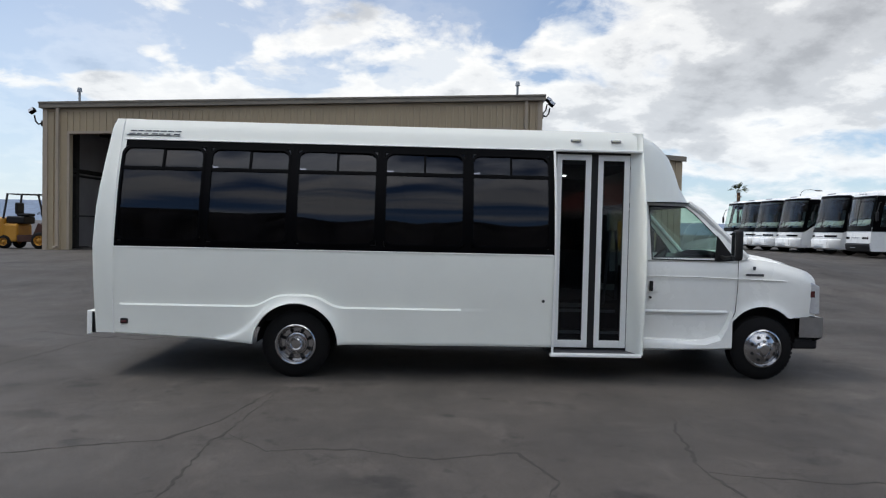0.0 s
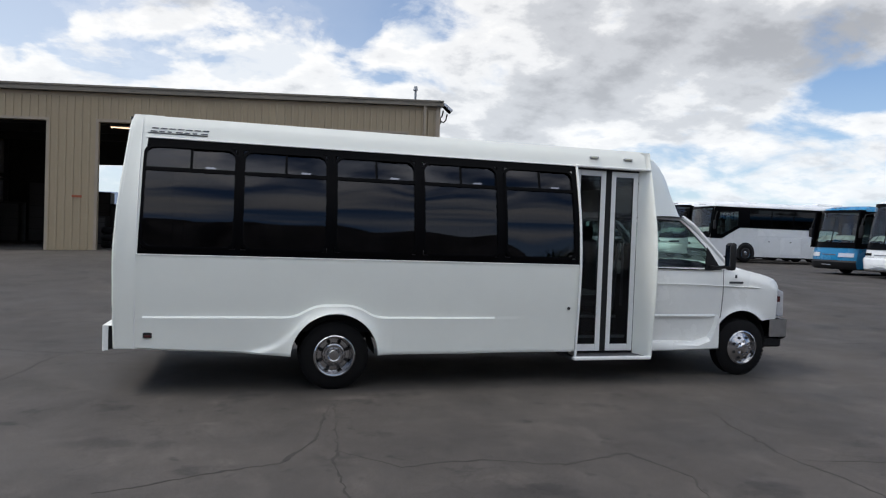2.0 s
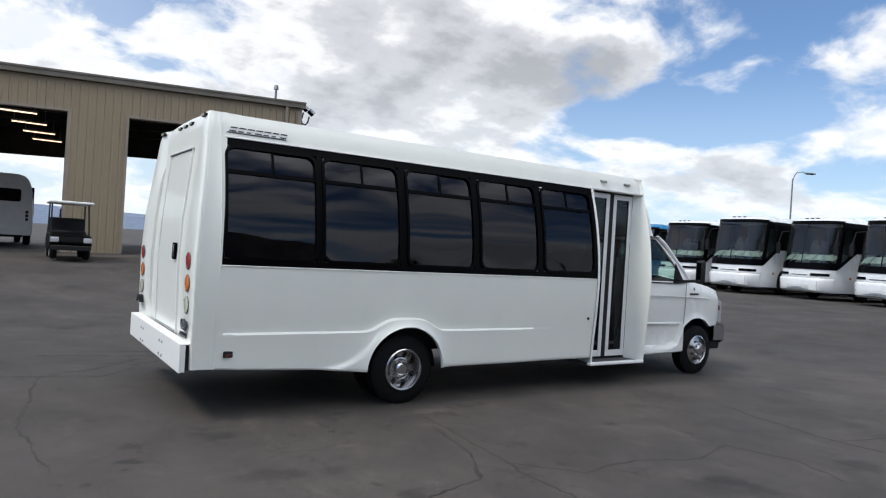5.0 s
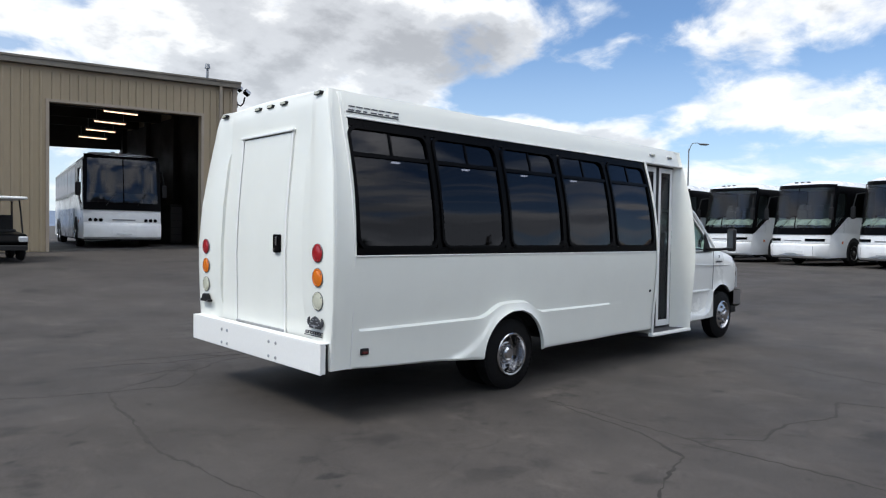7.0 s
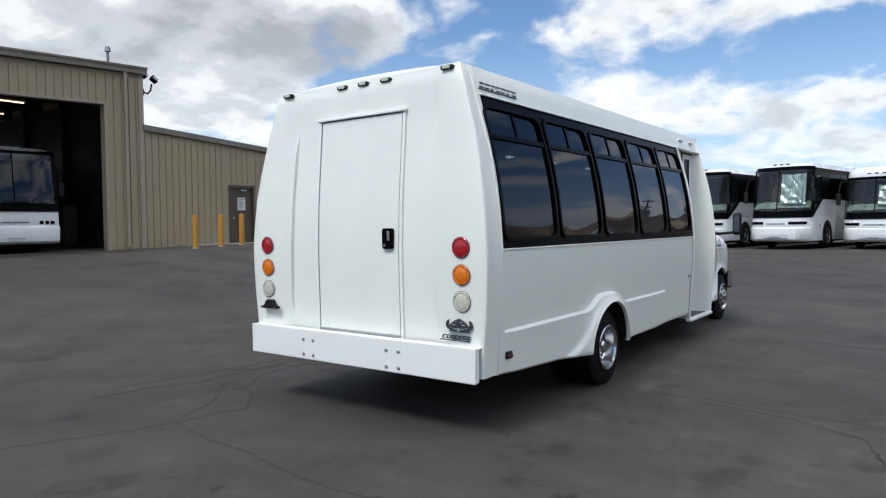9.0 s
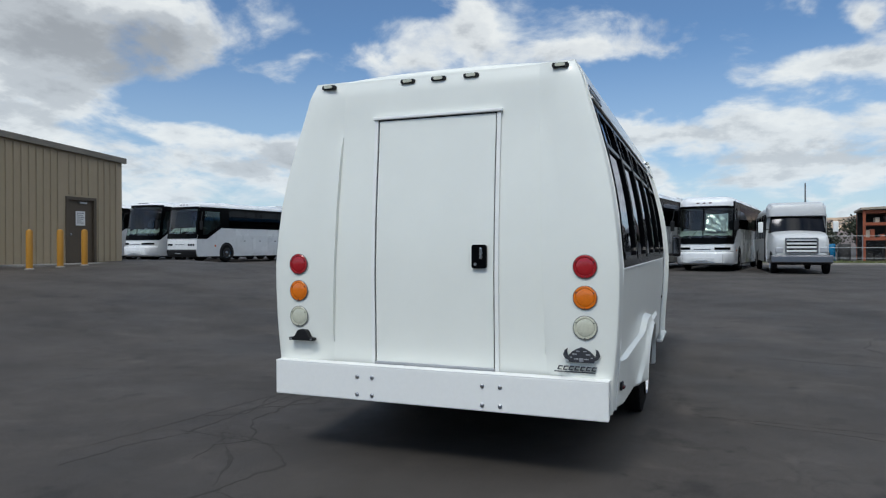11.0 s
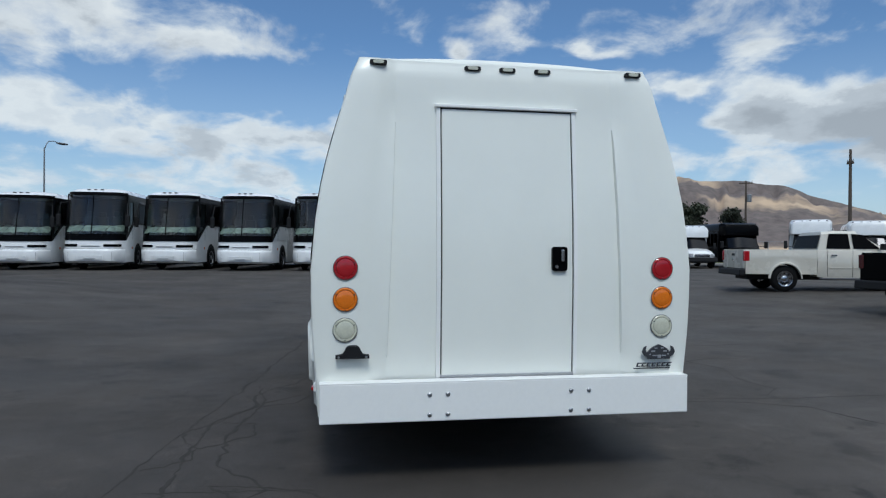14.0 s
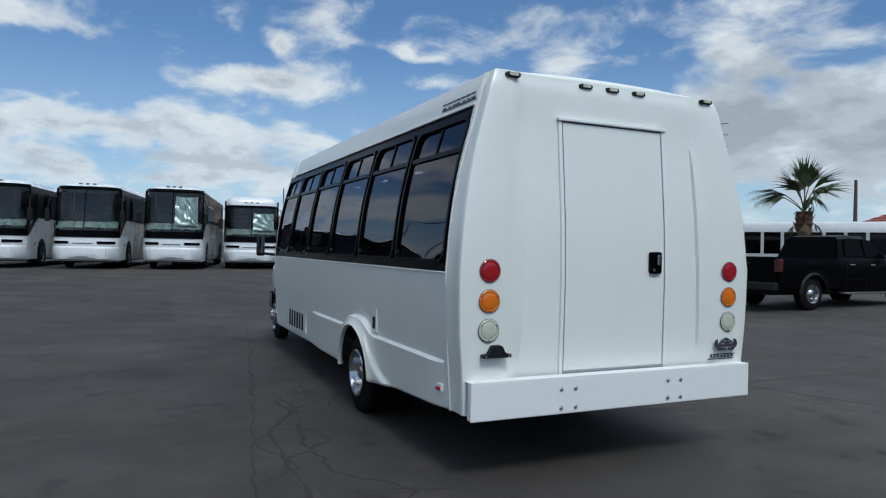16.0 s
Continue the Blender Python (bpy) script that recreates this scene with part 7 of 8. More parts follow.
def build_pickup(paint, label, window_mat):
    """A crew-cab pickup; rear axle middle at the origin, on the ground, facing +x."""
    t = thing("pickup_truck", label, "pickup truck", "pickup trucks")
    W = 0.98
    def body_ring(x, zb, zt, w):
        pts = [(-w + 0.04, zb), (-w, zb + 0.15), (-w - 0.01, (zb + zt) / 2), (-w + 0.03, zt - 0.05), (-w + 0.07, zt)]
        return [(x, y, z) for y, z in pts + [(-y, z) for y, z in pts[::-1]]]
    part("bed_floor", box((-1.15, -W + 0.1, 0.62), (0.95, W - 0.1, 0.80)), M_DARK, t)
    for s in (-1, 1):
        xs = [-1.22, -1.0, -0.7] + [0.47 * -math.cos(math.pi * k / 14) for k in range(15)] + [0.7, 0.98]
        grid = []
        for x in xs:
            zb = max(0.55, arch_z(x, 0.0, 0.47, 0.42))
            grid.append([(x, s * (W + (0.05 * math.exp(-max(math.hypot(x, z - 0.42) - 0.47, 0) / 0.06) if z < 1.0 else 0.0) - 0.05 * smooth_step(1.1, 1.35, z)), z) for z in [zb + (1.33 - zb) * k / 8 for k in range(9)]])
        part("bed_side", sheet(grid, 0.10, (0, -s, 0)), paint, t, smooth=40)
    tg = part("tailgate", prism(rounded(-W + 0.06, 0.72, W - 0.06, 1.31, 0.04), -1.25, -1.17, axis=0), paint, t)
    part("tailgate_handle", box((-1.265, -0.12, 1.12), (-1.245, 0.12, 1.20), 0.01), M_BLACK, tg)
    part("tailgate_badge", box((-1.262, -0.07, 0.93), (-1.248, 0.07, 1.02), 0.02), M_CHROME, tg)
    part("rear_bumper", prism([(-1.42, 0.50), (-1.20, 0.50), (-1.20, 0.70), (-1.40, 0.70)], -W + 0.02, W - 0.02, bevel=0.03), M_BLACK, t)
    part("cab_body", loft([body_ring(x, zb, zt, w) for x, zb, zt, w in ((1.0, 0.48, 1.34, W - 0.02), (1.3, 0.44, 1.34, W), (2.9, 0.44, 1.32, W), (3.05, 0.46, 1.31, W))]), paint, t, smooth=40)
    part("bonnet", loft([body_ring(x, zb, zt, w) for x, zb, zt, w in ((3.05, 0.98, 1.31, W - 0.01), (3.6, 0.98, 1.28, W - 0.01), (4.2, 0.98, 1.20, W - 0.03), (4.45, 0.72, 1.08, W - 0.08))]), paint, t, smooth=40)
    def top_ring(x, zb, zt, wb, wt):
        return [(x, -wb, zb), (x, -wt - 0.02, zt - 0.08), (x, -wt + 0.1, zt), (x, wt - 0.1, zt), (x, wt + 0.02, zt - 0.08), (x, wb, zb)]
    part("cab_top", loft([[(x + sh * k, y, z) for (x, y, z), k in zip(top_ring(x, 1.32, zt, W - 0.06, W - 0.24), (0, 0.8, 1, 1, 0.8, 0))] for x, zt, sh in ((1.02, 1.90, 0.22), (1.6, 1.94, 0.0), (2.3, 1.93, 0.0), (3.1, 1.84, -0.75))]), paint, t, smooth=30)
    for s in (-1, 1):
        yb, yt = s * (W - 0.055), s * (W - 0.205)
        for poly in ([(1.28, 1.37), (2.02, 1.37), (2.00, 1.84), (1.40, 1.84)], [(2.12, 1.37), (2.92, 1.37), (2.42, 1.82), (2.10, 1.84)]):
            bm = bmesh.new()
            a = [bm.verts.new((x, yb + (yt - yb) * (z - 1.32) / 0.56 + s * 0.012, z)) for x, z in poly]
            bm.faces.new(a)
            part("side_window", bm, window_mat, t, face=(0, s, 0))
        part("wheel_housing", sheet([[(0.465 * math.cos(a), s * d, 0.42 + 0.465 * math.sin(a)) for a in [math.pi * k / 12 for k in range(13)]] for d in (W - 0.05, 0.55)]), M_DARK, t)
        part("front_wing", sheet([[(x, s * (W - 0.01 - 0.06 * smooth_step(4.1, 4.5, x) - 0.04 * smooth_step(1.0, 1.25, z)), z) for z in [max(0.55, arch_z(x, 3.66, 0.47, 0.42)) + (1.18 - max(0.55, arch_z(x, 3.66, 0.47, 0.42))) * k / 6 for k in range(7)]] for x in [3.04] + [3.66 - 0.47 * math.cos(math.pi * k / 14) for k in range(15)] + [4.3, 4.46]], 0.05, (0, -s, 0)), paint, t, smooth=40)
        part("tail_lamp", box((-1.27, s * (W - 0.13), 0.96), (-1.10, s * (W + 0.010), 1.28), 0.02), M_LENS_SIDE if paint is M_BLACK_PAINT else M_LENS_RED, t)
        part("headlamp", box((4.30, s * (W - 0.30), 0.90), (4.47, s * (W - 0.06), 1.10), 0.03), M_LENS_HEAD, t)
        part("door_handle", box((1.40, s * W - 0.01, 1.14), (1.58, s * (W + 0.03), 1.18), 0.01), M_CHROME, t)
        part("door_handle", box((2.22, s * W - 0.01, 1.14), (2.40, s * (W + 0.03), 1.18), 0.01), M_CHROME, t)
        part("door_seam", tube([(2.06, s * (W + 0.012), 1.32), (2.06, s * (W + 0.016), 0.8), (2.06, s * W, 0.48)], 0.006, 5), M_BLACK, t)
        part("running_board", box((1.05, s * (W - 0.05), 0.40), (3.05, s * (W + 0.12), 0.45), 0.015), M_GREY_CAP, t)
        for xa, xb in ((1.34, 2.03), (2.09, 3.0)):
            part("door_moulding", box((xa, s * (W + 0.002), 0.74), (xb, s * (W + 0.022), 0.79), 0.008), paint, t)
        part("door_seam", tube([(1.30, s * (W + 0.008), 1.33), (1.28, s * (W + 0.014), 0.9), (1.30, s * W, 0.5)], 0.006, 5), M_BLACK, t)
        part("arch_lip", sheet([[(r * math.cos(a), s * (W + o), 0.42 + r * math.sin(a)) for a in [math.pi * k / 14 for k in range(15)]] for r, o in ((0.47, 0.058), (0.50, 0.058), (0.53, 0.02))]), M_BLACK if paint is M_BLACK_PAINT else paint, t, smooth=40)
        mir = part("mirror", box((2.86, s * (W + 0.02), 1.34), (2.98, s * (W + 0.22), 1.54), 0.03), M_BLACK, t)
        for x in (0.0, 3.66):
            simple_wheel(t, x, s * (W - 0.01), s, 0.41, M_CHROME, "wheel", 0.27)
    grid = [[(3.12 - 0.80 * k / 3, u * (W - 0.12 - 0.10 * k / 3), 1.34 + 0.47 * k / 3) for u in (-1, -0.5, 0, 0.5, 1)] for k in range(4)]
    part("windscreen", sheet(grid), window_mat, t)
    part("rear_window", sheet([[(1.02 + 0.352 * (z - 1.32) - 0.014, u * (W - 0.14 - 0.10 * (z - 1.37) / 0.45), z) for u in (-1, -0.5, 0, 0.5, 1)] for z in (1.37, 1.52, 1.67, 1.80)]), window_mat, t, face=(-1, 0, 0))
    part("front_bumper", prism([(4.42, 0.48), (4.62, 0.50), (4.62, 0.74), (4.42, 0.76)], -W + 0.02, W - 0.02, bevel=0.04), M_CHROME, t)
    part("grille", box((4.44, -0.6, 0.80), (4.50, 0.6, 1.08), 0.03), M_BLACK, t)
    part("chassis", box((-1.0, -0.5, 0.36), (4.2, 0.5, 0.56)), M_DARK, t)
    return t


place(build_pickup(M_PEARL, "pearl white crew-cab pickup with dark windows", M_BLACK_GLOSS), 15.7, -11.95, -103)
place(build_pickup(M_BLACK_PAINT, "black crew-cab pickup with chrome wheels and bumper", M_BLACK_GLOSS), 8.5, -11.0, -90)


def build_forklift():
    t = thing("forklift", "yellow forklift with a black overhead guard", "forklift")
    part("chassis", box((-0.9, -0.55, 0.28), (-0.35, 0.55, 1.0), 0.08), M_YELLOW, t)
    part("front_cowl", prism([(-0.35, 0.28), (0.75, 0.28), (0.72, 0.95), (0.45, 1.05), (0.30, 0.55), (-0.35, 0.55)], -0.54, 0.54, bevel=0.03), M_RUST, t, "rusty dark red front cowl")
    part("counterweight", box((-1.35, -0.58, 0.35), (-0.85, 0.58, 1.25), 0.12, 3), M_YELLOW, t)
    part("engine_cover", box((-0.85, -0.42, 1.0), (-0.15, 0.42, 1.30), 0.06), M_BLACK, t)
    part("seat", box((-0.55, -0.25, 1.30), (-0.05, 0.25, 1.42), 0.05), M_BLACK, t)
    part("seat_back", box((-0.62, -0.25, 1.38), (-0.50, 0.25, 1.85), 0.05), M_BLACK, t)
    part("steering_column", tube([(0.45, 0, 1.0), (0.30, 0, 1.45)], 0.03), M_BLACK, t)
    part("steering_wheel", lathe([(0.0, 0.14), (0.012, 0.16), (0.024, 0.14), (0.012, 0.125), (0.0, 0.14)], (0.30, 0, 1.45), (-0.5, 0, 0.85), 18, False), M_BLACK, t)
    for s in (-1, 1):
        part("guard_post", tube([(0.72, s * 0.50, 1.0), (0.45, s * 0.48, 2.18)], 0.04, 6), M_BLACK, t)
        part("guard_post", tube([(-0.90, s * 0.50, 1.2), (-0.75, s * 0.48, 2.18)], 0.04, 6), M_BLACK, t)
        part("mast_rail", box((0.85, s * 0.38, 0.15), (1.0, s * 0.28, 2.75), 0.01), M_SHOP_DARK, t)
        part("fork", box((1.0, s * 0.34, 0.08), (2.05, s * 0.22, 0.13), 0.01), M_SHOP_DARK, t)
        simple_wheel(t, 0.55, s * 0.62, s, 0.34, M_YELLOW, "front_wheel", 0.24)
        simple_wheel(t, -0.85, s * 0.60, s, 0.27, M_YELLOW, "rear_wheel", 0.2)
    for k in range(7):
        x = -0.78 + k * 0.205
        part("guard_bar", box((x, -0.52, 2.16), (x + 0.05, 0.52, 2.20), 0.006), M_BLACK, t)
    for z in (0.5, 1.3, 2.35):
        part("mast_cross", box((0.86, -0.36, z), (0.98, 0.36, z + 0.10), 0.01), M_SHOP_DARK, t)
    part("carriage", box((1.0, -0.45, 0.3), (1.05, 0.45, 0.85), 0.01), M_SHOP_DARK, t)
    return t


place(build_forklift(), -12.05, 20.3, 0)

def build_cart():
    t = thing("golf_cart", "dark golf cart with a cream roof", "golf cart")
    part("roof", box((-0.55, -0.85, 1.66), (0.55, 0.75, 1.74), 0.035, 3), M_WHITE_TRIM, t)
    part("body", prism([(-0.95, 0.28), (0.75, 0.28), (0.85, 0.55), (0.5, 0.80), (-0.95, 0.72), (-1.08, 0.5)], -0.52, 0.52, axis=0, bevel=0.05), M_BLACK_PAINT, t)
    part("seat", box((-0.48, 0.1, 0.70), (0.48, 0.55, 0.85), 0.05), M_DARK, t)
    part("seat_back", box((-0.48, 0.52, 0.82), (0.48, 0.62, 1.25), 0.04), M_DARK, t)
    for s in (-1, 1):
        part("roof_post", tube([(s * 0.48, -0.62, 0.70), (s * 0.47, -0.45, 1.30), (s * 0.46, -0.30, 1.68)], 0.02, 6), M_BLACK, t)
        part("roof_post", tube([(s * 0.48, 0.68, 0.70), (s * 0.46, 0.62, 1.68)], 0.02, 6), M_BLACK, t)
        part("headlamp", box((s * 0.30, -1.07, 0.50), (s * 0.52, -0.98, 0.66), 0.03), M_LENS_HEAD, t)
        simple_wheel(t, 0, 0, 1, 0.22, M_STEEL, "wheel", 0.18).matrix_basis = pose(s * 0.50, -0.72, 0.22, 0, 0, -90 * s)
        simple_wheel(t, 0, 0, 1, 0.22, M_STEEL, "wheel", 0.18).matrix_basis = pose(s * 0.50, 0.55, 0.22, 0, 0, -90 * s)
    part("bumper", box((-0.5, -1.12, 0.28), (0.5, -1.02, 0.42), 0.02), M_DARK, t)
    part("steering_wheel", lathe([(0.0, 0.13), (0.012, 0.15), (0.024, 0.13), (0.012, 0.115), (0.0, 0.13)], (-0.22, -0.30, 1.0), (0, 0.6, 0.8), 18, False), M_BLACK, t)
    return t


place(build_cart(), 0.32, 16.1, 0, None, 0.94)

# workshop clutter
_rnd = random.Random(7)
for _x, _y, _w, _h in ((-10.3, 27.0, 0.8, 1.5), (-9.9, 28.6, 1.1, 1.9), (-5.3, 25.0, 0.7, 1.3), (1.0, 24.5, 0.6, 1.5), (7.5, 23.0, 0.5, 1.6), (7.5, 27.5, 0.6, 1.9), (-3.9, 27.5, 0.6, 1.1), (-7.5, 29.4, 1.2, 2.2), (-6.2, 29.5, 1.1, 2.5), (-5.0, 29.4, 1.2, 1.9), (-8.5, 28.6, 0.9, 2.9), (-4.0, 29.5, 0.7, 2.7)):
    c = thing("tool_cabinet", "dark steel tool cabinet against the workshop wall", "cabinet", "cabinets in the workshop", at=pose(_x, _y, base_z(_x) + 0.012))
    part("case", box((-_w / 2, -0.5, 0.05), (_w / 2, 0.5, _h), 0.015), M_SHOP_DARK, c)
    for _k in range(5):
        z = 0.12 + (_h - 0.2) * _k / 5
        part("drawer", box((-_w / 2 + 0.03, -0.52, z), (_w / 2 - 0.03, -0.50, z + (_h - 0.2) / 5 - 0.02), 0.004), M_SHOP, c)
    for s in (-1, 1):
        part("castor", cyl((s * _w * 0.35, -0.35, 0.03), (s * _w * 0.35 + 0.03, -0.35, 0.03), 0.03, n=8), M_BLACK, c)
for _x, _y, _n in ((-4.0, 21.6, 3), (-3.2, 22.4, 2), (-5.6, 21.5, 4)):
    for _k in range(_n):
        w = thing("spare_tyre", "worn black truck tyre lying in a stack", "tyre", "tyres stacked in the workshop", at=pose(_x, _y, base_z(_x) + 0.012 + 0.27 * _k))
        part("casing", lathe([(0.0, 0.29), (0.0, 0.42), (0.03, 0.48), (0.06, 0.50), (0.21, 0.50), (0.24, 0.48), (0.265, 0.42), (0.265, 0.29), (0.2, 0.34), (0.06, 0.34), (0.0, 0.29)], (0, 0, 0), (0, 0, 1), 28, False), M_TYRE, w, smooth=35)


# ---- yard edge, street furniture and distance ----
def bearing(deg, dist, eye=(-4.5, 2.0)):
    return eye[0] + dist * math.sin(radians(deg)), eye[1] + dist * math.cos(radians(deg))


def lamp_post(x, y, h, arm_dir, arm=2.0, stout=1.0):
    z = ground_z(x, y)
    t = thing("street_lamp", "grey steel street lamp with a curved arm", "street lamp", "street lamps", at=pose(x, y, z - 0.05, 0, 0, arm_dir))
    part("pole", lathe([(0, 0.13 * stout), (h * 0.5, 0.10 * stout), (h - 0.4, 0.07 * stout)], (0, 0, 0), (0, 0, 1), 14), M_GALV, t, smooth=40)
    part("arm", tube([(0, 0, h - 0.6), (0.15, 0, h - 0.12), (0.3 * arm, 0, h + 0.12), (arm * 0.7, 0, h + 0.16), (arm, 0, h + 0.05)], 0.05 * stout, 8), M_GALV, t)
    part("lamp_head", loft([[(arm - 0.15 + 0.85 * k, 0.16 * w * math.cos(a), h + 0.03 - 0.05 * k + 0.09 * w * math.sin(a)) for a in [math.tau * j / 10 for j in range(10)]] for k, w in ((0, 0.4), (0.25, 1), (0.7, 1), (1, 0.5))]), M_GREY_CAP, t, smooth=40)
    part("base_plate", lathe([(0, 0.28), (0.08, 0.28), (0.12, 0.16)], (0, 0, 0), (0, 0, 1), 12), M_CONCRETE, t)


lamp_post(54.6, 25.1, 9.3, -60, 1.0, 0.75)
lamp_post(53.0, 79.1, 7.1, -35, 1.8, 0.6)
lamp_post(*bearing(134.2, 90, (-4.4, 3.1)), 8.9, 220, 3.0, 0.8)


def utility_pole(x, y, h, arms, cans=0, mat=None, r=0.16, turn=0.0):
    t = thing("utility_pole", "tall utility pole with crossarms", "utility pole", "utility poles", at=pose(x, y, ground_z(x, y) - 0.1, 0, 0, turn))
    mat = mat or M_WOOD_POLE
    part("pole", lathe([(0, r), (h * 0.6, r * 0.8), (h, r * 0.6)], (0, 0, 0), (0, 0, 1), 12), mat, t, smooth=40)
    for z, w in arms:
        part("crossarm", box((-w / 2, -0.06, z - 0.07), (w / 2, 0.06, z + 0.07)), mat, t)
        for s in (-1, -0.5, 0.5, 1):
            part("insulator", lathe([(0, 0.04), (0.08, 0.06), (0.12, 0.03), (0.2, 0.02)], (s * w * 0.45, 0, z + 0.07), (0, 0, 1), 8), M_GALV, t)
    for k in range(cans):
        a = k * 2.4
        c = Vector((0.37 * math.cos(a), 0.37 * math.sin(a), 0))
        part("transformer", lathe([(0, 0.20), (0.05, 0.27), (0.85, 0.27), (0.92, 0.2), (0.95, 0.0)], c + Vector((0, 0, h - 2.6)), (0, 0, 1), 14), M_GALV, t, "grey pole transformer", smooth=40)
    return t


utility_pole(*bearing(106.2, 60, (-4.7, 1.0)), 8.3, ((7.9, 1.6), (6.9, 1.2)), 3, turn=30)
utility_pole(*bearing(97.1, 70, (-4.56, -0.56)), 7.0, (), 0, M_GALV, 0.10)
utility_pole(*bearing(117.0, 120), 14.6, ((13.8, 1.0), (13.0, 1.0)), 0, M_GALV, 0.17)
utility_pole(*bearing(123.5, 90), 9.6, ((9.3, 1.5),), 1, turn=-123)
utility_pole(*bearing(131.2, 58, (-4.4, 3.1)), 8.6, ((7.6, 0.6),), 0, None, 0.15)
_t = utility_pole(*bearing(136.0, 110, (-4.3, 3.8)), 21.6, (), 0, M_GALV, 0.22)
for _k in range(6):
    part("davit_arm", tube([(0, 0, 12 + _k * 1.7), (-1.2, -0.6, 12.3 + _k * 1.7), (-1.9, -0.9, 12.2 + _k * 1.7)], 0.07, 6), M_GALV, _t)
utility_pole(*bearing(146.0, 58, (-4.1, 4.6)), 6.8, (), 0, None, 0.17)


def build_palm(name_label, trunk_h, seed, scale=1.0):
    rnd = random.Random(seed)
    t = thing("palm_tree", name_label, "palm tree", "palm trees")
    prof = []
    n = 26
    for k in range(n):
        z = trunk_h * k / (n - 1)
        prof.append((z, (0.18 + 0.11 * smooth_step(0.55, 0.85, k / n)) * (1.06 if k % 2 else 0.94) * scale))
    part("trunk", lathe(prof, (0, 0, 0), (0, 0, 1), 14), M_TRUNK, t)
    bm = bmesh.new()
    for k in range(90):       # cut leaf bases
        z = trunk_h * (0.45 + 0.55 * rnd.random())
        a = rnd.random() * math.tau
        r0 = 0.24 * scale
        d = Vector((math.cos(a), math.sin(a), 0))
        c = d * r0 + Vector((0, 0, z))
        side = Vector((-d.y, d.x, 0)) * 0.05 * scale
        tip = c + d * 0.13 * scale + Vector((0, 0, 0.17 * scale))
        vs = [bm.verts.new(c - side), bm.verts.new(c + side), bm.verts.new(tip + side * 0.5), bm.verts.new(tip - side * 0.5)]
        bm.faces.new(vs)
    tagged(part("leaf_bases", bm, M_TRUNK, t), kind="stuff")
    def frond_mesh(fan, leaves, droop):
        """A stalk with a fan of narrow blades."""
        bm = bmesh.new()
        stalk = 0.92 * scale
        add_tube(bm, [(0, 0, 0), (stalk * 0.5, 0, 0.05 * scale), (stalk, 0, 0.02 * scale)], 0.018 * scale, 5)
        for k in range(leaves):
            a = radians(-fan / 2 + fan * k / (leaves - 1))
            ln = (1.05 - 0.30 * abs(a) / radians(fan / 2)) * (0.85 + 0.3 * rnd.random()) * scale
            o = Vector((stalk, 0, 0.02 * scale))
            d = Vector((math.cos(a), math.sin(a), 0))
            s = Vector((-d.y, d.x, 0))
            pts = []
            for q in (0.0, 0.45, 0.8, 1.0):
                w = 0.035 * scale * (0.5 + 1.6 * q if q < 0.45 else max(0.02, 1.22 * (1 - (q - 0.45) / 0.55)))
                p = o + d * ln * q + Vector((0, 0, -droop * scale * q ** 2.2 + 0.02 * math.sin(k * 2.1)))
                pts.append((bm.verts.new(p - s * w), bm.verts.new(p + s * w)))
            for u, v in zip(pts, pts[1:]):
                bm.faces.new((u[0], u[1], v[1], v[0]))
        return bm
    meshes = []
    for fan, leaves, droop in ((84, 20, 0.28), (96, 22, 0.62), (88, 20, 1.0)):
        ob = part("frond", frond_mesh(fan, leaves, droop), M_FROND, t)
        meshes.append(ob)
    dry = part("dry_frond", frond_mesh(70, 11, 0.5), M_FROND_DRY, t)
    for k in range(12):
        up = 88 - 58 * (k / 11) ** 0.9
        m = Matrix.Translation((0, 0, trunk_h + 0.05 - 0.10 * k / 13)) @ Matrix.Rotation(k * 2.399, 4, "Z") @ Matrix.Rotation(-radians(up + rnd.uniform(-6, 6)), 4, "Y") @ Matrix.Rotation(radians(rnd.uniform(-25, 25)), 4, "X")
        kind_ = min(k // 4, 2)
        ob = meshes[kind_] if k % 4 == 0 else new("frond", meshes[kind_].data)
        ob.parent = t
        ob.matrix_basis = m
    for k in range(3):
        m = Matrix.Translation((0, 0, trunk_h - 0.25)) @ Matrix.Scale(0.5, 4) @ Matrix.Rotation(k * 2.1 + 0.2, 4, "Z") @ Matrix.Rotation(radians(28 + rnd.uniform(-8, 16)), 4, "Y")
        ob = dry if k == 0 else new("dry_frond", dry.data)
        ob.parent = t
        ob.matrix_basis = m
    return t


place(build_palm("fan palm with green fronds and a shaggy brown trunk", 2.9, 3, 1.0), 12.9, -17.7)
_far = build_palm("distant tall fan palm", 8.6, 5, 1.0)
place(_far, 59.5, 110)


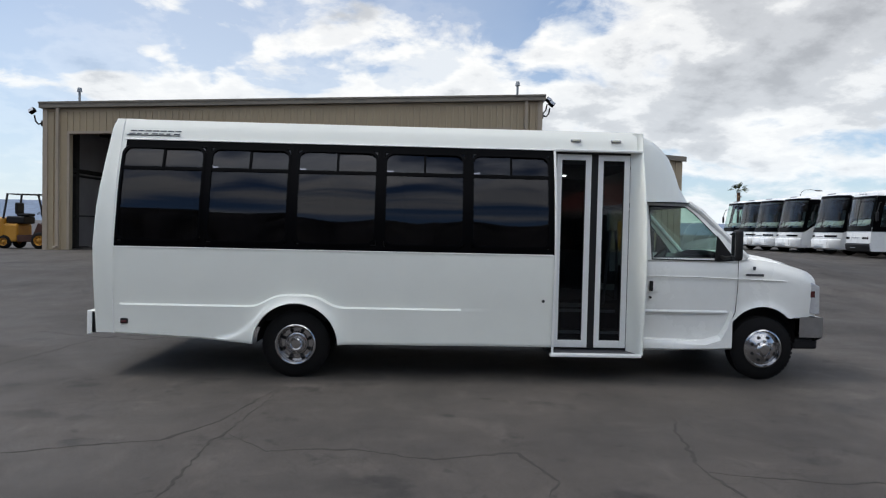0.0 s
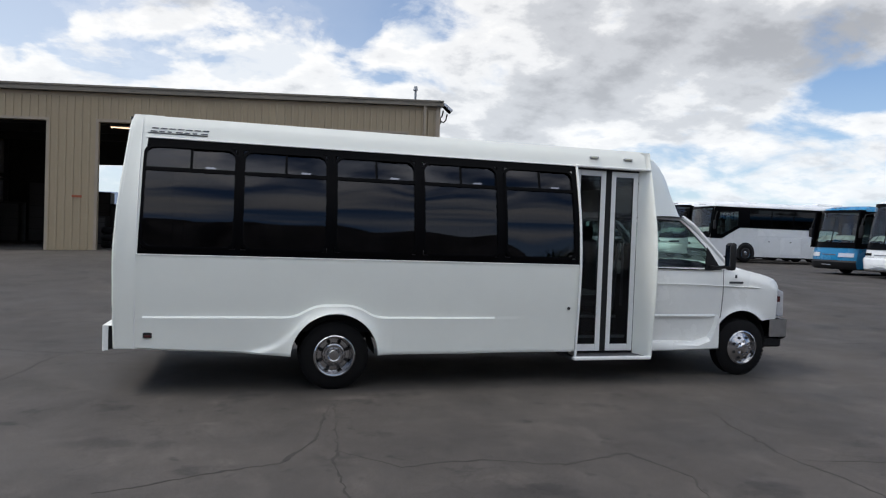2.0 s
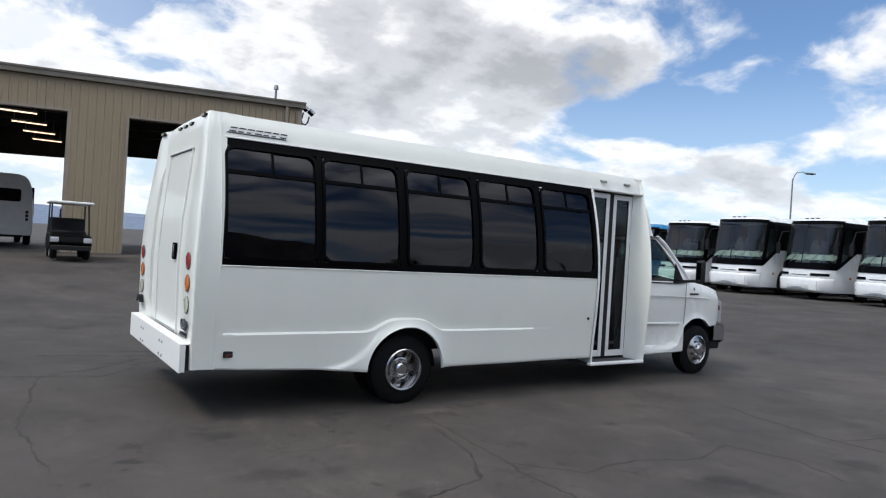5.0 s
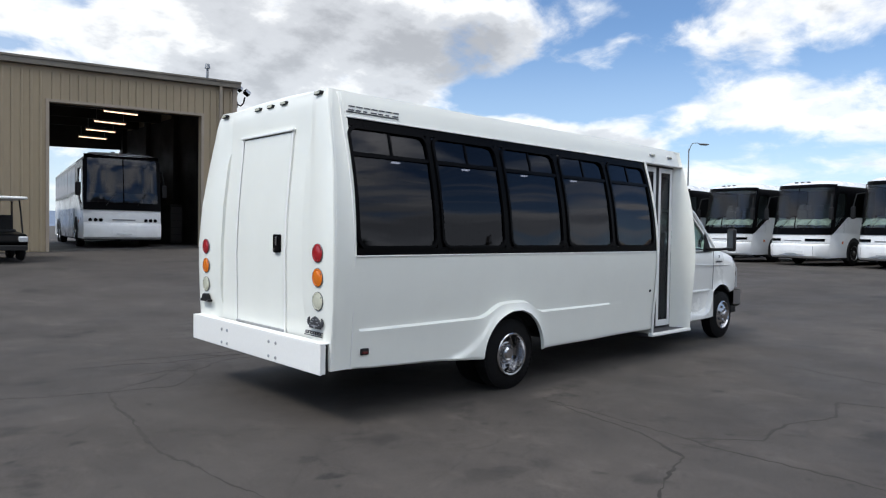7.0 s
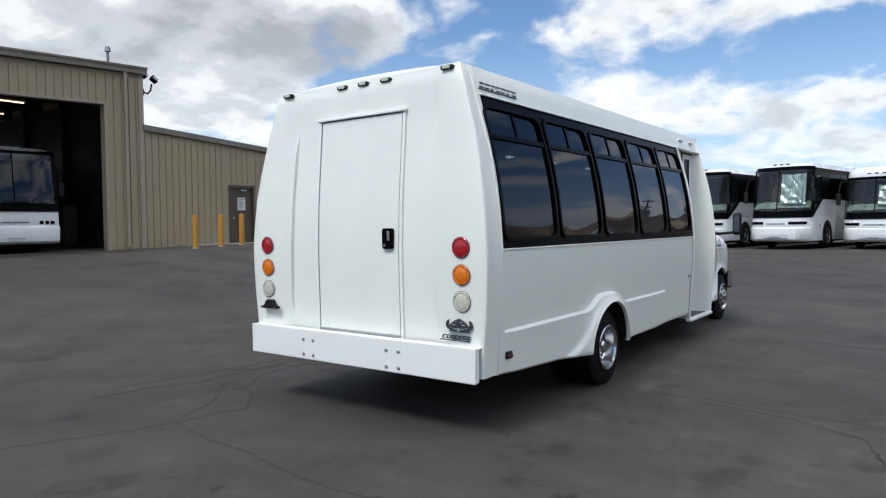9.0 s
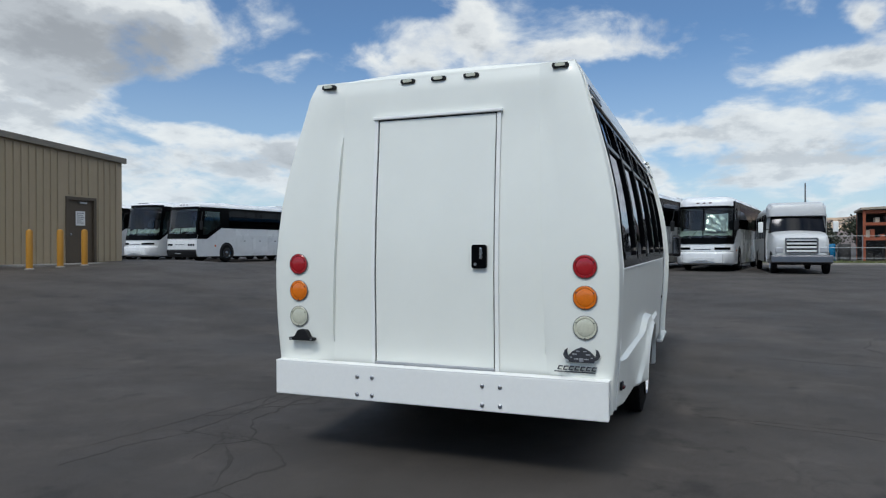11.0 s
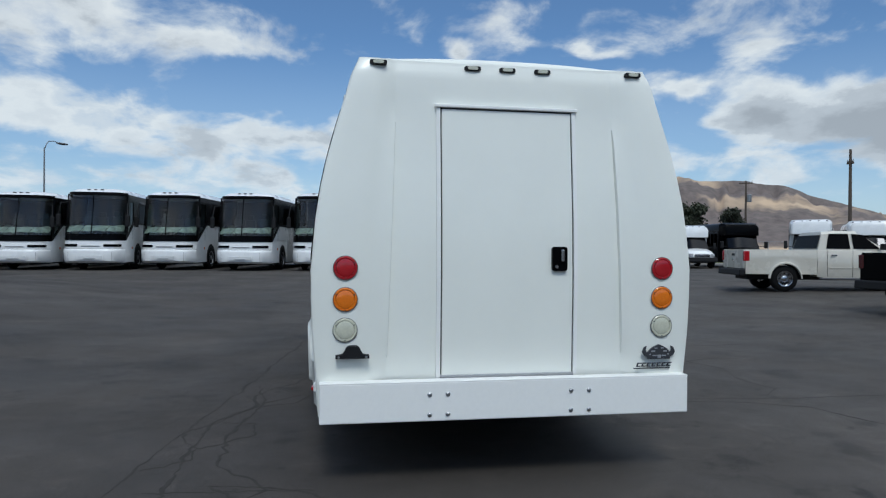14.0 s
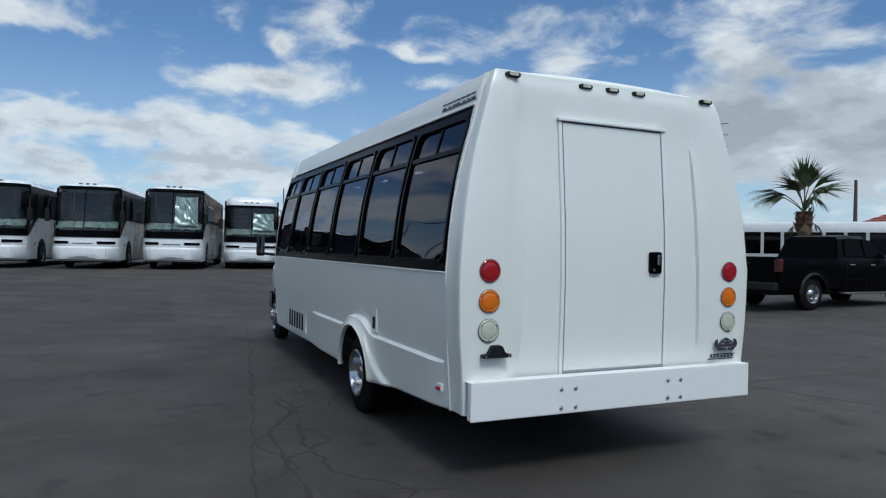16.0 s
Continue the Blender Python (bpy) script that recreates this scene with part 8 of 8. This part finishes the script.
def build_tree(label, h, w, seed):
    rnd = random.Random(seed)
    t = thing("tree", label, "tree", "trees along the street")
    part("trunk", lathe([(0, 0.22), (h * 0.25, 0.16), (h * 0.5, 0.10)], (0, 0, 0), (0, 0, 1), 9), M_BARK, t)
    bm = bmesh.new()
    clumps = []
    for k in range(16):
        a, e = rnd.random() * math.tau, rnd.random()
        r = w / 2 * math.sqrt(rnd.random()) * 0.8
        clumps.append(Vector((r * math.cos(a), r * math.sin(a), h * (0.42 + 0.48 * e) - 0.25 * r)))
    for c in clumps:
        add_tube(bm, [(0, 0, h * 0.3), c * 0.6 + Vector((0, 0, h * 0.16)), c], 0.04, 5)
    part("limbs", bm, M_BARK, t)
    verts, faces = [], []
    for c in clumps:
        for k in range(520):
            d = Vector((rnd.gauss(0, 1), rnd.gauss(0, 1), rnd.gauss(0, 0.75))) * w * 0.10
            s = 0.09 + 0.14 * rnd.random()
            n1 = Vector((rnd.gauss(0, 1), rnd.gauss(0, 1), rnd.gauss(0, 1))).normalized()
            n2 = n1.orthogonal().normalized()
            n3 = n1.cross(n2)
            p = c + d
            i = len(verts)
            verts += [p - n2 * s, p + n3 * s * 0.6, p + n2 * s, p - n3 * s * 0.6]
            faces.append((i, i + 1, i + 2, i + 3))
    me = bpy.data.meshes.new("crown")
    me.from_pydata(verts, [], faces)
    me.materials.append(M_LEAF)
    ob = new("crown", me)
    ob.parent = t
    return t


for _b, _d, _h, _w, _s in ((119.6, 88, 7.2, 3.7, 1), (122.7, 88, 6.4, 2.8, 2), (131.9, 64, 3.4, 2.2, 3), (134.9, 82, 4.6, 3.4, 4), (103.0, 95, 4.5, 6, 5), (98.5, 90, 4.2, 7, 6), (108.5, 100, 4.0, 6, 7), (147.2, 70, 4.2, 4, 8), (113.6, 110, 5.0, 6, 9)):
    _x, _y = bearing(_b, _d)
    place(build_tree("dark evergreen street tree", _h, _w, _s), _x, _y)

# planted strip along the far side of the yard
_bm = sheet([[(x, y, ground_z(x, y) + 0.05 + 0.04 * noise.noise(Vector((x * 0.8, y * 0.8, 1)))) for x in (42.0, 43.5, 45, 47, 49, 51)] for y in range(-60, 1, 2)])
tagged(part("verge", _bm, M_GRASS), "dry green grass verge along the yard edge", "verge", kind="structure")
tagged(part("kerb", box((41.75, -60, 0.2), (42.02, 0.5, ground_z(42, -5) + 0.14), 0.03), M_CONCRETE), "pale concrete kerb beside the grass verge", "kerb", kind="structure")
_rnd = random.Random(11)
_v, _f = [], []
for _k in range(5200):
    x, y = _rnd.uniform(42.05, 50.5), _rnd.uniform(-40, 0)
    a, h, w = _rnd.random() * 6.28, _rnd.uniform(0.06, 0.22), 0.02
    z = ground_z(x, y) + 0.04
    i = len(_v)
    _v += [(x - w * math.cos(a), y - w * math.sin(a), z), (x + w * math.cos(a), y + w * math.sin(a), z), (x + _rnd.gauss(0, 0.05), y + _rnd.gauss(0, 0.05), z + h)]
    _f.append((i, i + 1, i + 2))
_me = bpy.data.meshes.new("grass")
_me.from_pydata(_v, [], _f)
_me.materials.append(M_GRASS)
tagged(new("grass", _me), "short dry green grass blades on the verge", "grass", kind="stuff")


def build_fence(x, y0, y1, step=2.6):
    t = thing("chain_fence", "grey wire fence with steel posts along the verge", "fence")
    n = int((y1 - y0) / step)
    for k in range(n + 1):
        y = y0 + k * step
        part("post", cyl((x, y, ground_z(x, y)), (x, y, ground_z(x, y) + 1.9), 0.04, n=8), M_GALV, t)
    for h in (0.25, 1.0, 1.85):
        part("rail", tube([(x, y0 + (y1 - y0) * k / 10, ground_z(x, y0) + h) for k in range(11)], 0.022, 6), M_GALV, t)
    bm = bmesh.new()
    for k in range(int((y1 - y0) / 0.35)):
        y = y0 + k * 0.35
        for d in (-1, 1):
            a, b = Vector((x, y, ground_z(x, y) + 0.1)), Vector((x, y + d * 1.7, ground_z(x, y) + 1.85))
            vs = [bm.verts.new(a + Vector((0, -0.003, 0))), bm.verts.new(a + Vector((0, 0.003, 0))), bm.verts.new(b + Vector((0, 0.003, 0))), bm.verts.new(b + Vector((0, -0.003, 0)))]
            bm.faces.new(vs)
    part("mesh_wire", bm, M_GALV, t)


build_fence(51.5, -45.0, -2.0)


def build_shed():
    t = thing("open_shed", "open shed with a pale roof over orange steel racking", "shed", at=pose(56.0, -13.4, ground_z(56, -12) - 0.05, 0, 0, -6))
    part("roof", prism([(-1.7, 3.95), (1.7, 3.85), (1.7, 4.02), (-1.7, 4.15)], -3.0, 3.0, axis=0, bevel=0.02), M_STUCCO, t)
    for y in (-1.45, 0.0, 1.45):
        for x in (-2.7, 2.7):
            part("post", box((x - 0.09, y - 0.09, 0), (x + 0.09, y + 0.09, 3.85)), M_ORANGE, t)
    for z in (1.6, 2.7, 3.6):
        part("rack_beam", box((-2.75, -1.45, z), (-2.6, 1.45, z + 0.22)), M_ORANGE, t)
        part("rack_shelf", box((-2.6, -1.4, z), (-0.8, 1.4, z + 0.10)), M_ORANGE, t)
    rnd = random.Random(5)
    for k in range(9):
        y, z = -1.4 + 0.31 * k, rnd.choice((1.7, 2.8))
        part("stored_crate", box((-2.5, y, z + 0.05), (-1.2, y + 0.28, z + 0.35 + 0.5 * rnd.random()), 0.02), rnd.choice((M_ORANGE, M_STUCCO, M_SHOP)), t)
    part("back_wall", box((1.0, -1.6, 0), (1.2, 1.6, 3.8)), M_SHOP_DARK, t)
    for k in range(5):
        part("stored_pallet", box((-2.6 + 0.1 * k, -1.35 + 0.55 * k, 0.05), (-1.4, -0.9 + 0.55 * k, 0.5 + 0.22 * (k % 3)), 0.02), M_SHOP_DARK, t)


build_shed()
M_TILE_BROWN = material("brown_roof_tile", (0.10, 0.045, 0.03), 0.8, grain=0.3, grain_scale=6)
_y = thing("storage_hut", "small stucco hut with a red tile roof behind the fence", "hut", at=pose(58.5, -17.0, ground_z(58, -18) - 0.05))
part("wall", box((-2, -1.1, 0), (2, 1.1, 3.2)), M_STUCCO, _y)
part("roof", prism([(-1.7, 3.15), (1.7, 3.15), (1.0, 4.2), (-1.0, 4.2)], -2.5, 2.5, axis=0), M_TILE_BROWN, _y)
part("doorway", box((-2.03, -0.5, 0), (-1.98, 0.5, 2.1)), M_DARK, _y)
for _k, (_dy, _mat) in enumerate(((5.2, M_BLUE), (4.2, M_SHOP), (6.4, M_GALV), (7.4, M_SHOP_DARK))):
    d = thing("drum", "steel storage drum standing by the shed", "drum", "drums by the shed", at=pose(53.0, -14.5 + _dy, ground_z(53, -10)))
    part("barrel", lathe([(0, 0.42), (0.04, 0.44), (0.5, 0.43), (0.53, 0.45), (0.9, 0.43), (1.25, 0.44), (1.3, 0.41)], (0, 0, 0), (0, 0, 1), 18), _mat, d, smooth=40)
    part("lid", lathe([(1.28, 0.40), (1.30, 0.38), (1.30, 0.0)], (0, 0, 0), (0, 0, 1), 18), M_GALV, d)


def build_house():
    x, y = bearing(154.3, 58, (-4.1, 4.6))
    t = thing("tile_roof_house", "low stucco house with a red clay tile hip roof", "house", at=pose(x, y, ground_z(x, y) - 0.1, 0, 0, 62))
    part("wall", box((-7.5, -4.5, 0), (7.5, 4.5, 3.25)), M_STUCCO, t)
    ex, ey, ez, rx, rz = 8.2, 5.2, 3.2, 3.2, 5.6
    n = 12
    for s in (-1, 1):
        # stepped tile courses on the two long slopes and two hips
        for k in range(n):
            a, b = k / n, (k + 1) / n
            lift = 0.05
            for long in (True, False):
                if long:
                    xa, xb = ex + (rx - ex) * a, ex + (rx - ex) * b
                    ya, yb = s * ey * (1 - a), s * ey * (1 - b)
                    pts = [(-xa, ya), (xa, ya), (xb, yb), (-xb, yb)]
                else:
                    xa, xb = s * (ex + (rx - ex) * a), s * (ex + (rx - ex) * b)
                    ya, yb = ey * (1 - a), ey * (1 - b)
                    pts = [(xa, -ya), (xa, ya), (xb, yb), (xb, -yb)]
                za, zb = ez + (rz - ez) * a, ez + (rz - ez) * b
                bm = bmesh.new()
                lo = [bm.verts.new((px, py, z)) for (px, py), z in zip(pts, (za, za, zb, zb))]
                hi = [bm.verts.new((px, py, z + l)) for (px, py), z, l in zip(pts, (za, za, zb, zb), (lift, lift, 0.004, 0.004))]
                bm.faces.new(hi)
                bm.faces.new((lo[0], lo[1], hi[1], hi[0]))
                part("tile_course", bm, M_TILE_RED, t)
    part("eave_board", box((-8.2, -5.2, 3.05), (8.2, 5.2, 3.19)), M_STUCCO, t)
    for x0 in (-5, -1.5, 2, 5):
        w = part("window", ring_frame(rounded(x0 - 0.7, 1.0, x0 + 0.7, 2.3, 0.02, 1), rounded(x0 - 0.6, 1.1, x0 + 0.6, 2.2, 0.02, 1), -4.56, -4.48), M_WHITE_TRIM, t)
        part("window_pane", box((x0 - 0.6, -4.53, 1.1), (x0 + 0.6, -4.51, 2.2)), M_GLASS_DARK, w)
        w = part("window", ring_frame(rounded(x0 - 0.7, 1.0, x0 + 0.7, 2.3, 0.02, 1), rounded(x0 - 0.6, 1.1, x0 + 0.6, 2.2, 0.02, 1), 4.48, 4.56), M_WHITE_TRIM, t)
        part("window_pane", box((x0 - 0.6, 4.51, 1.1), (x0 + 0.6, 4.53, 2.2)), M_GLASS_DARK, w)


build_house()


# mountains
def mountain_material(name, dark, pale, amount):
    m = material(name, dark, 0.95, grain=0.40, grain_scale=0.04)
    nt = m.node_tree
    N, L = nt.nodes, nt.links
    p = N["Principled BSDF"]
    co, no, mr, mx = N.new("ShaderNodeTexCoord"), N.new("ShaderNodeTexNoise"), N.new("ShaderNodeMapRange"), N.new("ShaderNodeMix")
    no.inputs["Scale"].default_value, no.inputs["Detail"].default_value, no.inputs["Distortion"].default_value = 0.0058, 12, 0.15
    mp = N.new("ShaderNodeMapping")
    mp.inputs["Scale"].default_value = (1, 1, 1.6)
    L.new(co.outputs["Object"], mp.inputs[0])
    L.new(mp.outputs[0], no.inputs[0])
    mr.inputs[1].default_value, mr.inputs[2].default_value, mr.inputs[4].default_value = 0.50, 0.66, amount
    L.new(no.outputs[0], mr.inputs[0])
    mx.data_type = "RGBA"
    L.new(mr.outputs[0], mx.inputs[0])
    L.new(p.inputs["Base Color"].links[0].from_socket, mx.inputs[6])
    mx.inputs[7].default_value = (*pale, 1)
    L.new(mx.outputs[2], p.inputs["Base Color"])
    return m


# the pale colour holds both tan rock and sunlit patches of slope
M_MOUNT = mountain_material("brown_desert_mountain", (0.135, 0.108, 0.098), (0.52, 0.38, 0.25), 0.95)
M_MOUNT_BLUE = mountain_material("hazy_blue_mountain", (0.13, 0.17, 0.24), (0.16, 0.20, 0.27), 0.5)
RIDGE = [(86, 0.9), (90, 1.4), (94, 1.9), (97, 2.1), (100, 2.2), (102.9, 3.0), (105.5, 4.3), (107.5, 5.0), (109.5, 5.1), (111.8, 5.75), (113.3, 5.2), (114.7, 4.5), (116.5, 4.9), (118.8, 5.8), (121, 5.6), (124, 5.25), (126.7, 4.7), (129, 3.9), (132.5, 2.9), (136, 2.0), (140, 1.4), (150, 1.6)]
REAR_RIDGE = [(150, 1.6), (153, 6.0), (159, 12.0), (172, 14.5), (185, 15.5), (200, 16.0), (215, 14.0), (240, 9.0), (262, 4.0), (280, 2.5), (300, 1.5)]
FAR = [(-62, 0.8), (-40, 1.3), (-25, 1.6), (-14, 2.2), (-9, 2.4), (-4, 1.8), (4, 1.3), (20, 1.0), (40, 0.8), (60, 0.7), (86, 0.9)]


def mountain(name, table, mat, r_mid, label, step):
    a0, a1 = table[0][0], table[-1][0]
    n = int((a1 - a0) / step)
    grid = []
    for i in range(n + 1):
        a = a0 + (a1 - a0) * i / n
        top = r_mid * math.tan(radians(lerp(table, a)))
        row = []
        for k in range(41):
            q = k / 40
            r = r_mid * (0.62 + 0.62 * q)
            x, y = -4.5 + r * math.sin(radians(a)), 2 + r * math.cos(radians(a))
            shape = smooth_step(0, 0.62, q) ** 1.3 if q < 0.62 else 1 - 0.7 * smooth_step(0.62, 1.0, q)
            rough = noise.fractal(Vector((x, y, 0)) * (5.0 / r_mid), 1.0, 2.1, 6)
            gully = abs(noise.noise(Vector((a * 0.42, q * 1.1, 7)))) * 0.30 + abs(noise.noise(Vector((a * 1.3, q * 2.6, 3)))) * 0.22
            z = top * 0.03 * noise.fractal(Vector((x, y, 5)) * (22.0 / r_mid), 1.0, 2.1, 4) + top * shape * (1 - gully * (1 - abs(q - 0.62)) * (0 if abs(q - 0.62) < 0.02 else 1)) + top * 0.10 * rough * min(1, shape * 2)
            row.append((x, y, max(z, -1) - 1))
        grid.append(row)
    bm = sheet(grid)
    for f in bm.faces:
        f.smooth = True
    tagged(part(name, bm, mat), label, "mountains", kind="structure")


mountain("backdrop_mountains", RIDGE, M_MOUNT, 1800, "brown desert mountains with pale tan slopes", 0.22)
# unseen ridge, added and darkened to shape the reflections in the bus windows
M_MOUNT_DARK = mountain_material("darkened_reflected_mountain", (0.045, 0.040, 0.040), (0.07, 0.06, 0.05), 0.5)
mountain("backdrop_rear_mountains", REAR_RIDGE, M_MOUNT_DARK, 1800, "unseen dark ridge added for the reflections in the windows", 0.4)
mountain("backdrop_far_range", FAR, M_MOUNT_BLUE, 4200, "hazy blue far mountain range", 0.8)
